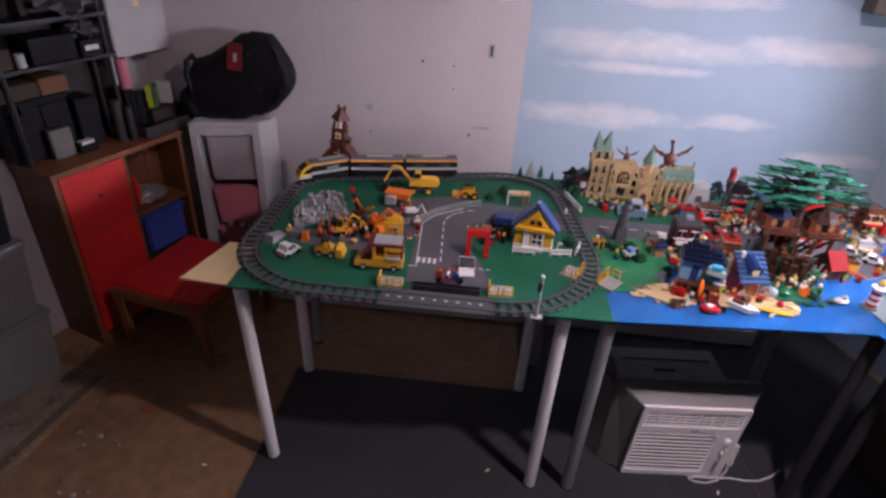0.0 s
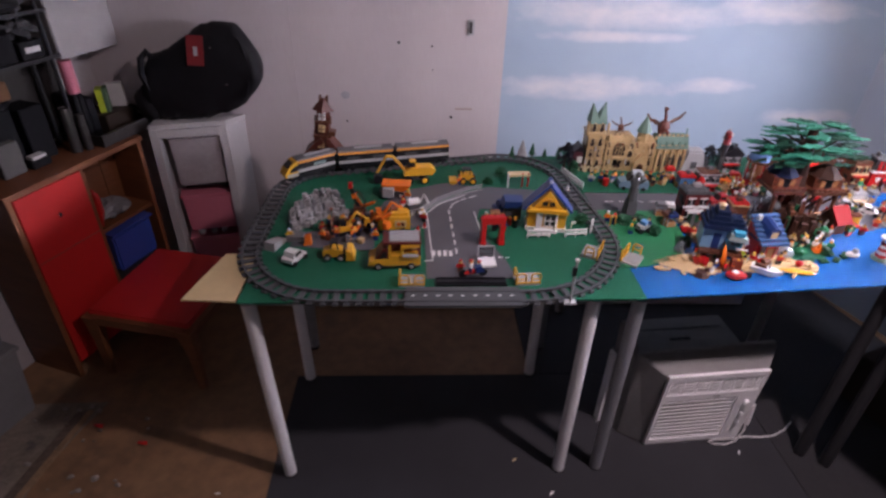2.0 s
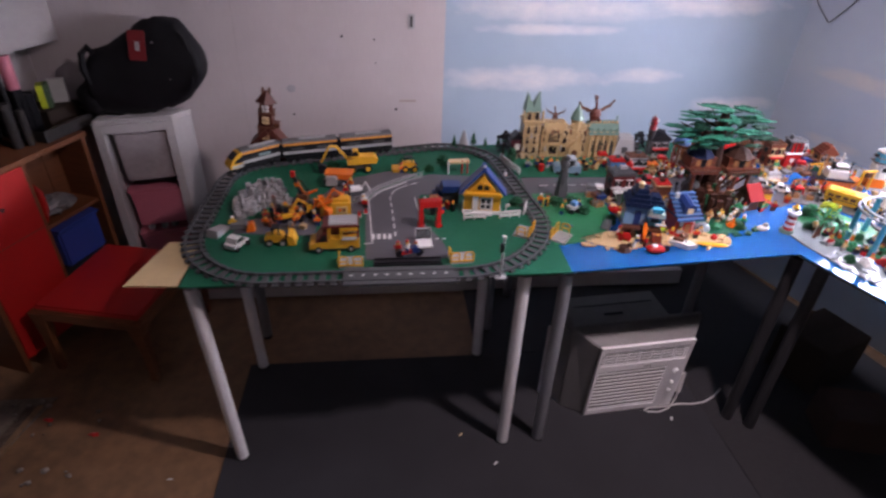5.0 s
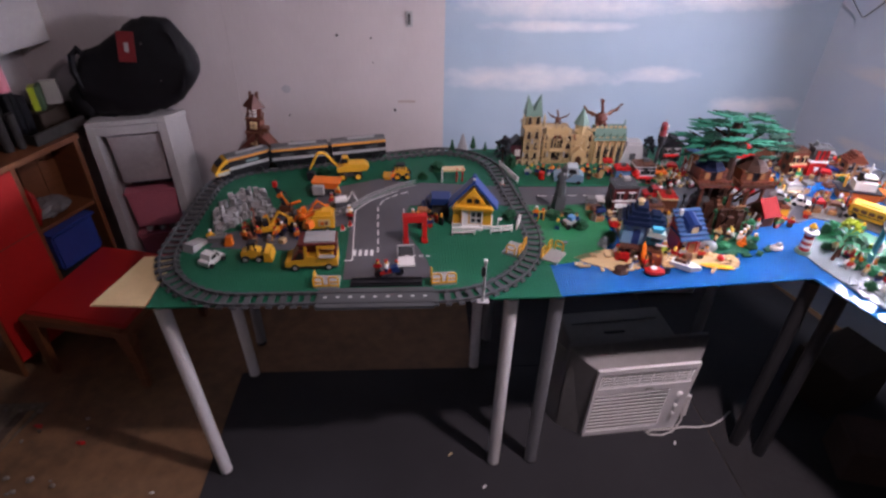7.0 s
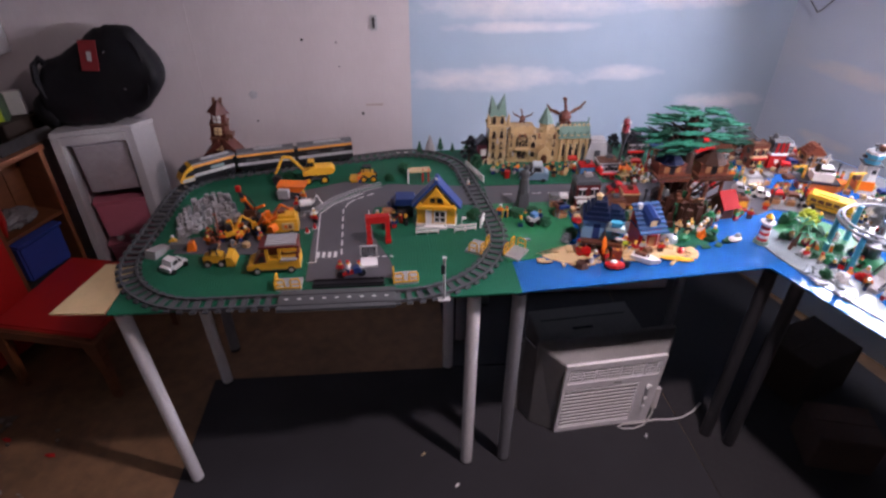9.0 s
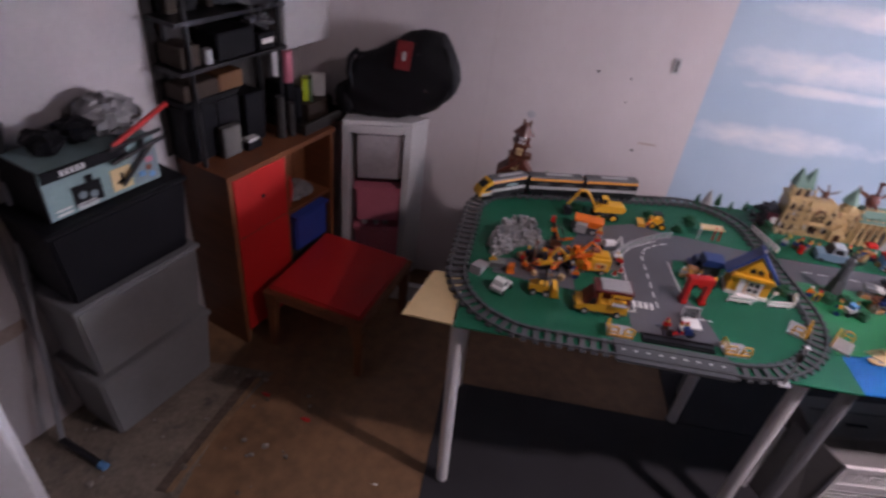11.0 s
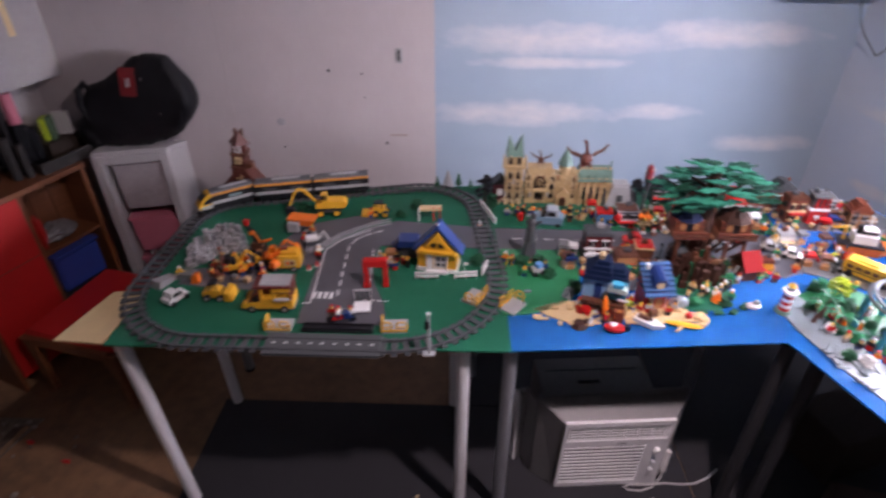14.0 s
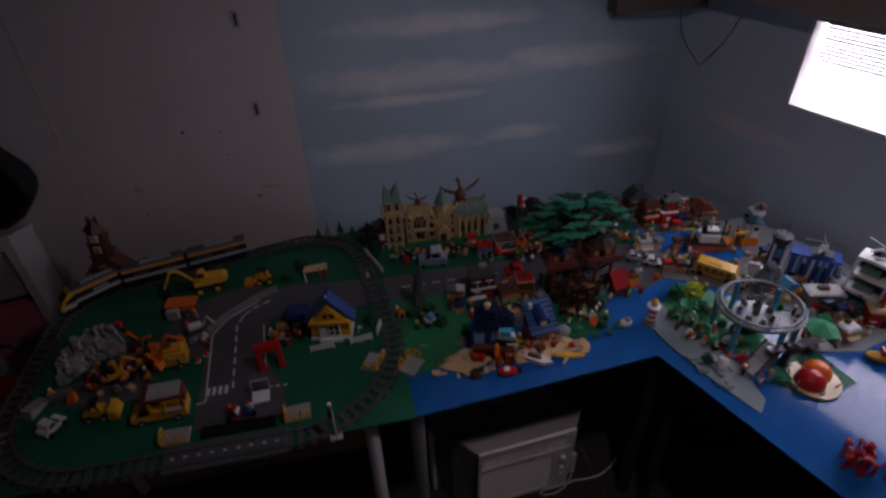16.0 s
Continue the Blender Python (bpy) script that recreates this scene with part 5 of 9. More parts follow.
def pine(x, y, h, label, m=None):
    t = thing("toy_tree", label, "toy tree", x, y, T, group="toy trees")
    part("trunk", M().cyl(0, 0, 0, 0.004, h * 0.25, 8), BROWN, t)
    crown = M()
    for i in range(5):
        z, r = h * (0.15 + 0.17 * i), h * 0.3 * (1 - 0.17 * i)
        n = 9
        pts = [(r * (1 if k % 2 else 0.72) * math.cos(2 * math.pi * k / (2 * n) + i), r * (1 if k % 2 else 0.72) * math.sin(2 * math.pi * k / (2 * n) + i), z) for k in range(2 * n)] + [(0, 0, z + h * 0.26)]
        crown.add(pts, [(k, (k + 1) % (2 * n), 2 * n) for k in range(2 * n)] + [tuple(reversed(range(2 * n)))])
    part("crown", crown, m or DLEAF, t)
    return t


def bush(x, y, r, h, m, label, seed=0, trunk=0.0):
    """A bush of many small leaf plates round a stem."""
    t = thing("toy_bush", label, "toy plant", x, y, T, group="toy plants")
    rnd = random.Random(seed)
    part("stem", M().cyl(0, 0, 0, 0.004, trunk + h * 0.5, 7, 0.002), BROWN, t)
    leaves = M()
    for i in range(int(40 + 900 * r)):
        a, b, q = rnd.uniform(0, 6.28), rnd.uniform(-0.4, 1.5), rnd.uniform(0.5, 1)
        p = (r * q * math.cos(a) * math.cos(b), r * q * math.sin(a) * math.cos(b), trunk + h * 0.35 + h * 0.65 * q * math.sin(b))
        leaves.at(Matrix.Translation(p) @ Euler((rnd.uniform(-0.6, 0.6), rnd.uniform(-0.6, 0.6), rnd.uniform(0, 6))).to_matrix().to_4x4()).box(0, 0, 0, 0.012, 0.008, 0.0025).box(0, 0, 0, 0.006, 0.014, 0.0025)
    part("leaves", leaves.at(Matrix()), m, t)
    return t


# ---- things inside the railway loop ----
TOWERRED = plastic("dark_red_brown_plastic", (0.105, 0.03, 0.02), 0.4, 0.35)
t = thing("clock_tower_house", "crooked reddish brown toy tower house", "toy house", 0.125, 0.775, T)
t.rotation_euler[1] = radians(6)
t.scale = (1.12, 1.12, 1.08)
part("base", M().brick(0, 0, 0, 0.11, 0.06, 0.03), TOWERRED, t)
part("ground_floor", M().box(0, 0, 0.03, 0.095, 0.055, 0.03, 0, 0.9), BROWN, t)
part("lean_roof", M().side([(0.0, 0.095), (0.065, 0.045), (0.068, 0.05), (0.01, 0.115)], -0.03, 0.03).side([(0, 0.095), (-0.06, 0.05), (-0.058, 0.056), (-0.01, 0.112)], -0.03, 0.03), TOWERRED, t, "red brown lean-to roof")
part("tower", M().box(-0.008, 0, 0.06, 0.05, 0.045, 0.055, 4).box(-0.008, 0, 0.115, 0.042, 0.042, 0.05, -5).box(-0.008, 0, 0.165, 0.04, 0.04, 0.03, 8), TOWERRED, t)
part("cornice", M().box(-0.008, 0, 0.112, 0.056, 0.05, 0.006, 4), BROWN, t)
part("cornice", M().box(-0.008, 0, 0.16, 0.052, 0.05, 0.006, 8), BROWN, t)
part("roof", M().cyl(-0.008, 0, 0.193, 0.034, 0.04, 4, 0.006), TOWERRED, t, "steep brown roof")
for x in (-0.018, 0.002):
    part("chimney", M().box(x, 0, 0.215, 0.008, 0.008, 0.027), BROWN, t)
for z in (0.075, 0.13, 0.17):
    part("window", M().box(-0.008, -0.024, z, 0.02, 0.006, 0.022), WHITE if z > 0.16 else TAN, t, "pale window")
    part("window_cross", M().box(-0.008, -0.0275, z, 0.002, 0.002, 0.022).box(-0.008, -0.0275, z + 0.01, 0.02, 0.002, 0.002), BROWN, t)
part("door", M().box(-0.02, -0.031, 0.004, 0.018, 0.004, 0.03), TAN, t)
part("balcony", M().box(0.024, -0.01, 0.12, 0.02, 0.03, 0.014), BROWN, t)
pine(0.245, 0.79, 0.075, "small green cone tree by the tower house", LEAF)
pine(0.285, 0.8, 0.03, "tiny green cone tree near the wall")
fence(0.05, 0.745, 10, 0.05, 0.014, WHITE, "short white toy fence by the tower")


def rubber_wheels(t, xs, y, r, m=YELLOW):
    for x in xs:
        for s in (-1, 1):
            w = part("wheel", M().wheel(x, s * y, r, r, 0.012), BLACK, t, "black rubber tyre")
            part("rim", M().wheel(x, s * y, r, r * 0.62, 0.0135), m, w)


t = thing("dump_truck", "white and grey toy dump truck", "toy truck", 0.48, 0.845, T, 0, "toy trucks")
part("chassis", M().box(0, 0, 0.012, 0.085, 0.035, 0.008), DGREY, t)
part("bed", M().side([(-0.05, 0.028), (0.015, 0.022), (0.022, 0.05), (-0.055, 0.052)], -0.022, 0.022), WHITE, t)
part("cab", M().side([(0.018, 0.02), (0.046, 0.02), (0.046, 0.034), (0.038, 0.05), (0.018, 0.05)], -0.02, 0.02), LGREY, t)
part("canopy", M().box(0.02, 0, 0.052, 0.05, 0.044, 0.004), WHITE, t)
rubber_wheels(t, (-0.026, 0.028), 0.02, 0.0125, WHITE)

t = thing("excavator", "yellow toy excavator with a bent digging arm", "toy excavator", 0.445, 0.655, T, 8)
t.scale = (0.9, 0.9, 0.92)
part("undercarriage", M().box(0.01, 0, 0.014, 0.07, 0.036, 0.012), DGREY, t)
rubber_wheels(t, (-0.018, 0.042), 0.024, 0.016)
part("turntable", M().cyl(0.01, 0, 0.026, 0.016, 0.008, 12), BLACK, t)
part("house", M().side([(-0.035, 0.034), (0.075, 0.034), (0.085, 0.05), (0.07, 0.062), (0.0, 0.064), (-0.035, 0.05)], -0.022, 0.022), YELLOW, t)
part("cab", M().side([(-0.02, 0.062), (0.012, 0.064), (0.01, 0.088), (-0.012, 0.088)], -0.014, 0.014), YELLOW, t)
part("cab_glass", M().side([(-0.022, 0.066), (0.008, 0.066), (0.007, 0.084), (-0.014, 0.084)], -0.0145, 0.0145), BLACK, t)
arm = part("boom", M().rod((-0.03, 0, 0.05), (-0.075, 0, 0.105), 0.006, 6).rod((-0.075, 0, 0.105), (-0.1, 0, 0.108), 0.006, 6), YELLOW, t)
part("stick", M().rod((-0.1, 0, 0.108), (-0.135, 0, 0.045), 0.005, 6), YELLOW, arm)
part("bucket", M().side([(-0.145, 0.005), (-0.115, 0.005), (-0.118, 0.03), (-0.138, 0.04), (-0.15, 0.03)], -0.013, 0.013), BLACK, arm, "black bucket")
t = thing("dumper", "orange toy dumper with grey cab", "toy dumper", 0.39, 0.555, T, -6, "toy trucks")
part("skip", M().side([(-0.035, 0.03), (0.03, 0.024), (0.05, 0.045), (-0.045, 0.046)], -0.024, 0.024), ORANGE, t, "orange tipping skip")
part("chassis", M().box(-0.01, -0.01, 0.008, 0.08, 0.034, 0.016), DGREY, t)
part("cab", M().brick(-0.02, -0.03, 0.01, 0.035, 0.026, 0.03), LGREY, t)
rubber_wheels(t, (-0.035, 0.02), 0.022, 0.011, LGREY)
t = thing("tractor", "yellow and black toy tractor with a blade", "toy tractor", 0.63, 0.655, T, 0)
part("body", M().brick(0, 0, 0.014, 0.042, 0.026, 0.02), YELLOW, t)
part("cage", M().rod((-0.012, -0.01, 0.03), (-0.012, -0.01, 0.05), 0.002).rod((0.012, -0.01, 0.03), (0.012, -0.01, 0.05), 0.002).box(0, 0, 0.05, 0.03, 0.026, 0.003), BLACK, t)
rubber_wheels(t, (-0.012, 0.022), 0.017, 0.012)
part("blade", M().side([(-0.055, 0.002), (-0.03, 0.002), (-0.034, 0.012), (-0.06, 0.012)], -0.022, 0.022), YELLOW, t)
figure(0.605, 0.635, T, 20, ORANGE, DBLUE, RED, "toy figure with orange vest by the tractor")
bush(0.755, 0.7, 0.022, 0.035, DLEAF, "dark green toy bush by the railway", 1)
bush(0.705, 0.645, 0.014, 0.02, DLEAF, "low dark green toy bush", 2)
bush(0.62, 0.72, 0.014, 0.018, DLEAF, "low dark green toy bush", 3)
bush(0.36, 0.68, 0.02, 0.018, DLEAF, "low dark green toy bush", 4)

# crowded machines of the quarry
t = thing("rock_drill", "dark red and black toy drilling rig", "toy machine", 0.232, 0.318, T, 12)
part("crawler", M().box(0, -0.016, 0, 0.058, 0.012, 0.016), BLACK, t, "black crawler track")
part("crawler", M().box(0, 0.016, 0, 0.058, 0.012, 0.016), BLACK, t, "black crawler track")
part("deck", M().brick(0, 0, 0.016, 0.05, 0.034, 0.008), DGREY, t)
part("engine", M().brick(-0.012, 0, 0.025, 0.024, 0.028, 0.02), BLACK, t)
part("cab", M().box(0.012, 0.004, 0.025, 0.018, 0.02, 0.024, 0, 0.8), YELLOW, t)
part("mast", M().box(-0.02, -0.012, 0.0255, 0.008, 0.008, 0.062), RUST, t, "dark red drill mast")
part("drill", M().rod((-0.02, -0.02, 0.085), (-0.024, -0.026, 0.01), 0.003, 6, 0.001), CHROME, t)
part("roof_light", M().cyl(0.012, 0.004, 0.049, 0.003, 0.006, 8), ORANGE, t)
for x, y, rz, m, nm in ((0.2, 0.305, 30, BROWN, "dark brown"), (0.285, 0.3, -20, BLACK, "black"), (0.255, 0.36, 70, RUST, "reddish brown"), (0.33, 0.4, 10, ORANGE, "orange"), (0.3, 0.33, 50, DGREY, "dark grey"), (0.21, 0.275, 0, RUST, "reddish brown"), (0.27, 0.26, 15, MIDGREY, "mid grey")):
    t = thing("spare_parts", f"loose {nm} toy pieces on the quarry ground", "toy pieces", x, y, T + 0.0012, rz, "quarry pieces")
    part("block", M().brick(0, 0, 0, 0.024, 0.016, 0.0096), m, t)
    part("lever", M().rod((0.004, 0, 0.011), (0.014, 0.004, 0.03), 0.002, 6), BLACK, t)
    part("slope", M().side([(-0.012, 0.0115), (0.0, 0.0115), (-0.004, 0.024), (-0.012, 0.024)], -0.006, 0.006), YELLOW if m is BLACK else m, t)
# rocks: piled angular grey pieces
t = thing("rock_pile", "curved ridge of light grey angular toy rocks", "toy rocks", 0.15, 0.4, T)
rnd = random.Random(7)
PALEROCK = plastic("pale_rock_plastic", (0.31, 0.3, 0.3), 0.45)
for i in range(26):
    q = i / 25
    x, y = -0.052 + 0.135 * q, -0.03 + 0.1 * math.sin(q * 2.2)
    for k_ in range(4):
        px, py = x + (k_ - 1.5) * 0.009 + rnd.uniform(-0.007, 0.007), y + 0.006 - 0.02 * k_ + rnd.uniform(-0.007, 0.007)
        h, r = (0.056, 0.047, 0.034, 0.018)[k_] * rnd.uniform(0.65, 1.15) * (0.75 + 0.4 * math.sin(q * 3.0)), rnd.uniform(0.006, 0.011)
        m_ = PALEROCK if rnd.random() < 0.75 else LGREY if rnd.random() < 0.5 else MIDGREY
        part("rock", M().at(pose(px, py, 0, 0, 0, rnd.uniform(0, 90))).box(0, 0, 0, 2 * r, 1.7 * r, h, 0, rnd.uniform(0.45, 0.85)).side([(-r * 1.4, 0), (r * 1.1, 0), (r * 0.3, h * 0.5), (-r * 0.7, h * 0.65)], -r * 0.9, r * 0.9), m_, t)
lone("quarry_slope", M().side([(-0.036, 0), (0.036, 0), (0.03, 0.008), (-0.03, 0.024)], -0.017, 0.017), PALEROCK, "pale grey sloped toy piece", "toy slope", 0.062, 0.245, T, 68)
lone("quarry_slope", M().brick(0, 0, 0, 0.048, 0.032, 0.016), MIDGREY, "mid grey studded toy block", "toy block", 0.112, 0.275, T, 4)
lone("orange_block", M().side([(-0.012, 0), (0.012, 0), (0.01, 0.03), (-0.006, 0.026)], -0.01, 0.01), ORANGE, "orange sloped toy block", "toy block", 0.15, 0.25, T, 5)
figure(0.095, 0.275, T, 10, YELLOW, TAN, WHITE, "toy figure with yellow torso and tan legs")

car(0.128, 0.165, 62, 0.062, 0.036, 0.036, WHITE, "white toy car beside the railway curve")
t = thing("wheel_loader", "small yellow toy wheel loader with scoop", "toy loader", 0.235, 0.182, T, 0)
part("body", M().side([(-0.03, 0.01), (0.022, 0.01), (0.022, 0.03), (-0.005, 0.036), (-0.03, 0.026)], -0.014, 0.014), YELLOW, t)
part("cage", M().rod((-0.01, -0.012, 0.03), (-0.006, -0.012, 0.052), 0.002).rod((0.012, -0.012, 0.03), (0.008, -0.012, 0.052), 0.002).box(0.001, 0, 0.052, 0.022, 0.028, 0.003), BLACK, t)
part("scoop", M().side([(0.032, 0.004), (0.055, 0.004), (0.048, 0.03), (0.034, 0.034)], -0.024, 0.024), YELLOW, t)
rubber_wheels(t, (-0.018, 0.018), 0.016, 0.01, LGREY)

DARKRED = plastic("dark_red_plastic", (0.13, 0.018, 0.016), 0.35)


def food_van(x, y, rz):
    """A yellow food van: dark red cab hood and upper walls, an open counter and a pale slatted roof."""
    t = thing("toy_food_van", "yellow toy food van with dark red upper walls", "toy van", x, y, T + 0.001, rz, group="toy trucks")
    part("chassis", M().box(0, 0, 0.006, 0.138, 0.05, 0.007), MIDGREY, t, "grey running board")
    part("lower_body", M().box(0.026, 0, 0.013, 0.084, 0.056, 0.03), YELLOW, t)
    part("bonnet", M().side([(-0.07, 0.013), (-0.016, 0.013), (-0.016, 0.034), (-0.05, 0.032), (-0.068, 0.026)], -0.028, 0.028), YELLOW, t)
    part("windscreen", M().side([(-0.052, 0.0325), (-0.018, 0.0345), (-0.018, 0.064), (-0.03, 0.064)], -0.027, 0.027), DARKRED, t, "dark red sloping cab")
    part("cab_window", M().side([(-0.041, 0.037), (-0.022, 0.037), (-0.022, 0.056), (-0.031, 0.056)], -0.0278, 0.0278), BLACK, t)
    part("upper_wall", M().box(0.026, 0.012, 0.043, 0.084, 0.032, 0.036), DARKRED, t, "dark red upper wall")
    for px in (-0.0125, 0.0195, 0.0645):
        part("counter_post", M().box(px, -0.024, 0.043, 0.007, 0.008, 0.036), YELLOW if px < 0.05 else DARKRED, t)
    part("counter", M().box(0.042, -0.03, 0.043, 0.042, 0.012, 0.004), LGREY, t)
    part("menu_picture", M().box(0.042, -0.005, 0.049, 0.034, 0.002, 0.022), TAN, t, "pale picture panel")
    for i, m_ in enumerate((ORANGE, WHITE, RUST)):
        part("food_tile", M().box(0.032 + i * 0.01, -0.0068, 0.053 + 0.004 * (i % 2), 0.008, 0.002, 0.01), m_, t)
    part("head_board", M().box(0.042, -0.026, 0.069, 0.046, 0.008, 0.01), YELLOW, t)
    part("roof_edge", M().box(0.02, 0, 0.079, 0.1, 0.06, 0.006), DARKRED, t, "dark red roof edge")
    for i in range(6):
        part("roof_slat", M().box(0.026, -0.021 + i * 0.0085, 0.085, 0.078, 0.0062, 0.005), LGREY, t, "pale grey roof slat")
    for px in (-0.044, 0.044):
        for py in (-0.027, 0.027):
            w = part("wheel", M().wheel(px, py, 0.0105, 0.0105, 0.008), BLACK, t, "black rubber wheel")
            part("rim", M().wheel(px, py, 0.0105, 0.006, 0.0095), LGREY, w)
    for py in (-0.02, 0.02):
        part("headlight", M().box(-0.07, py, 0.02, 0.003, 0.008, 0.006), CLEAR, t)
    return t


food_van(0.4, 0.15, 2)
t = thing("toy_trailer_stall", "yellow toy stall wagon with a picture panel", "toy wagon", 0.392, 0.335, T, 4, "toy trucks")
part("frame", M().box(0, 0, 0.006, 0.092, 0.044, 0.006), DGREY, t)
part("body", M().side([(-0.048, 0.012), (0.046, 0.012), (0.046, 0.052), (-0.012, 0.052), (-0.03, 0.03)], -0.024, 0.024), YELLOW, t)
part("picture_panel", M().box(0.018, -0.0246, 0.02, 0.034, 0.002, 0.022), TAN, t, "pale picture panel")
for i, m_ in enumerate((ORANGE, RUST)):
    part("picture_tile", M().box(0.012 + i * 0.012, -0.0262, 0.025, 0.009, 0.002, 0.011), m_, t)
part("roof_block", M().brick(0.016, 0, 0.052, 0.048, 0.032, 0.0096), YELLOW, t)
part("tipped_arm", M().at(pose(-0.03, -0.004, 0.042, 0, -24, 0)).box(0, 0, 0, 0.05, 0.014, 0.008), ORANGE, t, "orange tipping arm")
part("roof_load", M().box(0.0, 0.004, 0.0635, 0.02, 0.018, 0.008, 15), RUST, t)
rubber_wheels(t, (-0.028, 0.026), 0.022, 0.0085, LGREY)
for x, y, rz, lab in ((0.25, 0.31, 20, "yellow and black toy digger by the rocks"), (0.315, 0.335, -30, "black and orange toy crane by the rocks"), (0.35, 0.375, 15, "orange and yellow toy digger on grey plates")):
    t = thing("toy_digger", lab, "toy digger", x, y, T, rz, "toy diggers")
    for y_ in (-0.014, 0.014):
        part("crawler", M().box(0, y_, 0, 0.05, 0.011, 0.014), BLACK, t, "black crawler track")
    part("body", M().brick(0, 0, 0.014, 0.04, 0.03, 0.014), YELLOW if "yellow" in lab else BLACK, t)
    part("cab", M().box(-0.006, 0, 0.028, 0.018, 0.02, 0.02, 0, 0.8), BLACK if "black" in lab else ORANGE, t)
    b2 = part("boom", M().rod((0.01, 0, 0.03), (0.035, 0, 0.065), 0.004, 6).rod((0.035, 0, 0.065), (0.062, 0, 0.04), 0.0035, 6), ORANGE if "orange" in lab else YELLOW, t)
    part("grab", M().side([(0.055, 0.02), (0.075, 0.024), (0.07, 0.042), (0.058, 0.044)], -0.012, 0.012), ORANGE if "orange" in lab else YELLOW, b2)
for x, y, z in ((0.215, 0.335, 0.055), (0.3, 0.36, 0.0), (0.275, 0.285, 0.0), (0.225, 0.29, 0.0), (0.34, 0.275, 0.0)):
    figure(x, y, T + z if z < 0.01 else T + 0.001, FIG.uniform(-50, 50), ORANGE, DBLUE, RED, "toy worker with orange vest and red helmet")
t = thing("drill_mast", "black toy drilling mast with orange joints", "toy crane", 0.278, 0.42, T)
part("foot", M().box(0, 0, 0, 0.05, 0.034, 0.012), BLACK, t)
part("housing", M().brick(0.004, -0.002, 0.012, 0.034, 0.026, 0.02), BROWN, t)
part("mast", M().rod((0, 0, 0.032), (-0.018, 0, 0.095), 0.006, 6), BLACK, t)
part("joint", M().box(-0.01, 0, 0.06, 0.014, 0.014, 0.012), ORANGE, t, "orange joint")
part("mast_head", M().box(-0.019, 0, 0.093, 0.013, 0.012, 0.018), RED, t, "orange red mast head")
part("strut", M().rod((0.012, 0.0, 0.032), (-0.012, 0, 0.078), 0.0035, 6), ORANGE, t)
part("jib", M().rod((0.016, -0.006, 0.034), (0.052, -0.01, 0.05), 0.0045, 6), ORANGE, t)
part("hose", M().tube([(-0.014, -0.006, 0.09), (0.01, -0.012, 0.08), (0.024, -0.012, 0.05), (0.018, -0.014, 0.03)], 0.002), BLACK, t)
t = thing("street_sweeper", "white and black toy machine with figures", "toy machine", 0.45, 0.44, T, 25)
part("body", M().brick(0, 0, 0.01, 0.05, 0.024, 0.018), DGREY, t)
part("tank", M().rod((-0.022, 0, 0.04), (0.015, 0, 0.036), 0.011, 8), WHITE, t)
part("arm", M().tube([(0.02, 0, 0.03), (0.035, 0, 0.055), (0.05, 0, 0.02)], 0.003), WHITE, t)
rubber_wheels(t, (-0.016, 0.016), 0.014, 0.009, WHITE)
figure(0.475, 0.405, T, 30, WHITE, BLACK, WHITE, "toy figure with white torso beside the machine")
figure(0.48, 0.38, T, -20, RED, BLACK, WHITE, "toy figure with red torso and white hair")
for x, y in ((0.462, 0.325), (0.482, 0.345)):
    t = thing("traffic_cone", "tiny red and white traffic cone", "traffic cone", x, y, T, group="traffic cones")
    part("cone", M().cyl(0, 0, 0.002, 0.006, 0.016, 8, 0.001), RED, t)
    part("foot", M().box(0, 0, 0, 0.014, 0.014, 0.002), WHITE, t)
# behind the railway
t = thing("dump_truck", "small grey and black toy dump truck", "toy truck", 0.487, 0.832, T, 178)
part("chassis", M().box(0, 0, 0.008, 0.062, 0.024, 0.006), BLACK, t)
part("cab", M().side([(0.014, 0.014), (0.032, 0.014), (0.03, 0.036), (0.016, 0.038)], -0.013, 0.013), LGREY, t)
part("windscreen", M().box(0.0305, 0, 0.024, 0.003, 0.02, 0.01), BLACK, t)
part("tipper", M().side([(-0.034, 0.018), (0.01, 0.018), (0.013, 0.036), (-0.04, 0.04)], -0.014, 0.014), MIDGREY, t)
part("tipper_band", M().box(-0.012, 0, 0.034, 0.044, 0.03, 0.004), WHITE, t)
wheels(t, 0.056, 0.024, 0.008)
# grey wire fence along the road's bend
t = thing("wire_fence", "light grey lattice fence along the road", "toy fence", group="toy fences")
bend = [(0.43, 0.405), (0.465, 0.42), (0.492, 0.455), (0.525, 0.495), (0.57, 0.53), (0.625, 0.57), (0.68, 0.595)]
for (x0, y0), (x1, y1) in zip(bend, bend[1:]):
    for z in (0.002, 0.012, 0.021):
        part("wire", M().rod((x0, y0, T + z), (x1, y1, T + z), 0.0012, 5), LGREY, t)
    for i in range(6):
        x, y = x0 + (x1 - x0) * i / 6, y0 + (y1 - y0) * i / 6
        part("upright", M().rod((x, y, T), (x, y, T + 0.022), 0.0011, 5), LGREY, t)

t = thing("red_arch", "red plastic toy arch over the road", "toy arch", 0.675, 0.255, T, 6)
for x in (-0.027, 0.027):
    part("pillar", M().box(x, 0, 0, 0.013, 0.02, 0.07), RED, t)
    part("pillar_foot", M().box(x, 0, 0, 0.017, 0.026, 0.012), RED, t)
part("beam", M().brick(0, 0, 0.07, 0.068, 0.022, 0.02), RED, t)
t = thing("toy_motorbike", "red and white toy motorbike with a rider", "toy motorbike", 0.605, 0.085, T + 0.006, 8)
part("frame", M().rod((-0.022, 0, 0.012), (0.022, 0, 0.018), 0.006, 6), RED, t)
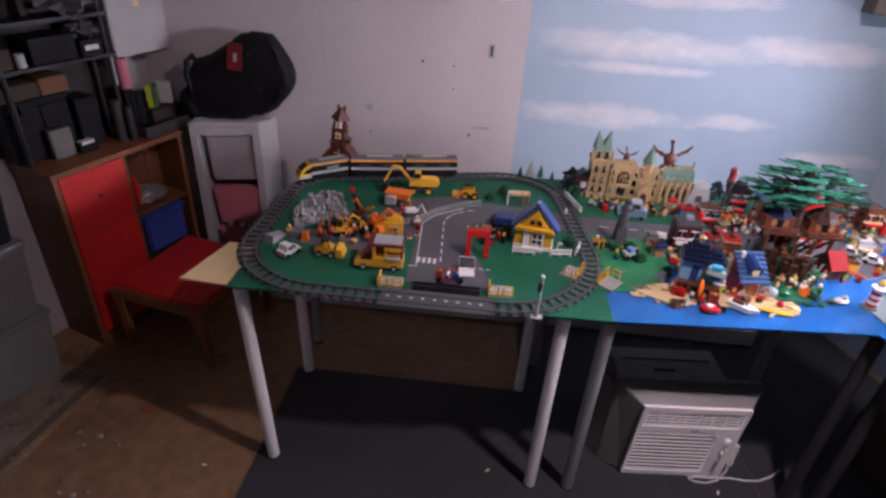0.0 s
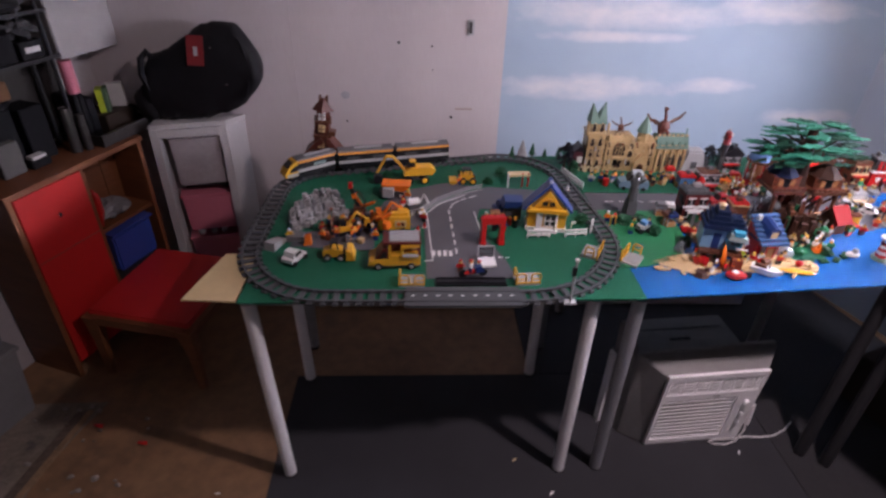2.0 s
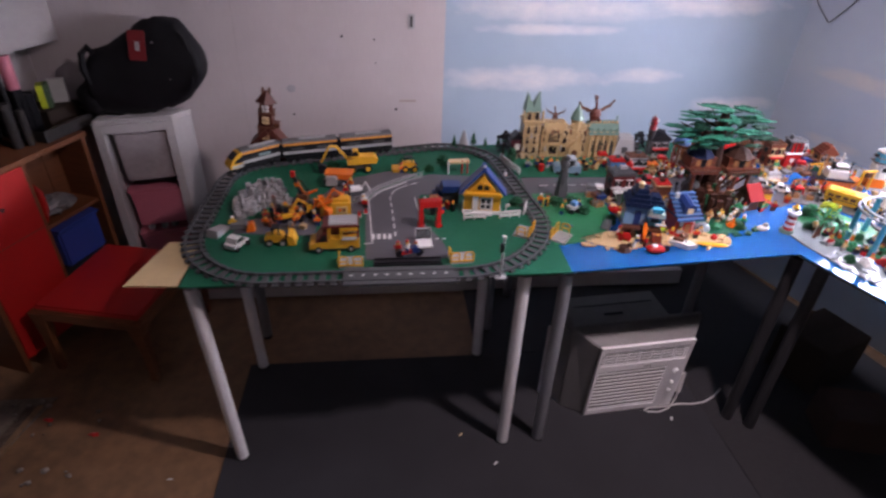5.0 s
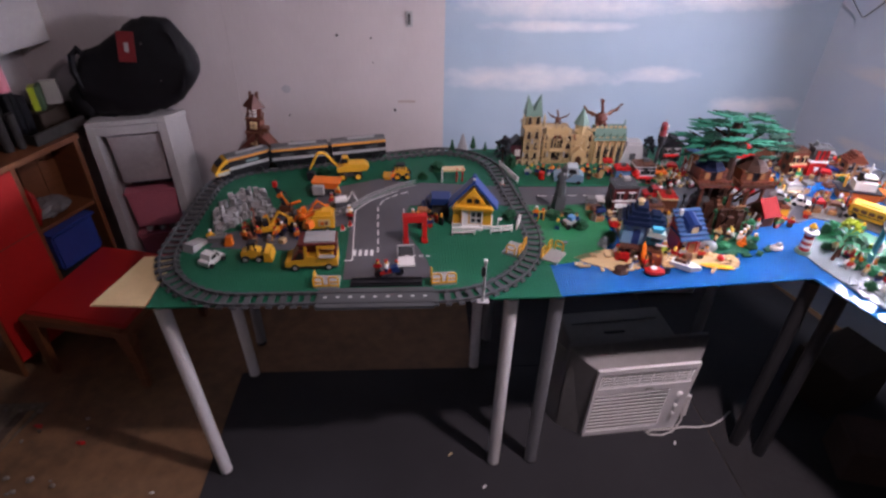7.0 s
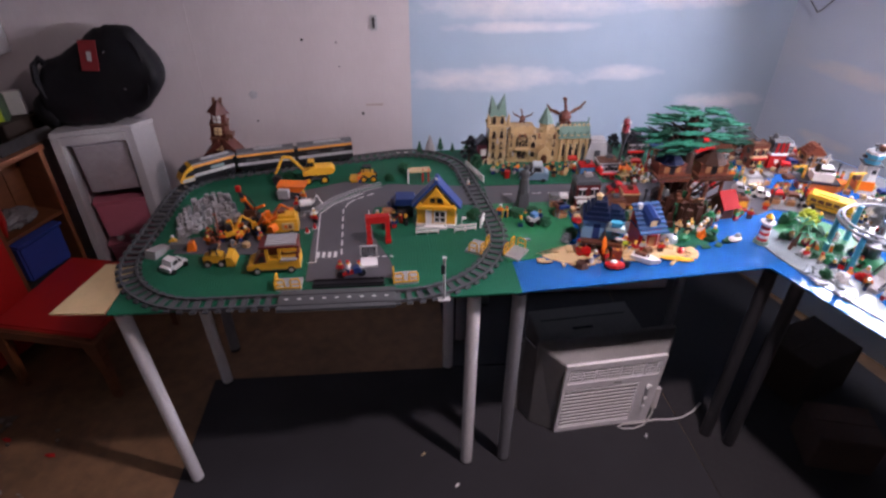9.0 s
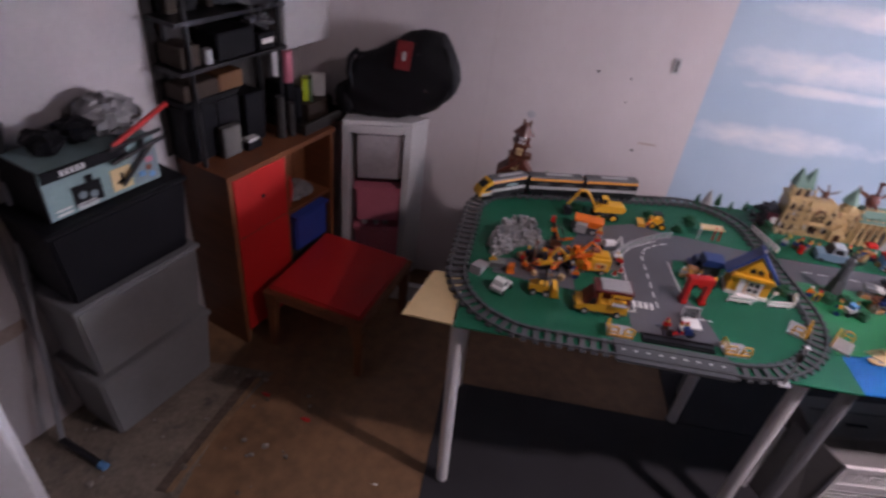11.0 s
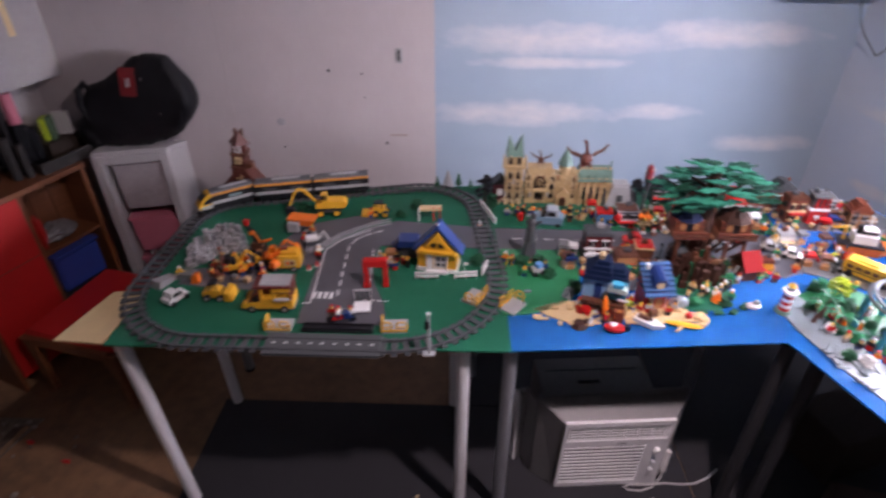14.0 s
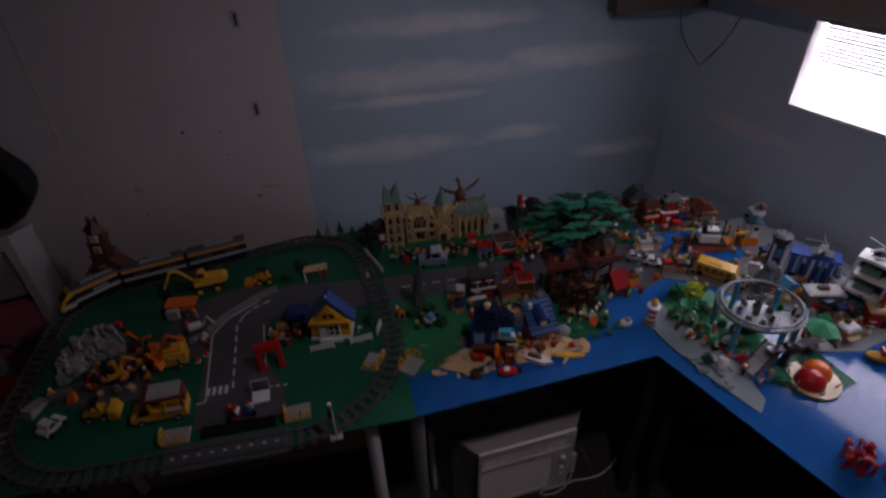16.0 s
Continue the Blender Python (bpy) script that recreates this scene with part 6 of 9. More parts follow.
part("fairing", M().side([(0.008, 0.014), (0.03, 0.016), (0.022, 0.034), (0.006, 0.03)], -0.008, 0.008), DBLUE, t)
part("wheel", M().wheel(-0.026, 0, 0.0115, 0.0115, 0.006), BLACK, t)
part("wheel", M().wheel(0.028, 0, 0.0115, 0.0115, 0.006), BLACK, t)
figure(0.6, 0.086, T + 0.022, 80, WHITE, DBLUE, RED, "toy rider with white torso and red helmet")
figure(0.575, 0.115, T + 0.0012, 0, RED, BROWN, RED, "toy figure with red torso and red cap")
figure(0.625, 0.112, T + 0.0012, 0, WHITE, WHITE, RED, "toy figure in white beside the crossing")
t = thing("trailer", "flat white toy trailer with a clear screen", "toy trailer", 0.65, 0.155, T, 3)
part("bed", M().box(0, -0.01, 0.006, 0.045, 0.04, 0.006), WHITE, t)
part("screen", M().box(0, 0.018, 0.012, 0.044, 0.003, 0.03), CLEAR, t, "clear upright screen")
part("screen_frame", M().box(0, 0.018, 0.042, 0.046, 0.004, 0.003).box(-0.022, 0.018, 0.012, 0.003, 0.004, 0.03).box(0.022, 0.018, 0.012, 0.003, 0.004, 0.03), LGREY, t)
wheels(t, 0.045, 0.034, 0.005)

platform(0.447, 0.068, 0, "grey crossing platform with yellow railings")
platform(0.747, 0.075, 4, "grey crossing platform with yellow railings")
platform(0.955, 0.205, 60, "grey crossing platform with yellow railings")
platform(1.06, 0.168, 52, "grey crossing platform with yellow railings").rotation_euler[2] += math.pi
t = thing("signal_pole", "thin pale grey toy signal pole", "toy signal", 0.842, -0.02, T)
part("foot", M().box(0, 0, 0, 0.03, 0.018, 0.004), LGREY, t)
part("pole", M().rod((0, 0, 0.004), (0, 0, 0.125), 0.0032, 8), LGREY, t)
part("lamp_box", M().box(-0.004, -0.002, 0.085, 0.01, 0.01, 0.024), BLACK, t, "black lamp box")
part("cap", M().box(0, 0, 0.125, 0.009, 0.009, 0.005), WHITE, t)

ROOFBLUE = plastic("roof_blue_plastic", (0.03, 0.07, 0.24))
# yellow house with the blue roof
h = thing("yellow_house", "yellow toy house with a blue gable roof", "toy house", 0.85, 0.358, T, -9)
h.scale = (0.96, 0.66, 0.98)
part("base", M().box(0, 0, 0, 0.126, 0.1, 0.012), WHITE, h, "white footing")
part("wall", M().box(0, 0, 0.012, 0.118, 0.09, 0.06), YELLOW, h)
part("gable", M().gable(0, -0.006, 0.072, 0.096, 0.078, 0.062), YELLOW, h)
roof = M()
for s in (-1, 1):
    roof.side([(s * 0.07, 0.064), (0, 0.143), (0, 0.155), (s * 0.078, 0.066)], -0.038, 0.034) if s < 0 else roof.side([(0, 0.155), (0, 0.143), (s * 0.07, 0.064), (s * 0.078, 0.066)], -0.038, 0.034)
part("roof", roof, ROOFBLUE, h, "blue pitched roof")
part("ridge", M().brick(0, -0.002, 0.151, 0.012, 0.07, 0.004), ROOFBLUE, h)
part("finial", M().cyl(0, -0.03, 0.155, 0.004, 0.008, 8), WHITE, h)
part("porch_roof", M().side([(-0.064, 0.066), (0.064, 0.066), (0.056, 0.076), (-0.056, 0.076)], -0.062, -0.04), YELLOW, h)
part("porch_step", M().box(0, -0.055, 0, 0.07, 0.024, 0.008), WHITE, h)
for x in (-0.03, 0.03):
    part("porch_post", M().rod((x, -0.058, 0.008), (x, -0.058, 0.066), 0.0025, 6), WHITE, h)
for x, z, w in ((-0.011, 0.083, 0.017), (0.011, 0.083, 0.017)):
    wd = part("window", M().box(x, -0.0465, z, w, 0.003, 0.02), BLACK, h, "dark gable window")
    part("frame", M().box(x, -0.048, z, w, 0.002, 0.002).box(x, -0.048, z + 0.018, w, 0.002, 0.002).box(x - w / 2, -0.048, z, 0.002, 0.002, 0.02), YELLOW, wd)
d = part("door", M().box(-0.022, -0.0465, 0.012, 0.02, 0.004, 0.048), WHITE, h, "white front door")
wd = part("window", M().box(0.012, -0.0465, 0.016, 0.034, 0.003, 0.042), BLACK, h)
part("frame", M().box(0.012, -0.0485, 0.016, 0.036, 0.002, 0.004).box(0.012, -0.0485, 0.055, 0.036, 0.002, 0.004).box(0.012, -0.0485, 0.016, 0.004, 0.002, 0.042).box(0.012, -0.0485, 0.034, 0.036, 0.002, 0.004).box(-0.005, -0.0485, 0.016, 0.004, 0.002, 0.042).box(0.029, -0.0485, 0.016, 0.004, 0.002, 0.042), WHITE, wd)
part("arch", M().tube([(0.026 * math.cos(a), -0.047, 0.08 + 0.03 * math.sin(a)) for a in [i * math.pi / 8 for i in range(9)]], 0.003), YELLOW, h, "arched yellow moulding over the window")
car(0.735, 0.44, 8, 0.07, 0.036, 0.04, DBLUE, "dark blue toy car behind the house")
lone("blue_awning", M().side([(-0.035, 0), (0.035, 0), (0.03, 0.02), (-0.028, 0.022)], -0.025, 0.025), DBLUE, "dark blue toy awning beside the house", "toy awning", 0.755, 0.41, T + 0.045)
lone("awning_post", M().box(0, 0, 0, 0.05, 0.03, 0.045), DGREY, "dark grey block carrying the awning", "toy block", 0.755, 0.41, T)
crowd([(0.69, 0.325), (0.705, 0.345), (0.72, 0.33), (0.685, 0.36), (0.74, 0.36), (0.755, 0.345), (0.67, 0.375), (0.72, 0.375)], "by the house")
lone("street_stall", M().brick(0, 0, 0, 0.03, 0.024, 0.03), NOUGAT, "brown toy stall beside the road", "toy stall", 0.7, 0.39, T + 0.0012)
lone("porch_flag", M().rod((0, 0, 0), (0, 0, 0.03), 0.0015, 5).box(0.006, 0, 0.02, 0.012, 0.002, 0.008), WHITE, "tiny white toy flag by the house", "toy flag", 0.925, 0.335, T)
fence(0.817, 0.287, 2, 0.066, 0.026, WHITE, "white toy garden fence", 3)
fence(0.93, 0.295, 8, 0.064, 0.026, WHITE, "white toy garden fence", 3)
fence(0.985, 0.33, 70, 0.04, 0.03, WHITE, "white lattice toy fence", 5)
bush(0.965, 0.37, 0.02, 0.03, DLEAF, "dark green toy bush by the house", 5)
t = thing("toy_shelter", "small toy shelter with white poles", "toy shelter", 0.8, 0.62, T, 5)
for x in (-0.03, 0.02, 0.04):
    part("pole", M().rod((x, 0, 0), (x, 0, 0.05), 0.003, 6), WHITE if x < 0 else RED, t)
part("roof", M().box(0.01, 0.012, 0.04, 0.075, 0.03, 0.006), TAN, t)
traffic = thing("traffic_cone", "tiny orange and white traffic cone", "traffic cone", 0.975, 0.6, T, group="traffic cones")
part("cone", M().cyl(0, 0, 0.002, 0.006, 0.02, 8, 0.001), WHITE, traffic)
part("foot", M().box(0, 0, 0, 0.014, 0.014, 0.002), ORANGE, traffic)
fence(1.005, 0.665, -70, 0.13, 0.026, WHITE, "white picket toy fence along the railway", 9)
for i, (x, y, h_) in enumerate(((0.82, 0.87, 0.045), (0.9, 0.885, 0.05), (0.945, 0.87, 0.035), (1.0, 0.88, 0.04))):
    pine(x, y, h_, "small dark green cone tree by the wall")
lone("grey_spire", M().cyl(0, 0, 0, 0.022, 0.065, 8, 0.002), LGREY, "pale grey cone spire near the wall", "toy spire", 0.86, 0.88, T)

# ---- the town on the blue table ----
CASTLE_Y = 0.775
CTAN = plastic("castle_tan_plastic", (0.5, 0.355, 0.18))
CSAND = plastic("castle_sand_plastic", (0.58, 0.45, 0.27))
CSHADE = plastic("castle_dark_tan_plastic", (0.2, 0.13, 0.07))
CGLASS = plastic("castle_window_plastic", (0.035, 0.022, 0.02))
k = thing("castle", "tan toy castle school with sand green roofs", "toy castle", 1.245, CASTLE_Y, T + 0.0024)


def arch_window(x, y, z, w, h, parent, m=None):
    o = part("window", M().box(x, y, z, w, 0.003, h).rod((x, y - 0.0015, z + h), (x, y + 0.0015, z + h), w / 2, 10), m or CGLASS, parent, "dark arched window")
    part("hood", M().tube([(x - w * 0.62, y - 0.002, z + h * 0.6), (x - w * 0.5, y - 0.002, z + h + w * 0.4), (x, y - 0.002, z + h + w * 0.68), (x + w * 0.5, y - 0.002, z + h + w * 0.4), (x + w * 0.62, y - 0.002, z + h * 0.6)], 0.0016), CSAND, o)
    part("sill", M().box(x, y - 0.002, z - 0.003, w * 1.3, 0.006, 0.003), CTAN, o)
    return o


tw = part("tower", M().box(-0.152, 0, 0, 0.062, 0.062, 0.14).box(-0.152, 0, 0.14, 0.07, 0.07, 0.008).box(-0.152, 0, 0.148, 0.05, 0.05, 0.03), CTAN, k, "square tan tower")
for z in (0.02, 0.06, 0.1, 0.152):
    for x in (-0.166, -0.138):
        arch_window(x, -0.0325 if z < 0.15 else -0.0265, z, 0.012, 0.022, tw)
for x, tip, h_ in ((-0.166, -0.175, 0.07), (-0.138, -0.13, 0.074)):
    part("spire", M().add([(x - 0.016, -0.026, 0.178), (x + 0.016, -0.026, 0.178), (x + 0.016, 0.026, 0.178), (x - 0.016, 0.026, 0.178), (x - 0.013, -0.02, 0.2), (x + 0.013, -0.02, 0.2), (x + 0.013, 0.02, 0.2), (x - 0.013, 0.02, 0.2), (tip, 0, 0.178 + h_)],
                          [(3, 2, 1, 0), (0, 1, 5, 4), (1, 2, 6, 5), (2, 3, 7, 6), (3, 0, 4, 7), (4, 5, 8), (5, 6, 8), (6, 7, 8), (7, 4, 8)]), SANDGREEN, k, "sand green pointed spire")
for x in (-0.188, -0.116):
    part("pinnacle", M().cyl(x, -0.028, 0.14, 0.005, 0.03, 6).cyl(x, -0.028, 0.17, 0.006, 0.02, 6, 0.001), CTAN, k)
for x, z in ((-0.1, 0.02), (-0.1, 0.06), (-0.1, 0.09)):
    arch_window(x, -0.0195, z, 0.009, 0.018, k)
part("string_course", M().box(-0.02, -0.0195, 0.05, 0.176, 0.003, 0.004), CTAN, k)
part("string_course", M().box(-0.02, -0.0195, 0.104, 0.176, 0.003, 0.004), CTAN, k)
part("balcony", M().brick(-0.06, -0.026, 0.05, 0.044, 0.014, 0.006), CTAN, k)
part("gate", M().box(-0.152, -0.0325, 0, 0.026, 0.003, 0.014).rod((-0.152, -0.034, 0.014), (-0.152, -0.031, 0.014), 0.013, 12), BLACK, k, "dark arched gate")
f = part("facade", M().box(-0.02, 0.006, 0, 0.18, 0.05, 0.11).brick(-0.06, 0.006, 0.11, 0.085, 0.05, 0.024).box(0.04, 0.006, 0.11, 0.05, 0.05, 0.012), CTAN, k, "tan front wall")
for i in range(9):
    part("merlon", M().box(-0.1 + i * 0.021, -0.016, 0.134 if i < 4 else 0.122, 0.01, 0.008, 0.009), CTAN, k)
big = arch_window(-0.06, -0.0195, 0.06, 0.044, 0.026, f)
for x in (-0.071, -0.06, -0.049):
    part("mullion", M().box(x, -0.0215, 0.06, 0.0025, 0.002, 0.04), CTAN, big)
part("surround", M().tube([(-0.086, -0.02, 0.06), (-0.086, -0.02, 0.088), (-0.076, -0.02, 0.104), (-0.06, -0.02, 0.111), (-0.044, -0.02, 0.104), (-0.034, -0.02, 0.088), (-0.034, -0.02, 0.06)], 0.0028), CTAN, big)
arch_window(-0.06, -0.0195, 0.012, 0.03, 0.026, f)
for x in (-0.018, 0.055):
    for z in (0.02, 0.055, 0.085):
        arch_window(x, -0.0195, z, 0.016, 0.014, f)
part("porch", M().box(0.022, -0.024, 0, 0.046, 0.024, 0.042).gable(0.022, -0.024, 0.042, 0.046, 0.024, 0.026), CTAN, k)
part("porch_door", M().box(0.022, -0.037, 0, 0.022, 0.003, 0.024).rod((0.022, -0.0385, 0.024), (0.022, -0.0355, 0.024), 0.011, 12), BROWN, k, "arched brown door")
part("turret", M().cyl(0.026, 0.0, 0.11, 0.022, 0.035, 8), CTAN, k)
part("turret_spire", M().cyl(0.026, 0.0, 0.145, 0.028, 0.06, 8, 0.001), SANDGREEN, k, "sand green turret spire")
part("hall", M().box(0.13, 0.006, 0, 0.116, 0.055, 0.09), CTAN, k, "tan great hall")
part("hall_roof", M().add([(0.07, -0.028, 0.09), (0.19, -0.028, 0.09), (0.19, 0.04, 0.09), (0.07, 0.04, 0.09), (0.074, -0.014, 0.132), (0.186, -0.014, 0.132), (0.186, 0.026, 0.132), (0.074, 0.026, 0.132)],
                          [(3, 2, 1, 0), (0, 1, 5, 4), (1, 2, 6, 5), (2, 3, 7, 6), (3, 0, 4, 7), (4, 5, 6, 7)]), SANDGREEN, k, "sand green hall roof")
for i in range(5):
    part("buttress", M().box(0.083 + i * 0.024, -0.027, 0, 0.009, 0.012, 0.085, 0, 0.8), CTAN, k)
    if i < 4:
        arch_window(0.095 + i * 0.024, -0.0225, 0.02, 0.009, 0.045, k, BLACK)
    part("dormer", M().gable(0.083 + i * 0.024, -0.02, 0.1, 0.012, 0.014, 0.014), SANDGREEN, k)
for i in range(7):
    part("crest", M().box(0.08 + i * 0.0165, -0.012, 0.132, 0.009, 0.006, 0.007), CTAN, k)
part("roof_band", M().box(0.13, -0.0245, 0.1, 0.118, 0.004, 0.003), CTAN, k)
part("finial", M().rod((0.184, 0.006, 0.135), (0.184, 0.006, 0.155), 0.003, 6), SANDGREEN, k)


for x in (-0.178, -0.152, -0.126, -0.105, -0.085, -0.035, -0.005, 0.05, 0.067):
    part("pilaster", M().box(x, -0.0335 if x < -0.11 else -0.021, 0, 0.006, 0.006, 0.128 if x < -0.11 else 0.104), CTAN, k)
for x in (-0.07, -0.05, 0.0, 0.062):
    part("banner", M().box(x, -0.0215, 0.092, 0.006, 0.002, 0.02), RUST, k, "dark red wall trim")


GR = random.Random(77)
for i in range(90):
    x = GR.uniform(-0.18, 0.07)
    tall = 0.135 if x < -0.122 else 0.105
    part("stone", M().box(x, -0.0325 if x < -0.122 else -0.0205, GR.uniform(0.004, tall), GR.choice((0.004, 0.006, 0.009)), 0.005, GR.choice((0.003, 0.005, 0.009))), GR.choice((CSAND, CSHADE, CTAN, CSHADE)), k)
for x, z in ((-0.18, 0.035), (-0.124, 0.035), (-0.09, 0.03), (-0.03, 0.03), (-0.018, 0.112), (0.052, 0.07), (-0.152, 0.084)):
    part("statue", M().box(x, -0.036 if x < -0.12 else -0.025, z, 0.007, 0.007, 0.014, 0, 0.6).ball(x, -0.036 if x < -0.12 else -0.025, z + 0.016, 0.003, 0.003, 0.003, 6, 4), GR.choice((CSAND, LGREY)), k, "pale statue on a ledge")
for x in (-0.19, -0.166, -0.138):
    part("ground_arch", M().tube([(x - 0.01, -0.037, 0.002), (x - 0.009, -0.037, 0.016), (x, -0.037, 0.025), (x + 0.009, -0.037, 0.016), (x + 0.01, -0.037, 0.002)], 0.0025), CSAND, k, "pale ground floor arch")

DRAGON = plastic("dark_dragon_plastic", (0.13, 0.036, 0.024), 0.45, 0.3)


def creature(x, y, z, s, rz, label, m=None):
    """A winged toy creature as one mesh."""
    q = M()
    q.to(0).ball(0, 0, 0.026, 0.022, 0.018, 0.024, 10, 6, 0.15, 2)
    for p_, r_ in (((0, 0, 0.04), (-0.003, -0.006, 0.062)), ((-0.003, -0.006, 0.062), (-0.008, -0.004, 0.088)), ((-0.008, -0.004, 0.088), (-0.014, -0.012, 0.1))):
        q.rod(p_, r_, 0.006, 6, 0.005)
    q.box(-0.016, -0.016, 0.096, 0.009, 0.016, 0.008).rod((0.0, 0.01, 0.02), (0.03, 0.03, 0.004), 0.006, 6, 0.002)
    for sg in (-1, 1):
        q.to(1).tube([(sg * 0.014, 0, 0.038), (sg * 0.036, 0.003, 0.052), (sg * 0.056, 0.004, 0.058), (sg * 0.074, 0.0, 0.078)], 0.0035)
        q.add([(sg * 0.016, 0, 0.038), (sg * 0.036, 0.003, 0.053), (sg * 0.056, 0.004, 0.059), (sg * 0.074, 0, 0.078), (sg * 0.06, 0.002, 0.05), (sg * 0.046, 0.004, 0.046), (sg * 0.034, 0.003, 0.036)], [tuple(range(7)), tuple(reversed(range(7)))])
        q.to(0).rod((sg * 0.012, -0.005, 0.014), (sg * 0.018, -0.014, 0.0), 0.006, 6)
    o = part("toy_dragon", q, [m or DRAGON, BROWN])
    o.matrix_basis = pose(x, y, z, 0, 0, rz) @ Matrix.Diagonal((s, s, s, 1))
    return tagged(o, label, "toy dragon", "toy dragons")


creature(1.34, CASTLE_Y + 0.008, T + 0.1345, 1.0, 10, "reddish brown toy dragon perched on the castle")
creature(1.185, CASTLE_Y + 0.006, T + 0.145, 0.5, -10, "small dark toy dragon on the castle wall", BROWN)
t = thing("dark_shop", "dark plum toy shop beside the castle", "toy shop", 1.035, 0.78, T + 0.0024)
part("wall", M().brick(0.012, 0, 0, 0.05, 0.05, 0.07), mat("plum_plastic", (0.09, 0.02, 0.03), 0.3), t)
part("roof", M().gable(0.012, 0, 0.0705, 0.054, 0.05, 0.025), BLACK, t)
part("window", M().box(0.012, -0.026, 0.03, 0.02, 0.003, 0.024), WHITE, t)
bush(0.995, 0.76, 0.03, 0.085, BLACK, "tall black toy tree by the castle", 21, 0.02)
bush(1.02, 0.72, 0.02, 0.05, DLEAF, "dark toy bush by the castle", 22)
crowd([(1.07, 0.665), (1.088, 0.68), (1.105, 0.66), (1.127, 0.675), (1.145, 0.66), (1.16, 0.68), (1.18, 0.665), (1.24, 0.67), (1.262, 0.66), (1.285, 0.675), (1.305, 0.655), (1.33, 0.67), (1.36, 0.66), (1.235, 0.64), (1.28, 0.63)], "before the castle")
lone("red_barrel", M().cyl(0, 0, 0, 0.011, 0.024, 10).cyl(0, 0, 0.024, 0.009, 0.002, 10), RED, "red toy barrel before the castle", "toy barrel", 1.115, 0.635, T + 0.0024)
car(1.205, 0.62, 172, 0.098, 0.046, 0.06, plastic("powder_blue_plastic", (0.17, 0.3, 0.4)), "light blue old toy car before the castle", plastic("pale_blue_roof_plastic", (0.4, 0.47, 0.52)))
t = thing("grey_ruin", "light grey toy building with a slanted front", "toy building", 1.465, 0.765, T + 0.0024)
part("wall", M().side([(-0.045, 0), (0.045, 0), (0.03, 0.075), (-0.028, 0.078)], -0.025, 0.025), LGREY, t)
part("window", M().box(0.0, -0.0265, 0.02, 0.02, 0.004, 0.025), DGREY, t)
part("side_wall", M().side([(0.03, 0.0), (0.062, 0.0), (0.056, 0.05), (0.035, 0.072)], -0.02, 0.03), DGREY, t)
part("side_wall", M().side([(-0.06, 0.0), (-0.03, 0.0), (-0.034, 0.07), (-0.05, 0.055)], -0.02, 0.03), DGREY, t)
part("parapet", M().brick(0, 0, 0.076, 0.056, 0.04, 0.008), LGREY, t)
bush(1.525, 0.76, 0.026, 0.07, BLACK, "round dark toy tree behind the town", 23, 0.03)

# statue column on the green
t = lone("statue_column", M().box(0, 0, 0, 0.034, 0.034, 0.014).box(0, 0, 0.014, 0.024, 0.024, 0.05, 8, 0.8).cyl(0, 0, 0.064, 0.012, 0.05, 8, 0.009).ball(0, 0, 0.125, 0.012, 0.01, 0.018, 8, 6, 0.15, 1).ball(0.002, -0.002, 0.15, 0.007, 0.007, 0.009, 8, 6, 0.1, 2).rod((0.01, 0, 0.12), (0.016, -0.012, 0.14), 0.003, 6),
         DGREY, "dark grey toy statue on a tall column", "toy statue", 1.122, 0.405, T + 0.0024)
t.scale = (1.45, 1.3, 1.0)
bush(1.1, 0.375, 0.02, 0.03, DLEAF, "dark green toy bush by the statue", 26)
bush(1.15, 0.38, 0.018, 0.026, DLEAF, "dark green toy bush by the statue", 27)
bush(1.175, 0.315, 0.02, 0.022, DLEAF, "low dark toy bush on the green", 24)
t = thing("toy_cart", "blue and grey toy cart on the green", "toy cart", 1.14, 0.325, T + 0.0024, 20)
part("bed", M().brick(0, 0, 0.01, 0.035, 0.024, 0.012), LGREY, t)
part("load", M().box(0.004, 0, 0.024, 0.02, 0.018, 0.012, 20), MBLUE, t)
wheels(t, 0.035, 0.026, 0.008)
crowd([(1.05, 0.385), (1.068, 0.37), (1.12, 0.345), (1.165, 0.345), (1.1, 0.31)], "on the green")
lone("toy_railing", M().rod((-0.008, 0, 0), (-0.008, 0, 0.03), 0.002, 6).rod((0.008, 0, 0), (0.008, 0, 0.03), 0.002, 6).rod((-0.008, 0, 0.03), (0.008, 0, 0.03), 0.002, 6), YELLOW, "small yellow toy railing on the green", "toy railing", 1.06, 0.36, T + 0.0024)
lone("pale_tile", M().box(0, 0, 0, 0.02, 0.012, 0.004), SHORE, "pale tile on the green by the sea", "tile", 1.105, 0.235, T + 0.0024)


SHOPS = random.Random(17)


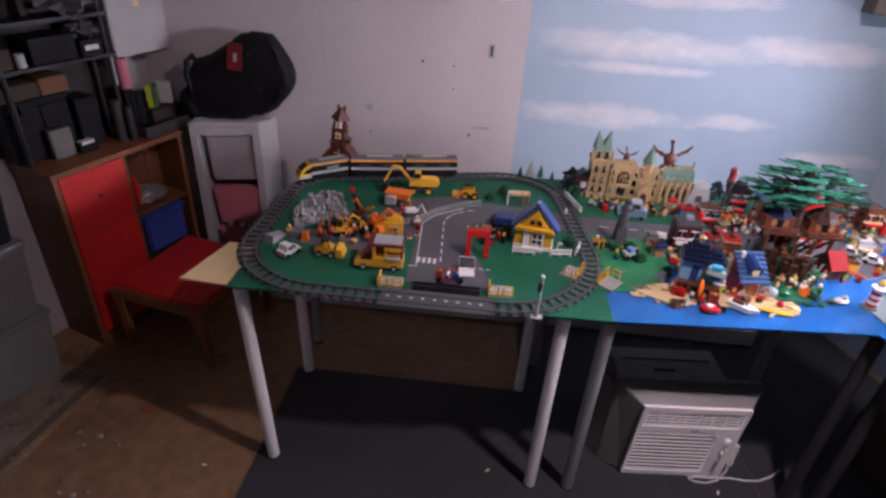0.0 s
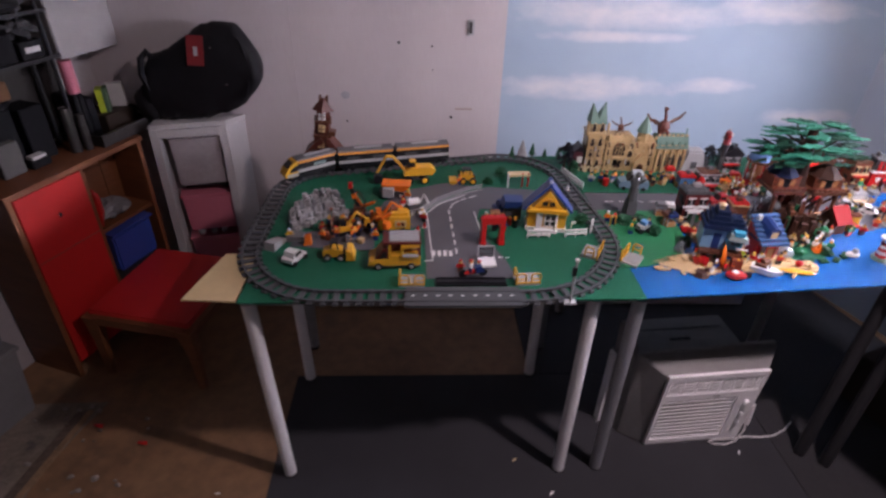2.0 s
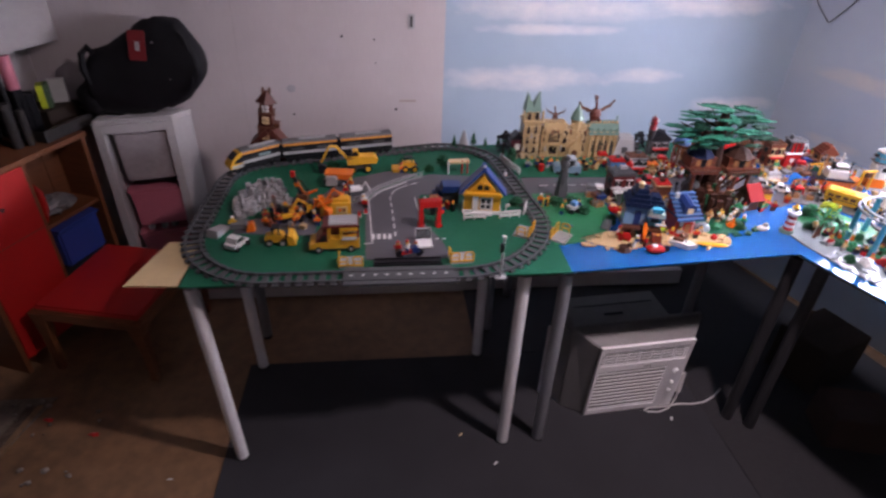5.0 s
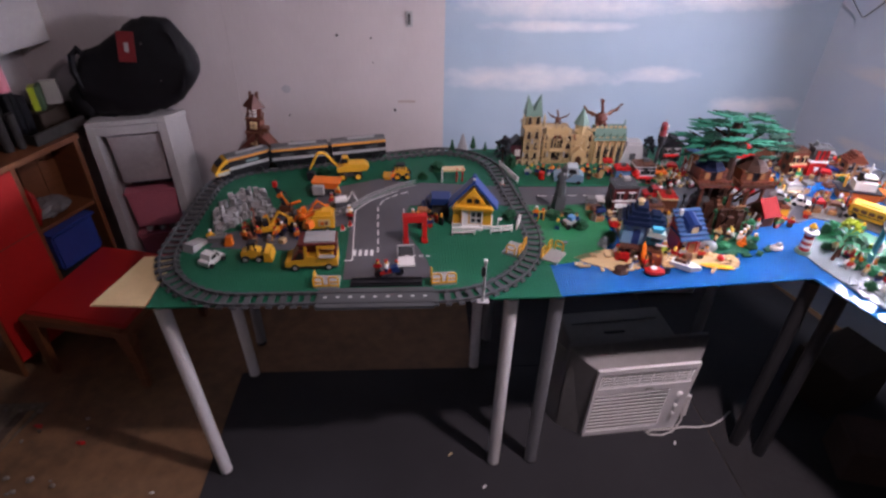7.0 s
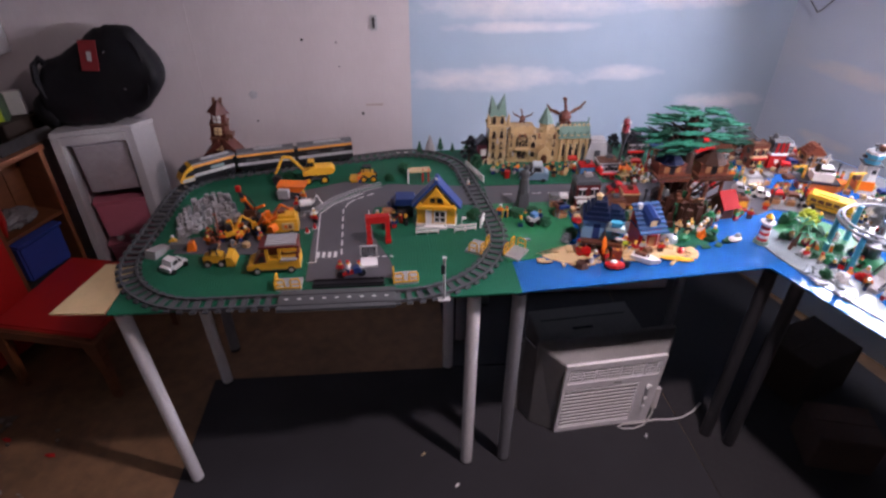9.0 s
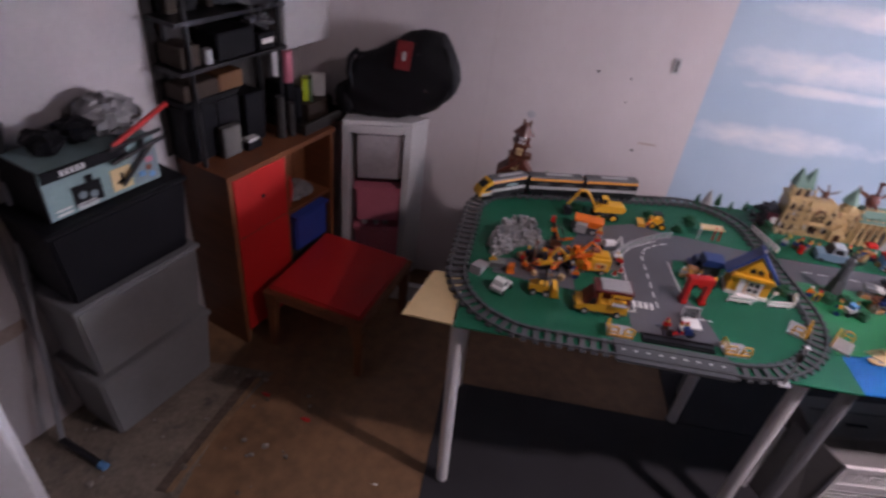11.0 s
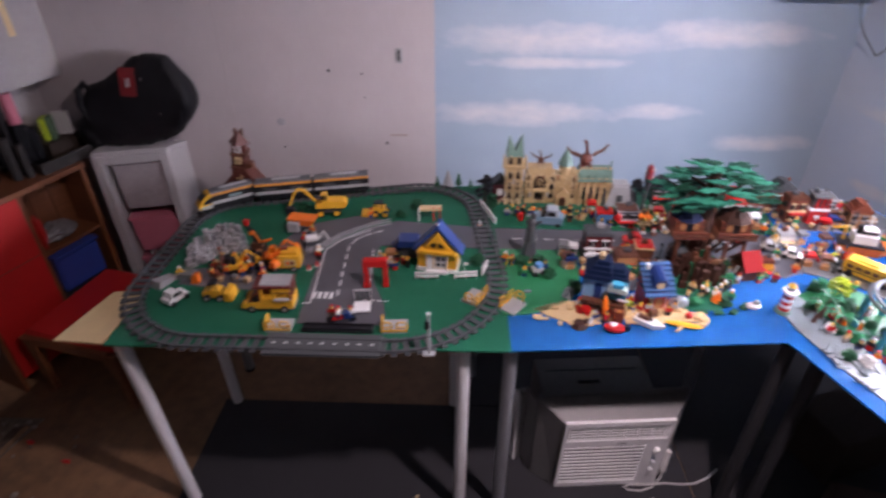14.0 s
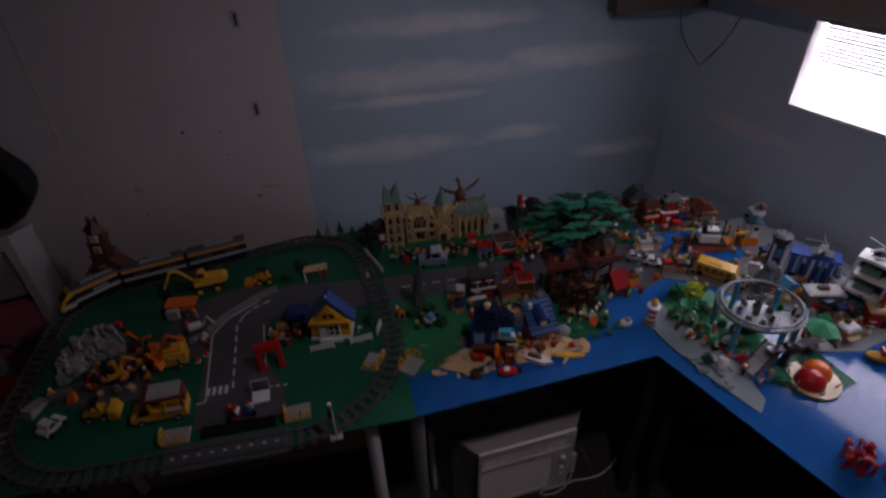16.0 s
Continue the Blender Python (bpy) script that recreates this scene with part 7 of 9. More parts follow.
def shop(x, y, w, d, h, wall, roof, label, trim=LGREY, rz=0, floors=2, flat=True):
    """A small town house of toy bricks with its windows, door, awning and roof."""
    t = thing("toy_building", label, "toy building", x, y, T + 0.0012, rz, group="town buildings")
    n = max(3, round(h / 0.0096))
    edge = [(-w / 2, 0.0)] + [(-w / 2 + (0.0006 if (i + k_) % 2 else 0.0), (i + k_) * h / n) for i in range(n) for k_ in (0, 1)][1:-1] + [(-w / 2, h)]
    part("wall", M().side([(-x_, z_) for x_, z_ in edge] + edge[::-1], -d / 2, d / 2), wall, t)
    if flat:
        part("cornice", M().box(0, 0, h, w * 1.08, d * 1.08, 0.004), trim if SHOPS.random() < 0.3 else roof, t)
        part("flat_roof", M().brick(0, 0, h + 0.004, w * 0.98, d * 0.98, 0.004), roof, t)
        if floors > 1:
            part("roof_ledge", M().box(0, -d * 0.5, h * 0.5, w * 1.06, 0.01, 0.004), trim, t)
        part("roof_hatch", M().brick(SHOPS.uniform(-0.2, 0.2) * w, SHOPS.uniform(-0.1, 0.25) * d, h + 0.008, w * 0.3, d * 0.3, 0.01), SHOPS.choice([DGREY, LGREY, BROWN]), t)
    else:
        steps = 4
        for i in range(steps):
            q = 1 - i / steps
            part("roof_course", M().brick(0, 0, h + i * h * 0.13, w * 1.1 * q + 0.004, d * 1.1, h * 0.13), roof, t)
        part("chimney", M().box(w * 0.28, d * 0.2, h + h * 0.13, 0.008, 0.008, h * 0.42), SHOPS.choice([RUST, DGREY, BROWN]), t)
    for fl in range(floors):
        for sx in (-0.25, 0.25):
            z = h * (0.14 + 0.44 * fl)
            if fl == 0 and sx > 0:
                dr = part("door", M().box(sx * w, -d / 2 - 0.001, 0, w * 0.22, 0.003, h * (0.3 if floors > 1 else 0.55)), SHOPS.choice([BROWN, RED, DBLUE, BLACK]), t)
                part("door_pane", M().box(sx * w, -d / 2 - 0.0025, h * 0.12, w * 0.12, 0.002, h * 0.12), BLACK, dr)
                continue
            wd = part("window", M().box(sx * w, -d / 2 - 0.001, z, w * 0.28, 0.003, h * 0.26), BLACK, t, "dark window")
            part("frame", M().box(sx * w, -d / 2 - 0.003, z - 0.002, w * 0.32, 0.003, 0.003), trim, wd)
            part("frame", M().box(sx * w, -d / 2 - 0.003, z + h * 0.26, w * 0.32, 0.003, 0.003), trim, wd)
            part("glazing_bar", M().box(sx * w, -d / 2 - 0.003, z, 0.0016, 0.003, h * 0.26), trim, wd)
        for sd in (-1, 1):
            part("side_window", M().box(sd * (w / 2 + 0.0005), 0, h * (0.16 + 0.44 * fl), 0.003, d * 0.34, h * 0.22), BLACK, t, "dark window")
    if SHOPS.random() < 0.5:
        part("awning", M().side([(-w * 0.45, h * 0.42), (w * 0.45, h * 0.42), (w * 0.42, h * 0.5), (-w * 0.42, h * 0.5)], -d / 2 - 0.014, -d / 2), SHOPS.choice([RED, DBLUE, TAN, LEAF, BROWN]), t)
    return t


shop(1.325, 0.425, 0.075, 0.06, 0.09, DARKRED, DGREY, "dark red toy corner building with grey roof", WHITE)
lone("sign_board", M().box(0, 0, 0, 0.045, 0.004, 0.012), WHITE, "white sign board by the red building", "sign board", 1.295, 0.335, T + 0.06)
lone("sign_post", M().box(0, 0, 0, 0.01, 0.01, 0.06), DGREY, "dark post under the sign board", "sign post", 1.295, 0.34, T + 0.0012)
shop(1.4, 0.37, 0.06, 0.05, 0.05, NOUGAT, BROWN, "low brown toy market building", TAN, 5, 1)
shop(1.46, 0.4, 0.05, 0.05, 0.06, BROWN, RED, "small brown toy shop with red top", TAN, -5, 1)
car(1.36, 0.515, 182, 0.06, 0.032, 0.034, BLACK, "black toy car on the town road")
car(1.46, 0.505, 178, 0.06, 0.034, 0.036, RED, "red toy car on the town road")
car(1.66, 0.48, 186, 0.06, 0.032, 0.034, WHITE, "white toy car on the town road")
car(1.73, 0.485, 10, 0.055, 0.032, 0.032, LGREY, "grey toy car on the town road")
shop(1.46, 0.62, 0.07, 0.05, 0.06, DGREY, BROWN, "dark grey toy building behind the road")
shop(1.39, 0.625, 0.05, 0.04, 0.045, MBLUE, RED, "small blue toy kiosk with red top", WHITE, 0, 1)
bush(1.425, 0.6, 0.02, 0.03, LEAF, "green toy bush with red blossom", 25)
lone("red_blossom", M().ball(0, 0, 0.016, 0.013, 0.013, 0.015, 8, 6, 0.2), RED, "round red toy flower head", "toy flower", 1.425, 0.585, T + 0.03)
shop(1.52, 0.625, 0.045, 0.04, 0.03, NOUGAT, ORANGE, "low orange brown toy stall", TAN, 0, 1)
crowd([(1.49, 0.58), (1.5, 0.655), (1.52, 0.6), (1.535, 0.67), (1.55, 0.62), (1.55, 0.585), (1.57, 0.645), (1.585, 0.605), (1.6, 0.66), (1.475, 0.67), (1.44, 0.665), (1.61, 0.6), (1.405, 0.585), (1.38, 0.6), (1.43, 0.45), (1.41, 0.44), (1.375, 0.42), (1.45, 0.345), (1.39, 0.325), (1.49, 0.36), (1.285, 0.3), (1.29, 0.27), (1.31, 0.29)], "in the town street")
DARKGRAY = plastic("charcoal_plastic", (0.035, 0.034, 0.04), 0.5)
t = thing("flag_tower", "tall dark toy lookout tower with a flag", "toy tower", 1.535, 0.7, T + 0.0024)
part("mast", M().rod((0, 0, 0), (0.004, 0, 0.135), 0.006, 8, 0.004), DGREY, t)
part("lookout", M().cyl(0.004, 0, 0.085, 0.006, 0.04, 8, 0.014).cyl(0.004, 0, 0.125, 0.015, 0.006, 8), DARKGRAY, t)
part("upper_cage", M().cyl(0.004, 0, 0.131, 0.012, 0.03, 7, 0.013).ball(0.002, 0, 0.168, 0.012, 0.011, 0.012, 8, 6, 0.15, 2), plastic("dusky_pink_plastic", (0.3, 0.05, 0.06), 0.5), t, "dusky pink upper cage")
for i in range(7):
    a = i * 0.9
    part("pale_bit", M().box(0.004 + 0.013 * math.cos(a), 0.013 * math.sin(a), 0.128 + 0.006 * i, 0.006, 0.006, 0.009, 30 * i), (WHITE, DARKGRAY, RED)[i % 3], t)
part("finial", M().rod((0.004, 0, 0.178), (0.006, 0, 0.19), 0.002, 6), LGREY, t)
cr = thing("carousel", "toy carousel with a blue domed roof", "toy carousel", 1.665, 0.675, T + 0.0024)
part("platform", M().cyl(0, 0, 0, 0.042, 0.006, 14), RUST, cr)
part("core", M().cyl(0, 0, 0.006, 0.018, 0.075, 10), NOUGAT, cr)
for i in range(8):
    a = i * math.pi / 4
    part("column", M().rod((0.035 * math.cos(a), 0.035 * math.sin(a), 0.006), (0.035 * math.cos(a), 0.035 * math.sin(a), 0.08), 0.0022, 6), WHITE if i % 2 else RED, cr)
    part("mount", M().box(0.026 * math.cos(a), 0.026 * math.sin(a), 0.02 + 0.008 * (i % 2), 0.014, 0.006, 0.014, 45 * i + 90, 0.7), (WHITE, TAN, RED, BROWN)[i % 4], cr)
part("rim", M().cyl(0, 0, 0.08, 0.044, 0.008, 14), BROWN, cr, "dark brown roof rim")
part("roof", M().ball(0, 0, 0.088, 0.04, 0.04, 0.024, 16, 6, low=0), plastic("dusty_blue_plastic", (0.04, 0.11, 0.24), 0.5), cr, "blue domed roof")

# ---- the huts on the beach ----
HUTROOF = plastic("dark_navy_roof_plastic", (0.007, 0.018, 0.055), 0.5, 0.3)
STEELBLUE = plastic("steel_blue_plastic", (0.05, 0.12, 0.26))
h = thing("blue_hut", "blue toy surf hut on brown stilts", "toy hut", 1.302, 0.183, T + 0.0024, -16)
h.scale = (0.88, 0.94, 1.16)
for x in (-0.05, 0.0, 0.05):
    for y in (-0.03, 0.03):
        part("stilt", M().rod((x, y, 0), (x, y, 0.03), 0.005, 6), BROWN, h)
part("deck", M().brick(0, -0.006, 0.03, 0.125, 0.085, 0.006), BROWN, h)
part("wall", M().box(-0.028, 0.004, 0.037, 0.07, 0.066, 0.058), PALEBLUE, h, "pale blue wall")
part("wall", M().box(0.036, 0.004, 0.037, 0.05, 0.055, 0.05), CYAN, h)
for k_ in range(4):
    part("roof_tier", M().brick(-0.027 + 0.003 * k_, 0.003, 0.09 + 0.0105 * k_, 0.082 - 0.015 * k_, 0.084 - 0.013 * k_, 0.0105), HUTROOF, h, "dark blue roof tier")
for k_ in range(3):
    part("roof_tier", M().brick(0.037 - 0.004 * k_, 0.008, 0.086 + 0.009 * k_, 0.05 - 0.011 * k_, 0.056 - 0.01 * k_, 0.009), HUTROOF, h, "dark blue roof tier")
part("lookout", M().box(-0.024, 0.0, 0.132, 0.014, 0.014, 0.012).cyl(-0.024, 0, 0.144, 0.012, 0.005, 8, 0.004), TAN, h, "tan figurehead on the roof")
part("awning", M().side([(0.006, 0.075), (0.066, 0.07), (0.062, 0.082), (0.012, 0.09)], -0.052, -0.03), plastic("pale_aqua_plastic", (0.42, 0.55, 0.5), 0.35), h, "pale aqua awning")
part("awning_top", M().box(0.035, -0.044, 0.087, 0.03, 0.02, 0.01), CYAN, h)
part("window", M().box(0.04, -0.0245, 0.05, 0.026, 0.003, 0.024), CLEAR, h)
part("door", M().box(-0.02, -0.0275, 0.037, 0.022, 0.004, 0.042), DBLUE, h)
part("step", M().box(0.05, -0.055, 0.0, 0.03, 0.024, 0.03), RUST, h)
part("rail", M().box(0.056, -0.046, 0.05, 0.034, 0.003, 0.004), WHITE, h)
lone("surfboard", M().at(pose(0, 0, 0.003, 78, 0, 0)).ball(0, 0.032, 0, 0.009, 0.034, 0.003, 12, 6), ORANGE, "orange toy surfboard standing by the hut", "surfboard", 1.3, 0.127, T + 0.0024, 20)
crowd([(1.3, 0.115), (1.36, 0.135), (1.375, 0.15), (1.38, 0.19), (1.235, 0.15), (1.27, 0.115), (1.33, 0.115)], "on the beach")
bush(1.235, 0.235, 0.016, 0.04, DLEAF, "leafy green toy plant by the hut", 31)
bush(1.215, 0.215, 0.012, 0.03, SHORE, "pale toy flowers by the hut", 32)
bush(1.375, 0.175, 0.016, 0.02, LIME, "lime toy plant on the beach", 33)
h = thing("blue_roof_cabin", "red toy cabin with a blue plank roof", "toy cabin", 1.437, 0.2, T + 0.0024, 6)
h.scale = (0.95, 0.95, 0.98)
part("wall", M().box(0, 0, 0, 0.07, 0.06, 0.062), RED, h)
part("front", M().box(0.004, -0.0315, 0, 0.05, 0.004, 0.055), WHITE, h)
d = part("door", M().box(0.006, -0.035, 0, 0.024, 0.004, 0.042), NOUGAT, h)
part("frame", M().box(-0.008, -0.0365, 0, 0.004, 0.004, 0.046).box(0.02, -0.0365, 0, 0.004, 0.004, 0.046).box(0.006, -0.0365, 0.042, 0.028, 0.004, 0.004), RED, d)
for i in range(7):
    part("roof_plank", M().box(0, -0.048 + i * 0.0125, 0.06 + i * 0.0085, 0.088, 0.0145, 0.006), STEELBLUE, h, "blue roof plank")
part("roof_core", M().side([(-0.04, 0.062), (0.04, 0.062), (0.04, 0.064), (-0.04, 0.064)], -0.03, 0.03), DBLUE, h)
part("gable_wall", M().add([(-0.034, -0.03, 0.062), (-0.034, 0.034, 0.062), (-0.034, 0.034, 0.105), (0.034, -0.03, 0.062), (0.034, 0.034, 0.062), (0.034, 0.034, 0.105)], [(0, 1, 2), (5, 4, 3), (1, 4, 5, 2), (0, 3, 4, 1)]), RED, h)
part("dormer", M().rod((0.0, -0.035, 0.085), (0.0, 0.02, 0.1), 0.022, 10), DBLUE, h)
part("dormer_window", M().box(0.0, -0.0365, 0.076, 0.02, 0.003, 0.018), TAN, h)
part("chimney", M().box(-0.024, 0.015, 0.095, 0.01, 0.01, 0.03), WHITE, h)
lone("beach_dome", M().ball(0, 0, 0, 0.028, 0.02, 0.024, 12, 6, low=0), SHORE, "pale domed toy shelter on the beach", "toy dome", 1.515, 0.2, T + 0.0024)
t = thing("jet_ski", "white toy jet ski drawn up on sand", "toy boat", 1.405, 0.105, T + 0.0024, -38)
part("hull", M().add([(-0.035, -0.012, 0.002), (0.02, -0.012, 0.002), (0.042, 0, 0.008), (0.02, 0.012, 0.002), (-0.035, 0.012, 0.002), (-0.035, -0.014, 0.016), (0.02, -0.014, 0.018), (0.046, 0, 0.02), (0.02, 0.014, 0.018), (-0.035, 0.014, 0.016)],
                     [(4, 3, 2, 1, 0), (0, 1, 6, 5), (1, 2, 7, 6), (2, 3, 8, 7), (3, 4, 9, 8), (4, 0, 5, 9), (5, 6, 7, 8, 9)]), WHITE, t)
part("seat", M().box(-0.012, 0, 0.016, 0.03, 0.01, 0.01), BROWN, t)
part("handle", M().rod((0.008, -0.01, 0.03), (0.008, 0.01, 0.03), 0.002, 6).rod((0.01, 0, 0.016), (0.008, 0, 0.03), 0.002, 6), BLACK, t)
t = thing("rowing_boat", "small red toy boat with white seat", "toy boat", 1.315, 0.082, T, -10)
part("hull", M().ball(0, 0, 0.012, 0.03, 0.016, 0.012, 12, 5, low=-90), RED, t)
part("seat", M().ball(-0.004, 0, 0.02, 0.012, 0.01, 0.006, 8, 5), WHITE, t)
part("motor", M().box(0.03, 0, 0.008, 0.012, 0.01, 0.016), BLACK, t)
lone("brown_rock", M().cyl(0, 0, 0, 0.032, 0.018, 7, 0.02).cyl(0.022, 0.004, 0, 0.016, 0.026, 6, 0.008), plastic("umber_plastic", (0.05, 0.02, 0.014), 0.5), "dark brown toy rock in the sea", "toy rock", 1.228, 0.1, T).scale = (0.75, 0.7, 0.7)
lone("white_bird", M().ball(0, 0, 0.012, 0.006, 0.005, 0.011, 8, 6).ball(0, -0.003, 0.026, 0.004, 0.004, 0.004, 8, 5), WHITE, "white toy bird by the rock", "toy bird", 1.255, 0.1, T)
t = lone("surfboard", M().ball(0, 0, 0.006, 0.048, 0.011, 0.004, 16, 6), YELLOW, "long yellow toy surfboard on the water", "surfboard", 1.5, 0.107, T, -14)
lone("red_ball", M().ball(0, 0, 0.009, 0.01, 0.01, 0.009, 10, 6), RED, "red and pale toy buoy on the sand", "toy ball", 1.522, 0.138, T + 0.0024)
lone("treasure_chest", M().box(0, 0, 0, 0.022, 0.016, 0.012).rod((-0.011, 0, 0.012), (0.011, 0, 0.012), 0.008, 10), BROWN, "brown toy treasure chest on the sand", "toy chest", 1.43, 0.145, T + 0.0024, 20)
crowd([(1.42, 0.16), (1.395, 0.155), (1.47, 0.15), (1.49, 0.165)], "on the beach")

# ---- the big tree house ----
NAVY = plastic("shaded_navy_plastic", (0.007, 0.014, 0.05), 0.75, 0.2)
DARKROOT = plastic("dark_root_plastic", (0.05, 0.022, 0.015), 0.75, 0.2)
t = thing("tree_house", "large toy tree house with layered green foliage", "toy tree", 1.61, 0.4, T + 0.0024)
rnd = random.Random(3)
tr = M().cyl(-0.004, -0.05, 0, 0.05, 0.06, 9, 0.036).cyl(0, 0, 0, 0.05, 0.11, 10, 0.034).cyl(0, 0, 0.11, 0.034, 0.19, 10, 0.012)
for i in range(9):
    a = i * 2 * math.pi / 9
    tr.rod((0.03 * math.cos(a), 0.03 * math.sin(a), 0.05), (rnd.uniform(0.06, 0.085) * math.cos(a), rnd.uniform(0.06, 0.085) * math.sin(a), 0.0), 0.014, 6, 0.008)
part("trunk", tr, DARKROOT, t, "thick dark brown trunk")
for i in range(44):
    x, y = rnd.uniform(-0.07, 0.065), rnd.uniform(-0.135, -0.03)
    h_ = max(0.012, 0.1 - 0.85 * math.hypot(x, y + 0.07)) * rnd.uniform(0.6, 1.1)
    part("root", M().box(x, y, 0, rnd.uniform(0.01, 0.024), rnd.uniform(0.01, 0.024), h_, rnd.uniform(0, 90), rnd.uniform(0.45, 0.95)), DARKROOT if i % 4 else BROWN if i % 8 else DLEAF, t)
part("great_deck", M().brick(-0.046, -0.01, 0.118, 0.092, 0.1, 0.005), RUST, t, "red brown plank deck")
part("great_deck", M().brick(0.087, -0.004, 0.112, 0.112, 0.1, 0.005), BROWN, t, "dark brown plank deck")
for i in range(14):
    x = (-0.088 + i * 0.014) if i < 7 else (0.036 + (i - 7) * 0.017)
    part("baluster", M().box(x, -0.058 if i < 7 else -0.052, 0.123 if i < 7 else 0.117, 0.003, 0.003, 0.014), BROWN, t)
part("handrail", M().box(-0.046, -0.058, 0.137, 0.09, 0.004, 0.003), BROWN, t)
part("handrail", M().box(0.087, -0.052, 0.131, 0.11, 0.004, 0.003), RUST, t)
part("stair", M().at(pose(0.016, -0.05, 0.0, 38, 0, 0)).box(0, 0, 0.0, 0.022, 0.004, 0.12), NOUGAT, t, "wooden ladder stair")
for i in range(7):
    part("brace", M().rod((-0.08 + i * 0.034, -0.045, 0.115), (-0.05 + i * 0.022, -0.01, 0.045), 0.004, 6), BROWN, t)
part("rock", M().ball(-0.055, -0.015, 0.05, 0.03, 0.025, 0.03, 8, 5, 0.2, 5), DGREY, t, "grey stone under the deck")
part("rock", M().ball(-0.005, -0.02, 0.055, 0.026, 0.02, 0.026, 8, 5, 0.2, 6), DGREY, t, "grey stone under the deck")
for i in range(13):
    a, r, z = rnd.uniform(0, 6.28), rnd.uniform(0.07, 0.13), rnd.uniform(0.22, 0.3)
    part("branch", M().rod((0.005, 0.01, z - 0.05), (r * math.cos(a) + 0.015, 0.5 * r * math.sin(a) + 0.05, z), 0.0045, 6, 0.002), DARKROOT, t)
TLEAF = plastic("sea_green_leaf_plastic", (0.014, 0.2, 0.125), 0.5, 0.3)
# Second, lower set of leaf plates carries the crown's inner shade as colour.
SHADELEAF = plastic("shadow_green_leaf_plastic", (0.006, 0.05, 0.03), 0.6, 0.2)
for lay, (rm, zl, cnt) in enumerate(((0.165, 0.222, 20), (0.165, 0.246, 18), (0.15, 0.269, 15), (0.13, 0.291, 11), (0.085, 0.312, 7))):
    for m_, seed, nm in ((TLEAF, 41, "bright green leaf plates"), (SHADELEAF, 42, "dark green leaf plates")):
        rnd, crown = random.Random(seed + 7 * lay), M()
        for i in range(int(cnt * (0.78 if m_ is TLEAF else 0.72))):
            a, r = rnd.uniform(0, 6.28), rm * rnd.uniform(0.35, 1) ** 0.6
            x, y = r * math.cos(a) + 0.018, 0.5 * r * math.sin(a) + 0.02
            z = zl + rnd.uniform(-0.003, 0.003) - 0.014 * (r / 0.16) ** 2 - 0.12 * max(0.0, x - 0.07) - (0.006 if m_ is SHADELEAF else 0)
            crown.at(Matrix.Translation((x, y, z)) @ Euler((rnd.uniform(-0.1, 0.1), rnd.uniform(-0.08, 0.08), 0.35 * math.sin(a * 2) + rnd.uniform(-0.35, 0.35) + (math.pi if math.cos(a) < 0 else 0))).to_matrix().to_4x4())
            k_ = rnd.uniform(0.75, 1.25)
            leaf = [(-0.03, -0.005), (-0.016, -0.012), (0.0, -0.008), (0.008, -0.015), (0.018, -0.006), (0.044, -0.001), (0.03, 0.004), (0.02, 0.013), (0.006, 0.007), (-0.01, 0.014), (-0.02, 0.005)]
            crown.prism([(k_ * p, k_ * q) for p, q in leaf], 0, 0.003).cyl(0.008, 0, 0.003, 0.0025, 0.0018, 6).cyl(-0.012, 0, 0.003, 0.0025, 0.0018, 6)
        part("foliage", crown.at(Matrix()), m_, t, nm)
# Cabin roofs are near-black: the crown's shade is put into their colours.
for x, y, z, w, rm in ((-0.048, -0.005, 0.13, 0.082, NAVY), (0.087, 0.0, 0.124, 0.088, DARKROOT), (0.01, 0.08, 0.145, 0.06, DARKROOT)):
    c = part("cabin", M().box(x, y, z, w, 0.06, 0.036), RUST, t, "brown plank cabin")
    part("roof", M().cyl(x, y, z + 0.035, w * 0.56, 0.014, 8, w * 0.42).cyl(x, y, z + 0.049, w * 0.42, 0.018, 8, 0.012), rm, c)
    for i in range(5):
        part("plank", M().box(x, y - 0.0305, z + 0.002 + i * 0.0068, w * 1.01, 0.002, 0.0052), BROWN if i % 2 else RUST, c)
    part("window", M().box(x - w * 0.22, y - 0.033, z + 0.008, w * 0.16, 0.003, 0.02), NOUGAT, c)
    part("window", M().box(x + w * 0.22, y - 0.033, z + 0.008, w * 0.16, 0.003, 0.02), NOUGAT, c)
    part("door", M().box(x, y - 0.033, z, w * 0.18, 0.003, 0.028), BLACK, c)
    part("deck", M().brick(x, y - 0.012, z - 0.006, w * 1.2, 0.09, 0.006), BROWN, c)
    part("railing", M().box(x, y - 0.055, z + 0.008, w * 1.2, 0.003, 0.004).box(x - w * 0.6, y - 0.055, z, 0.003, 0.003, 0.01).box(x, y - 0.055, z, 0.003, 0.003, 0.01).box(x + w * 0.6, y - 0.055, z, 0.003, 0.003, 0.01), RUST, c)
for x, y in ((-0.075, -0.05), (0.12, -0.04), (0.06, -0.06)):
    part("deck_post", M().rod((x, y, 0.0), (x, y, 0.11), 0.006, 6), BROWN, t)
crowd([(1.6, 0.245), (1.62, 0.23), (1.585, 0.235), (1.64, 0.245), (1.655, 0.26), (1.57, 0.26), (1.545, 0.225), (1.61, 0.27), (1.66, 0.22)], "by the tree house")
bush(1.56, 0.2, 0.014, 0.02, LEAF, "green toy plant on the island", 51)
bush(1.64, 0.2, 0.014, 0.018, DLEAF, "dark toy plant on the island", 52)
bush(1.675, 0.29, 0.016, 0.04, LEAF, "green toy plant on the island", 53)
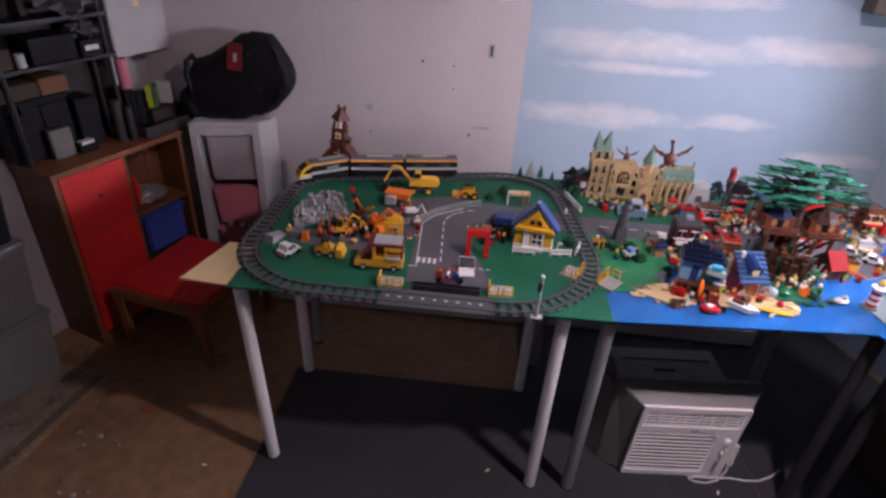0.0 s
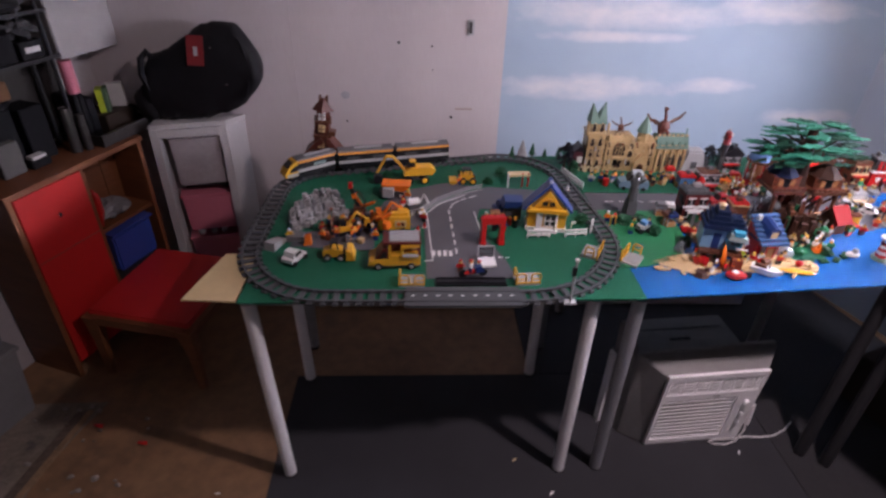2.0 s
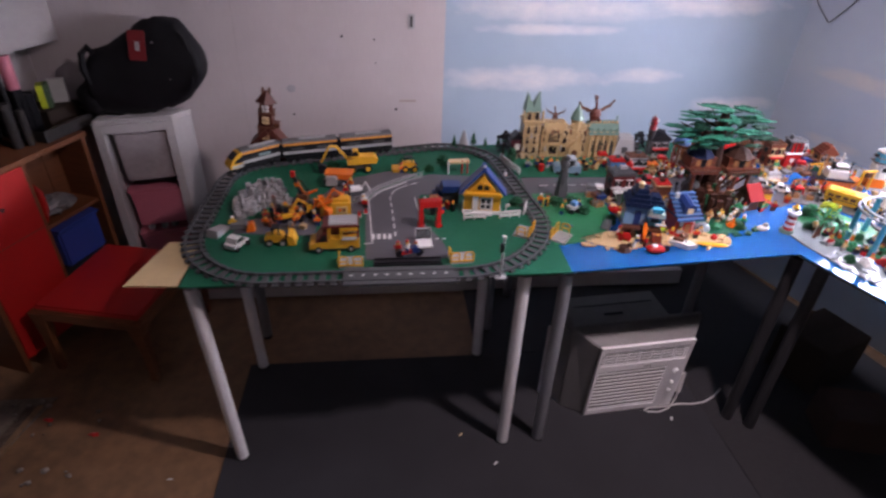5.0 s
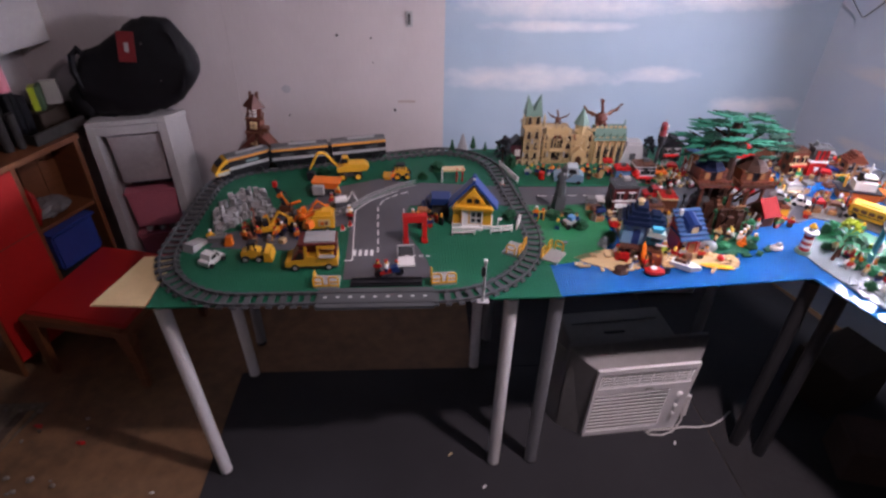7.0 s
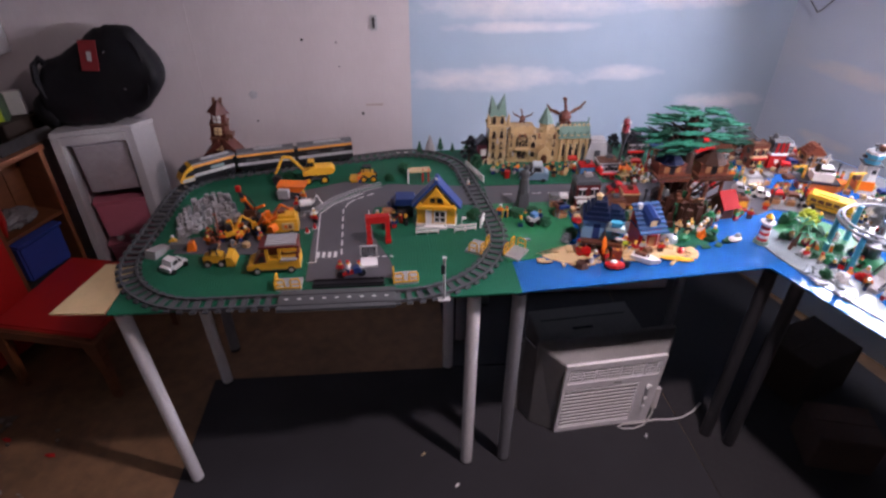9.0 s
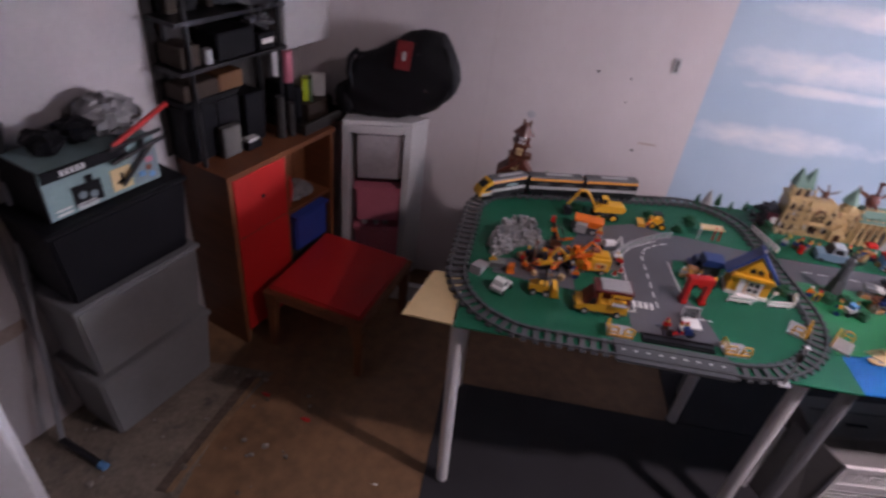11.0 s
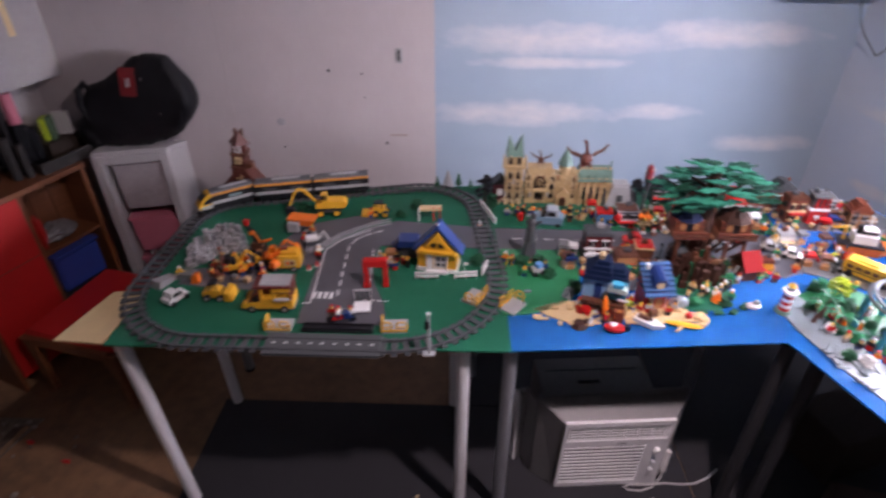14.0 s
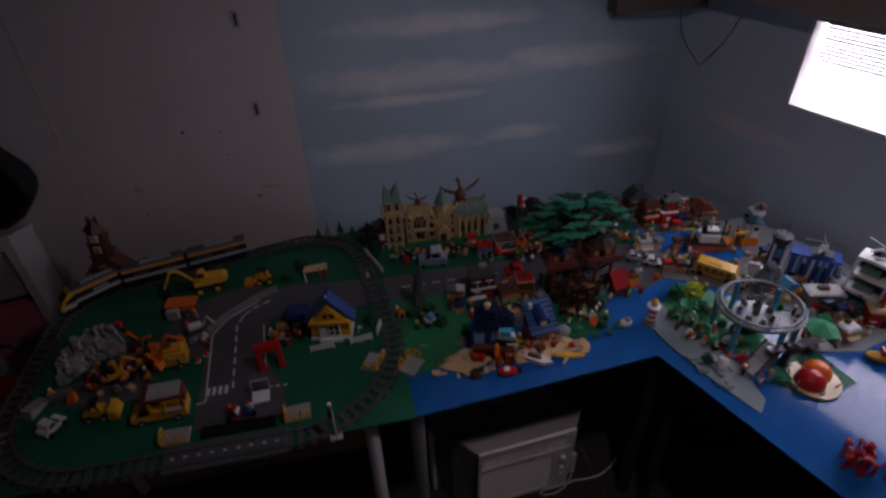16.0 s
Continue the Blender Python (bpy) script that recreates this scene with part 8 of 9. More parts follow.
lone("camp_fire", M().cyl(0, 0, 0, 0.018, 0.01, 8, 0.012).cyl(0, 0, 0.01, 0.008, 0.02, 6, 0.001), ORANGE, "orange toy camp fire by the tree", "toy fire", 1.625, 0.215, T + 0.0024)
h = thing("red_roof_hut", "brown toy boat hut with a bright red roof", "toy hut", 1.745, 0.345, T, -78)
h.scale = (0.85, 0.85, 0.85)
part("wall", M().brick(0, 0, 0, 0.07, 0.05, 0.05), BROWN, h)
part("roof", M().side([(-0.05, 0.045), (0.0, 0.1), (0.0, 0.092), (-0.044, 0.042)], -0.035, 0.035), BROWN, h)
part("roof", M().side([(0.05, 0.045), (0.044, 0.042), (0.0, 0.092), (0.0, 0.1)], -0.035, 0.035), plastic("matt_red_roof", (0.3, 0.011, 0.011), 0.7, 0.12), h, "bright red roof slope")
part("gable", M().gable(0, 0, 0.0525, 0.07, 0.05, 0.038), BROWN, h)
for x in (-0.03, 0.03):
    part("post", M().rod((x, -0.035, 0), (x, -0.035, 0.045), 0.003, 6), BROWN, h)
part("paddle", M().rod((0.0, -0.04, 0.0), (0.006, -0.034, 0.045), 0.003, 6), WHITE, h)
shop(1.8, 0.345, 0.03, 0.03, 0.05, YELLOW, RUST, "narrow yellow toy shed", WHITE, 0, 1)
bush(1.69, 0.355, 0.018, 0.04, DLEAF, "dark green toy tree by the hut", 54)
crowd([(1.71, 0.3), (1.7, 0.34), (1.775, 0.305), (1.79, 0.32), (1.82, 0.31)], "by the boat hut")
t = thing("pedal_boat", "small white and grey toy boat with figures", "toy boat", 1.712, 0.19, T, 10)
part("hull", M().ball(0, 0, 0.008, 0.022, 0.014, 0.008, 10, 5), WHITE, t)
part("float", M().ball(0.006, 0, 0.018, 0.01, 0.008, 0.008, 8, 5), LGREY, t)
lh = thing("lighthouse", "red and white striped toy lighthouse", "toy lighthouse", 1.785, 0.178, T)
part("foot", M().cyl(0, 0, 0, 0.022, 0.01, 10, 0.018), SANDGREEN, lh)
for i in range(6):
    part("band", M().cyl(0, 0, 0.01 + i * 0.0095, 0.0145 - 0.0004 * i, 0.0095, 12, 0.0142 - 0.0004 * i), RED if i % 2 == 0 else WHITE, lh)
part("gallery", M().cyl(0, 0, 0.067, 0.02, 0.004, 12), WHITE, lh)
part("lantern", M().cyl(0, 0, 0.071, 0.009, 0.014, 8), CLEAR, lh)
part("cap", M().cyl(0, 0, 0.085, 0.012, 0.012, 8, 0.002), YELLOW, lh)

# ---- the harbour and the park on the side table ----
lone("harbour_water", M().prism([(1.99, 0.6), (1.985, 0.5), (2.06, 0.43), (2.2, 0.385), (2.27, 0.41), (2.26, 0.53), (2.16, 0.59)], T + 0.0005, T + 0.0036), BLUE, "bright blue water plates round the ship", "plate", group="scenery plates")
fh = thing("fire_house", "red toy fire house with white bands", "toy building", 2.1, 0.665, T + 0.0024, -4, "town buildings")
fh.scale = (0.7, 0.9, 1.0)
part("ground_floor", M().box(0, 0, 0, 0.084, 0.05, 0.05), RED, fh, "red lower wall")
part("band", M().box(0, 0, 0.05, 0.09, 0.056, 0.006), WHITE, fh, "white band")
part("upper_floor", M().box(0, 0.004, 0.056, 0.074, 0.042, 0.042), DGREY, fh, "dark upper floor")
for px in (-0.014, 0.012, 0.034):
    part("column", M().box(px, -0.018, 0.056, 0.012 if px < 0.03 else 0.008, 0.008, 0.042), RED, fh)
part("roof_slab", M().brick(0.004, 0, 0.098, 0.094, 0.056, 0.006), MIDGREY, fh, "grey roof slab")
part("roof_vent", M().cyl(-0.024, 0.006, 0.105, 0.012, 0.014, 8, 0.009), DGREY, fh)
part("emblem", M().at(pose(-0.004, -0.0262, 0.014, 0, 0, 0)).box(0, 0, 0, 0.006, 0.0015, 0.018, 0, 1.0).box(0, 0, 0.008, 0.02, 0.0015, 0.012, 0, 1.15), WHITE, fh, "white emblem")
part("gate", M().box(0.026, -0.026, 0, 0.024, 0.003, 0.034), DARKRED, fh)
shop(2.03, 0.675, 0.06, 0.05, 0.085, RUST, BROWN, "brown red toy house behind the harbour", TAN)
crowd([(1.96, 0.56), (1.975, 0.58), (1.99, 0.55), (1.95, 0.6), (1.935, 0.575), (1.92, 0.55), (1.97, 0.52), (1.9, 0.58)], "at the harbour")
shop(1.945, 0.53, 0.05, 0.04, 0.03, WHITE, LGREY, "low white toy harbour office", LGREY, 0, 1)
s_ = thing("toy_ship", "orange hulled toy ship with white deckhouse", "toy ship", 2.15, 0.478, T + 0.0036, -18)
s_.scale = (1.08, 1.05, 1.0)
part("hull", M().add([(-0.06, -0.022, 0.0), (0.045, -0.022, 0.0), (0.07, 0, 0.0), (0.045, 0.022, 0.0), (-0.06, 0.022, 0.0), (-0.066, -0.028, 0.034), (0.05, -0.028, 0.034), (0.085, 0, 0.04), (0.05, 0.028, 0.034), (-0.066, 0.028, 0.034)],
                     [(4, 3, 2, 1, 0), (0, 1, 6, 5), (1, 2, 7, 6), (2, 3, 8, 7), (3, 4, 9, 8), (4, 0, 5, 9), (5, 6, 7, 8, 9)]), ORANGE, s_)
part("rubbing_band", M().box(-0.008, 0, 0.03, 0.12, 0.059, 0.005), BLACK, s_)
part("deckhouse", M().box(0, 0, 0.036, 0.06, 0.04, 0.028).box(0.006, 0, 0.064, 0.035, 0.03, 0.02), WHITE, s_)
part("bridge_window", M().box(0.006, 0, 0.07, 0.037, 0.031, 0.008), BLACK, s_)
part("mast", M().rod((0, 0, 0.084), (0, 0, 0.125), 0.003, 6).rod((-0.012, 0, 0.108), (0.012, 0, 0.108), 0.002, 6), WHITE, s_)
part("funnel", M().cyl(-0.018, 0, 0.064, 0.008, 0.028, 8), BLACK, s_)
part("crane", M().tube([(-0.05, 0, 0.036), (-0.052, 0, 0.08), (-0.085, 0, 0.07)], 0.004), YELLOW, s_)
t = thing("harbour_crane", "yellow and brown toy dock crane", "toy crane", 2.245, 0.445, T + 0.0036)
part("frame", M().rod((-0.02, 0, 0), (-0.02, 0, 0.07), 0.004, 6).rod((0.02, 0, 0), (0.02, 0, 0.07), 0.004, 6).rod((-0.025, 0, 0.07), (0.03, 0, 0.07), 0.004, 6), YELLOW, t)
part("hoist", M().box(0.0, 0, 0.05, 0.02, 0.02, 0.018), BROWN, t)
lt = thing("watch_tower", "orange and white toy coast guard tower", "toy tower", 2.31, 0.48, T + 0.0024, -20)
part("foot", M().box(0, 0, 0, 0.058, 0.05, 0.032, 0, 0.92), ORANGE, lt, "orange base")
part("shaft", M().box(0, 0, 0.032, 0.048, 0.042, 0.058, 0, 0.9), WHITE, lt)
part("stripe", M().box(-0.008, -0.0215, 0.034, 0.014, 0.004, 0.05), LGREY, lt)
part("window", M().box(0.01, -0.0212, 0.06, 0.014, 0.003, 0.016), BLACK, lt)
part("gallery", M().box(0, 0, 0.09, 0.058, 0.052, 0.004), DGREY, lt)
part("glass_room", M().cyl(0, 0, 0.094, 0.024, 0.034, 8, 0.029), CYAN, lt, "blue glazed lookout")
part("mullion_band", M().cyl(0, 0, 0.108, 0.0275, 0.004, 8), MIDGREY, lt)
part("roof", M().cyl(0, 0, 0.128, 0.031, 0.006, 8, 0.026), MIDGREY, lt)
part("lamp", M().ball(0.014, 0, 0.146, 0.014, 0.014, 0.013, 10, 6), BROWN, lt, "round brown lamp")
part("searchlight", M().rod((-0.034, -0.01, 0.118), (-0.034, -0.022, 0.12), 0.007, 8), BLACK, lt)
part("radar", M().rod((-0.004, 0, 0.134), (-0.004, 0, 0.156), 0.002, 6).box(-0.004, 0, 0.153, 0.024, 0.004, 0.005, 30), DGREY, lt)
b_ = thing("school_bus", "yellow toy bus parked at the harbour", "toy bus", 2.095, 0.335, T + 0.0024, -46)
b_.scale = (1.15, 1.25, 1.05)
part("body", M().side([(-0.055, 0.008), (0.055, 0.008), (0.056, 0.03), (0.05, 0.046), (-0.05, 0.048), (-0.056, 0.04)], -0.019, 0.019), YELLOW, b_)
for i in range(5):
    part("window", M().box(-0.04 + i * 0.019, 0, 0.025, 0.015, 0.0395, 0.011), BROWN, b_, "dark window")
part("side_stripe", M().box(0, 0, 0.018, 0.108, 0.039, 0.003), BLACK, b_)
part("roof_hatch", M().box(-0.01, 0, 0.0475, 0.05, 0.02, 0.003), YELLOW, b_)
wheels(b_, 0.11, 0.036, 0.009)
t = thing("police_tower", "blue and white toy control tower", "toy tower", 2.305, 0.335, T + 0.0024, -30)
part("shaft", M().box(0, 0, 0, 0.04, 0.036, 0.098), DBLUE, t, "dark blue shaft")
for px in (-0.017, 0.017):
    part("corner", M().box(px, -0.017, 0, 0.007, 0.006, 0.098), WHITE, t, "white corner strip")
part("window", M().box(0, -0.019, 0.05, 0.018, 0.003, 0.034), MBLUE, t, "blue window")
part("cab", M().cyl(0, 0, 0.098, 0.022, 0.03, 8, 0.032), DGREY, t, "dark flared cab")
part("cab_glass", M().cyl(0, 0, 0.108, 0.0265, 0.01, 8, 0.03), BLACK, t)
part("roof", M().cyl(0, 0, 0.128, 0.03, 0.006, 8, 0.02), DGREY, t)
for px, h_ in ((-0.01, 0.03), (0.008, 0.042)):
    part("antenna", M().rod((px, 0, 0.134), (px, 0, 0.134 + h_), 0.0015, 6), BLACK, t)
SIGNBLUE = plastic("bright_blue_plastic", (0.012, 0.075, 0.33), 0.4)
hq = thing("police_station", "blue and white striped toy police station", "toy building", 2.36, 0.245, T + 0.0024, -38)
part("wall", M().box(0, 0.008, 0, 0.135, 0.05, 0.096), WHITE, hq, "white wall")
for i, (px, w_, m_) in enumerate(((-0.058, 0.016, SIGNBLUE), (-0.038, 0.012, MBLUE), (-0.016, 0.014, SIGNBLUE), (0.006, 0.01, SIGNBLUE), (0.024, 0.012, MBLUE), (0.044, 0.014, SIGNBLUE), (0.061, 0.008, SIGNBLUE))):
    part("column", M().box(px, -0.019, 0, w_, 0.008, 0.1 if i % 2 else 0.094), m_, hq, "blue column")
for px in (-0.027, 0.015, 0.034):
    part("window", M().box(px, -0.018, 0.02, 0.008, 0.004, 0.055), BLACK, hq, "dark window")
part("parapet", M().brick(0, 0.008, 0.096, 0.14, 0.056, 0.008), SIGNBLUE, hq, "blue parapet")
part("landing_deck", M().box(0.016, 0.008, 0.1065, 0.06, 0.044, 0.006), DGREY, hq)
part("door", M().box(-0.048, -0.0245, 0, 0.02, 0.003, 0.035), BLACK, hq)


def helicopter(x, y, z, rz, m_, label):
    he = thing("helicopter", label, "toy helicopter", x, y, z, rz, "toy helicopters")
    part("body", M().ball(0, 0, 0.018, 0.025, 0.013, 0.013, 12, 7), m_, he)
    part("canopy", M().ball(0.013, 0, 0.019, 0.013, 0.0115, 0.0105, 10, 6), BLACK, he, "dark glazed canopy")
    part("tail", M().rod((-0.018, 0, 0.02), (-0.056, 0, 0.026), 0.004, 6, 0.002), m_, he)
    part("tail_fin", M().side([(-0.06, 0.024), (-0.05, 0.024), (-0.054, 0.04), (-0.062, 0.04)], -0.001, 0.001), DGREY, he)
    part("mast", M().rod((0, 0, 0.03), (0, 0, 0.038), 0.002, 6), BLACK, he)
    for turn in (25, 115):
        part("rotor_blade", M().box(0, 0, 0.0375 + 0.0016 * (turn > 90), 0.11, 0.0055, 0.0014, turn), BLACK, he)
    for py in (-0.01, 0.01):
        part("skid", M().tube([(-0.02, py, 0.002), (0.016, py, 0.002), (0.022, py, 0.006)], 0.0015), BLACK, he)
        for px in (-0.01, 0.01):
            part("strut", M().rod((px, py, 0.003), (px, py * 0.6, 0.01), 0.0012, 5), BLACK, he)
    return he


helicopter(2.37, 0.24, T + 0.1152, 30, LGREY, "pale grey toy helicopter on the station roof")
sh = thing("white_rack_tower", "white toy parking tower with red side", "toy building", 2.42, 0.1, T + 0.0024, -62)
sh.scale = (1.1, 0.9, 1.3)
for z in (0.0, 0.045, 0.09, 0.135):
    part("floor", M().box(0, 0, z, 0.09, 0.07, 0.006), WHITE, sh)
for x in (-0.042, 0.042):
    for y in (-0.03, 0.03):
        part("post", M().box(x, y, 0, 0.007, 0.007, 0.14), WHITE, sh)
part("side", M().box(0.051, -0.002, 0, 0.012, 0.076, 0.15), RED, sh, "red side wall")
part("back_wall", M().box(0, 0.033, 0, 0.086, 0.004, 0.135), MIDGREY, sh, "grey back wall")
for z, m in ((0.006, CYAN), (0.051, SANDGREEN), (0.096, SANDGREEN)):
    part("display", M().box(-0.005, 0, z, 0.05, 0.03, 0.022, 0, 0.8), m, sh)
helicopter(2.418, 0.102, T + 0.0024 + 0.1834, 160, MIDGREY, "grey toy helicopter on the parking tower")
shop(2.325, 0.14, 0.1, 0.05, 0.05, SHORE, WHITE, "pale toy hotel front in the park", WHITE, -15, 1)
shop(2.42, 0.035, 0.06, 0.05, 0.05, RED, TAN, "red toy shop in the park", WHITE, -25, 1)
lone("white_slab", M().box(0, 0, 0, 0.04, 0.012, 0.06, 0, 0.9), WHITE, "white upright toy slab at the harbour", "toy slab", 2.2, 0.3, T + 0.0024, -30)
# the roller ride
rd_ = thing("coaster_ride", "clear and grey toy ride ring on cyan legs", "toy ride", 2.04, 0.07, T + 0.0024)
SMOKE = plastic("smoky_clear_plastic", (0.2, 0.225, 0.25), 0.4, 0.25)
SMOKE.node_tree.nodes["Principled BSDF"].inputs["Transmission Weight"].default_value = 0.55
for r0, z in ((0.117, 0.112), (0.107, 0.12)):
    pts, faces, n, k_ = [], [], 48, 8
    for i in range(n):
        a = 2 * math.pi * i / n
        for q in range(k_):
            b = 2 * math.pi * q / k_
            rr = r0 + 0.005 * math.cos(b)
            pts.append((rr * math.cos(a), 0.92 * rr * math.sin(a), z + 0.0035 * math.sin(b)))
    for i in range(n):
        for q in range(k_):
            faces.append((i * k_ + q, ((i + 1) % n) * k_ + q, ((i + 1) % n) * k_ + (q + 1) % k_, i * k_ + (q + 1) % k_))
    part("ring", M().add(pts, faces), SMOKE, rd_, smooth=True)
for i in range(16):
    a = 2 * math.pi * i / 16
    part("tie", M().rod((0.107 * math.cos(a), 0.0984 * math.sin(a), 0.12), (0.117 * math.cos(a), 0.1076 * math.sin(a), 0.112), 0.002, 5), LGREY, rd_)
for i in range(6):
    a = 2 * math.pi * i / 6 + 0.5
    part("leg", M().rod((0.112 * math.cos(a), 0.103 * math.sin(a), 0), (0.112 * math.cos(a), 0.103 * math.sin(a), 0.112), 0.0075, 8), CYAN, rd_, "cyan leg")
part("hub", M().cyl(0.015, 0.02, 0, 0.024, 0.05, 12, 0.018), MIDGREY, rd_)
part("deck", M().cyl(0.015, 0.02, 0.05, 0.062, 0.006, 20), MIDGREY, rd_, "flat grey deck")
for i, m_ in enumerate((CLEAR, RED, CLEAR, MBLUE, CLEAR, DGREY, CLEAR)):
    a = 2 * math.pi * i / 7
    x, y = 0.044 * math.cos(a) + 0.015, 0.044 * math.sin(a) + 0.02
    cg = part("carriage", M().box(x, y, 0.056, 0.018, 0.013, 0.011, math.degrees(a) + 90, 0.85), m_, rd_)
    part("seat_back", M().box(x, y, 0.067, 0.01, 0.01, 0.012, math.degrees(a) + 90, 0.8), (DGREY, SMOKE, MIDGREY)[i % 3], cg)
part("mast", M().cyl(0.015, 0.02, 0.056, 0.01, 0.06, 8, 0.006).ball(0.015, 0.02, 0.122, 0.013, 0.013, 0.012, 10, 6), CLEAR, rd_, "clear centre mast")
lone("pale_statue", M().box(0, 0, 0, 0.05, 0.044, 0.03, 10, 0.85).ball(0, 0, 0.052, 0.03, 0.024, 0.034, 12, 8, 0.12, 3).ball(0.004, -0.004, 0.095, 0.02, 0.018, 0.02, 10, 7, 0.12, 5).rod((0.022, 0, 0.06), (0.034, -0.01, 0.09), 0.008, 7, 0.006), SMOKE, "pale grey toy statue behind the ride", "toy statue", 2.19, 0.238, T + 0.0024)
t = thing("water_slide", "pale grey curved toy slide under the ride", "toy slide", 1.985, -0.045, T + 0.0024, 20)
part("chute", M().add([(-0.05, -0.02, 0.01), (-0.05, 0.02, 0.01), (0.0, -0.02, 0.02), (0.0, 0.02, 0.02), (0.04, -0.02, 0.06), (0.04, 0.02, 0.06), (0.05, -0.02, 0.06), (0.05, 0.02, 0.06), (0.05, -0.02, 0), (0.05, 0.02, 0), (-0.05, -0.02, 0), (-0.05, 0.02, 0)],
                      [(0, 2, 3, 1), (2, 4, 5, 3), (4, 6, 7, 5), (6, 8, 9, 7), (10, 0, 1, 11), (10, 8, 6, 4, 2, 0), (1, 3, 5, 7, 9, 11), (11, 9, 8, 10)]), LGREY, t)
part("rim", M().rod((0.04, -0.021, 0.064), (-0.05, -0.021, 0.016), 0.003, 6).rod((0.04, 0.021, 0.064), (-0.05, 0.021, 0.016), 0.003, 6), CLEAR, t)
t = thing("dark_statue", "dark plum toy whale statue on a stand", "toy statue", 2.052, -0.052, T + 0.0024)
part("figure_body", M().rod((0, 0, 0), (0.006, 0, 0.05), 0.014, 7, 0.008).ball(0.006, 0, 0.062, 0.036, 0.018, 0.016, 12, 7, 0.12, 4)
     .side([(-0.062, 0.072), (-0.02, 0.06), (0.03, 0.062), (0.078, 0.078), (0.03, 0.07), (-0.02, 0.07)], -0.012, 0.012), BLACK, t)
d_ = thing("red_dome", "red and orange toy dome ride with rim", "toy dome", 2.085, -0.125, T + 0.0024, 15)
part("dome", M().ball(-0.008, 0, 0.006, 0.04, 0.038, 0.038, 18, 8, low=0), RED, d_, "glossy red dome")
part("half_dome", M().ball(0.036, 0.012, 0.006, 0.036, 0.036, 0.036, 18, 8, low=0), ORANGE, d_)
part("rim", M().cyl(0.01, 0, 0, 0.066, 0.006, 16), TAN, d_)
for i in range(6):
    a = 2 * math.pi * i / 6
    part("hook", M().tube([(0.06 * math.cos(a), 0.05 * math.sin(a), 0.006), (0.07 * math.cos(a), 0.06 * math.sin(a), 0.03), (0.06 * math.cos(a), 0.05 * math.sin(a), 0.04)], 0.0025), CHROME, d_)
u_ = thing("green_parasol", "green toy parasol over a table", "toy parasol", 2.2, 0.0, T)
part("pole", M().rod((0, 0, 0), (0, 0, 0.06), 0.0025, 6), WHITE, u_)
part("canopy", M().cyl(0, 0, 0.055, 0.045, 0.02, 8, 0.003), LEAF, u_)
part("table", M().cyl(0, 0, 0.02, 0.02, 0.003, 10), TAN, u_)
for i, (x, y, h_) in enumerate(((1.845, 0.135, 0.075), (1.87, 0.15, 0.09), (1.89, 0.105, 0.06))):
    t = thing("palm_tree", "green toy palm tree with brown trunk", "toy palm", x, y, T + 0.0024, 40 * i, group="toy palms")
    part("trunk", M().rod((0, 0, 0), (0.006, 0, h_ * 0.75), 0.005, 7, 0.004), BROWN, t)
    for q in range(8):
        a = q * math.pi / 4
        c, s = math.cos(a), math.sin(a)
        part("frond", M().add([(0.006, 0, h_ * 0.75), (0.006 + 0.022 * c - 0.006 * s, 0.022 * s + 0.006 * c, h_ * 0.9), (0.006 + 0.042 * c, 0.042 * s, h_ * 0.72), (0.006 + 0.022 * c + 0.006 * s, 0.022 * s - 0.006 * c, h_ * 0.9), (0.006 + 0.022 * c, 0.022 * s, h_ * 0.84)],
                              [(0, 1, 2, 3), (4, 1, 0), (4, 2, 1), (4, 3, 2), (4, 0, 3)]), LEAF if (q + i) % 3 else DLEAF, t)
bush(1.965, 0.25, 0.03, 0.05, LIME, "lime green toy tree by the bus", 61, 0.012)
bush(1.93, 0.28, 0.022, 0.035, LEAF, "green toy bush by the bus", 62)
bush(1.92, 0.07, 0.018, 0.02, LEAF, "green toy bush in the park", 63)
bush(1.96, 0.19, 0.02, 0.035, DLEAF, "dark green toy bush in the park", 64)
bush(2.12, -0.07, 0.022, 0.02, DLEAF, "dark green toy bush by the dome", 65)
bush(2.02, -0.1, 0.016, 0.018, LEAF, "green toy plant by the dome", 66)
bush(2.27, 0.06, 0.02, 0.03, LEAF, "green toy bush by the parasol", 67)
crowd([(1.86, 0.09), (1.885, 0.06), (1.9, 0.03), (1.915, -0.01), (1.88, 0.19), (1.91, 0.16), (1.94, 0.1), (1.93, -0.06), (1.95, -0.1), (1.97, 0.04), (1.985, -0.09), (2.0, 0.3), (2.02, 0.27), (2.13, 0.27), (2.15, 0.25), (2.17, 0.29), (2.24, 0.24), (2.26, 0.21), (2.28, 0.18),
       (2.3, 0.1), (2.32, 0.06), (2.25, 0.09), (2.22, 0.05), (2.18, 0.03), (2.16, -0.02), (2.35, 0.1), (2.38, 0.08), (2.24, -0.03), (2.28, 0.0), (2.31, 0.02), (2.36, 0.03), (2.12, 0.375), (2.0, 0.42), (1.98, 0.45), (2.02, 0.46), (2.05, 0.42), (1.86, 0.4), (1.88, 0.44), (1.9, 0.36), (2.25, 0.36)], "in the park")
car(2.03, 0.385, -40, 0.05, 0.028, 0.03, LGREY, "grey toy car at the harbour")
car(1.93, 0.44, -30, 0.055, 0.03, 0.03, WHITE, "white toy car at the harbour")
car(1.88, 0.48, -25, 0.05, 0.03, 0.03, LGREY, "pale grey toy car at the harbour")
c_ = thing("coral_reef", "red and pink branching toy coral", "toy coral", 2.03, -0.36, T)
rnd = random.Random(71)
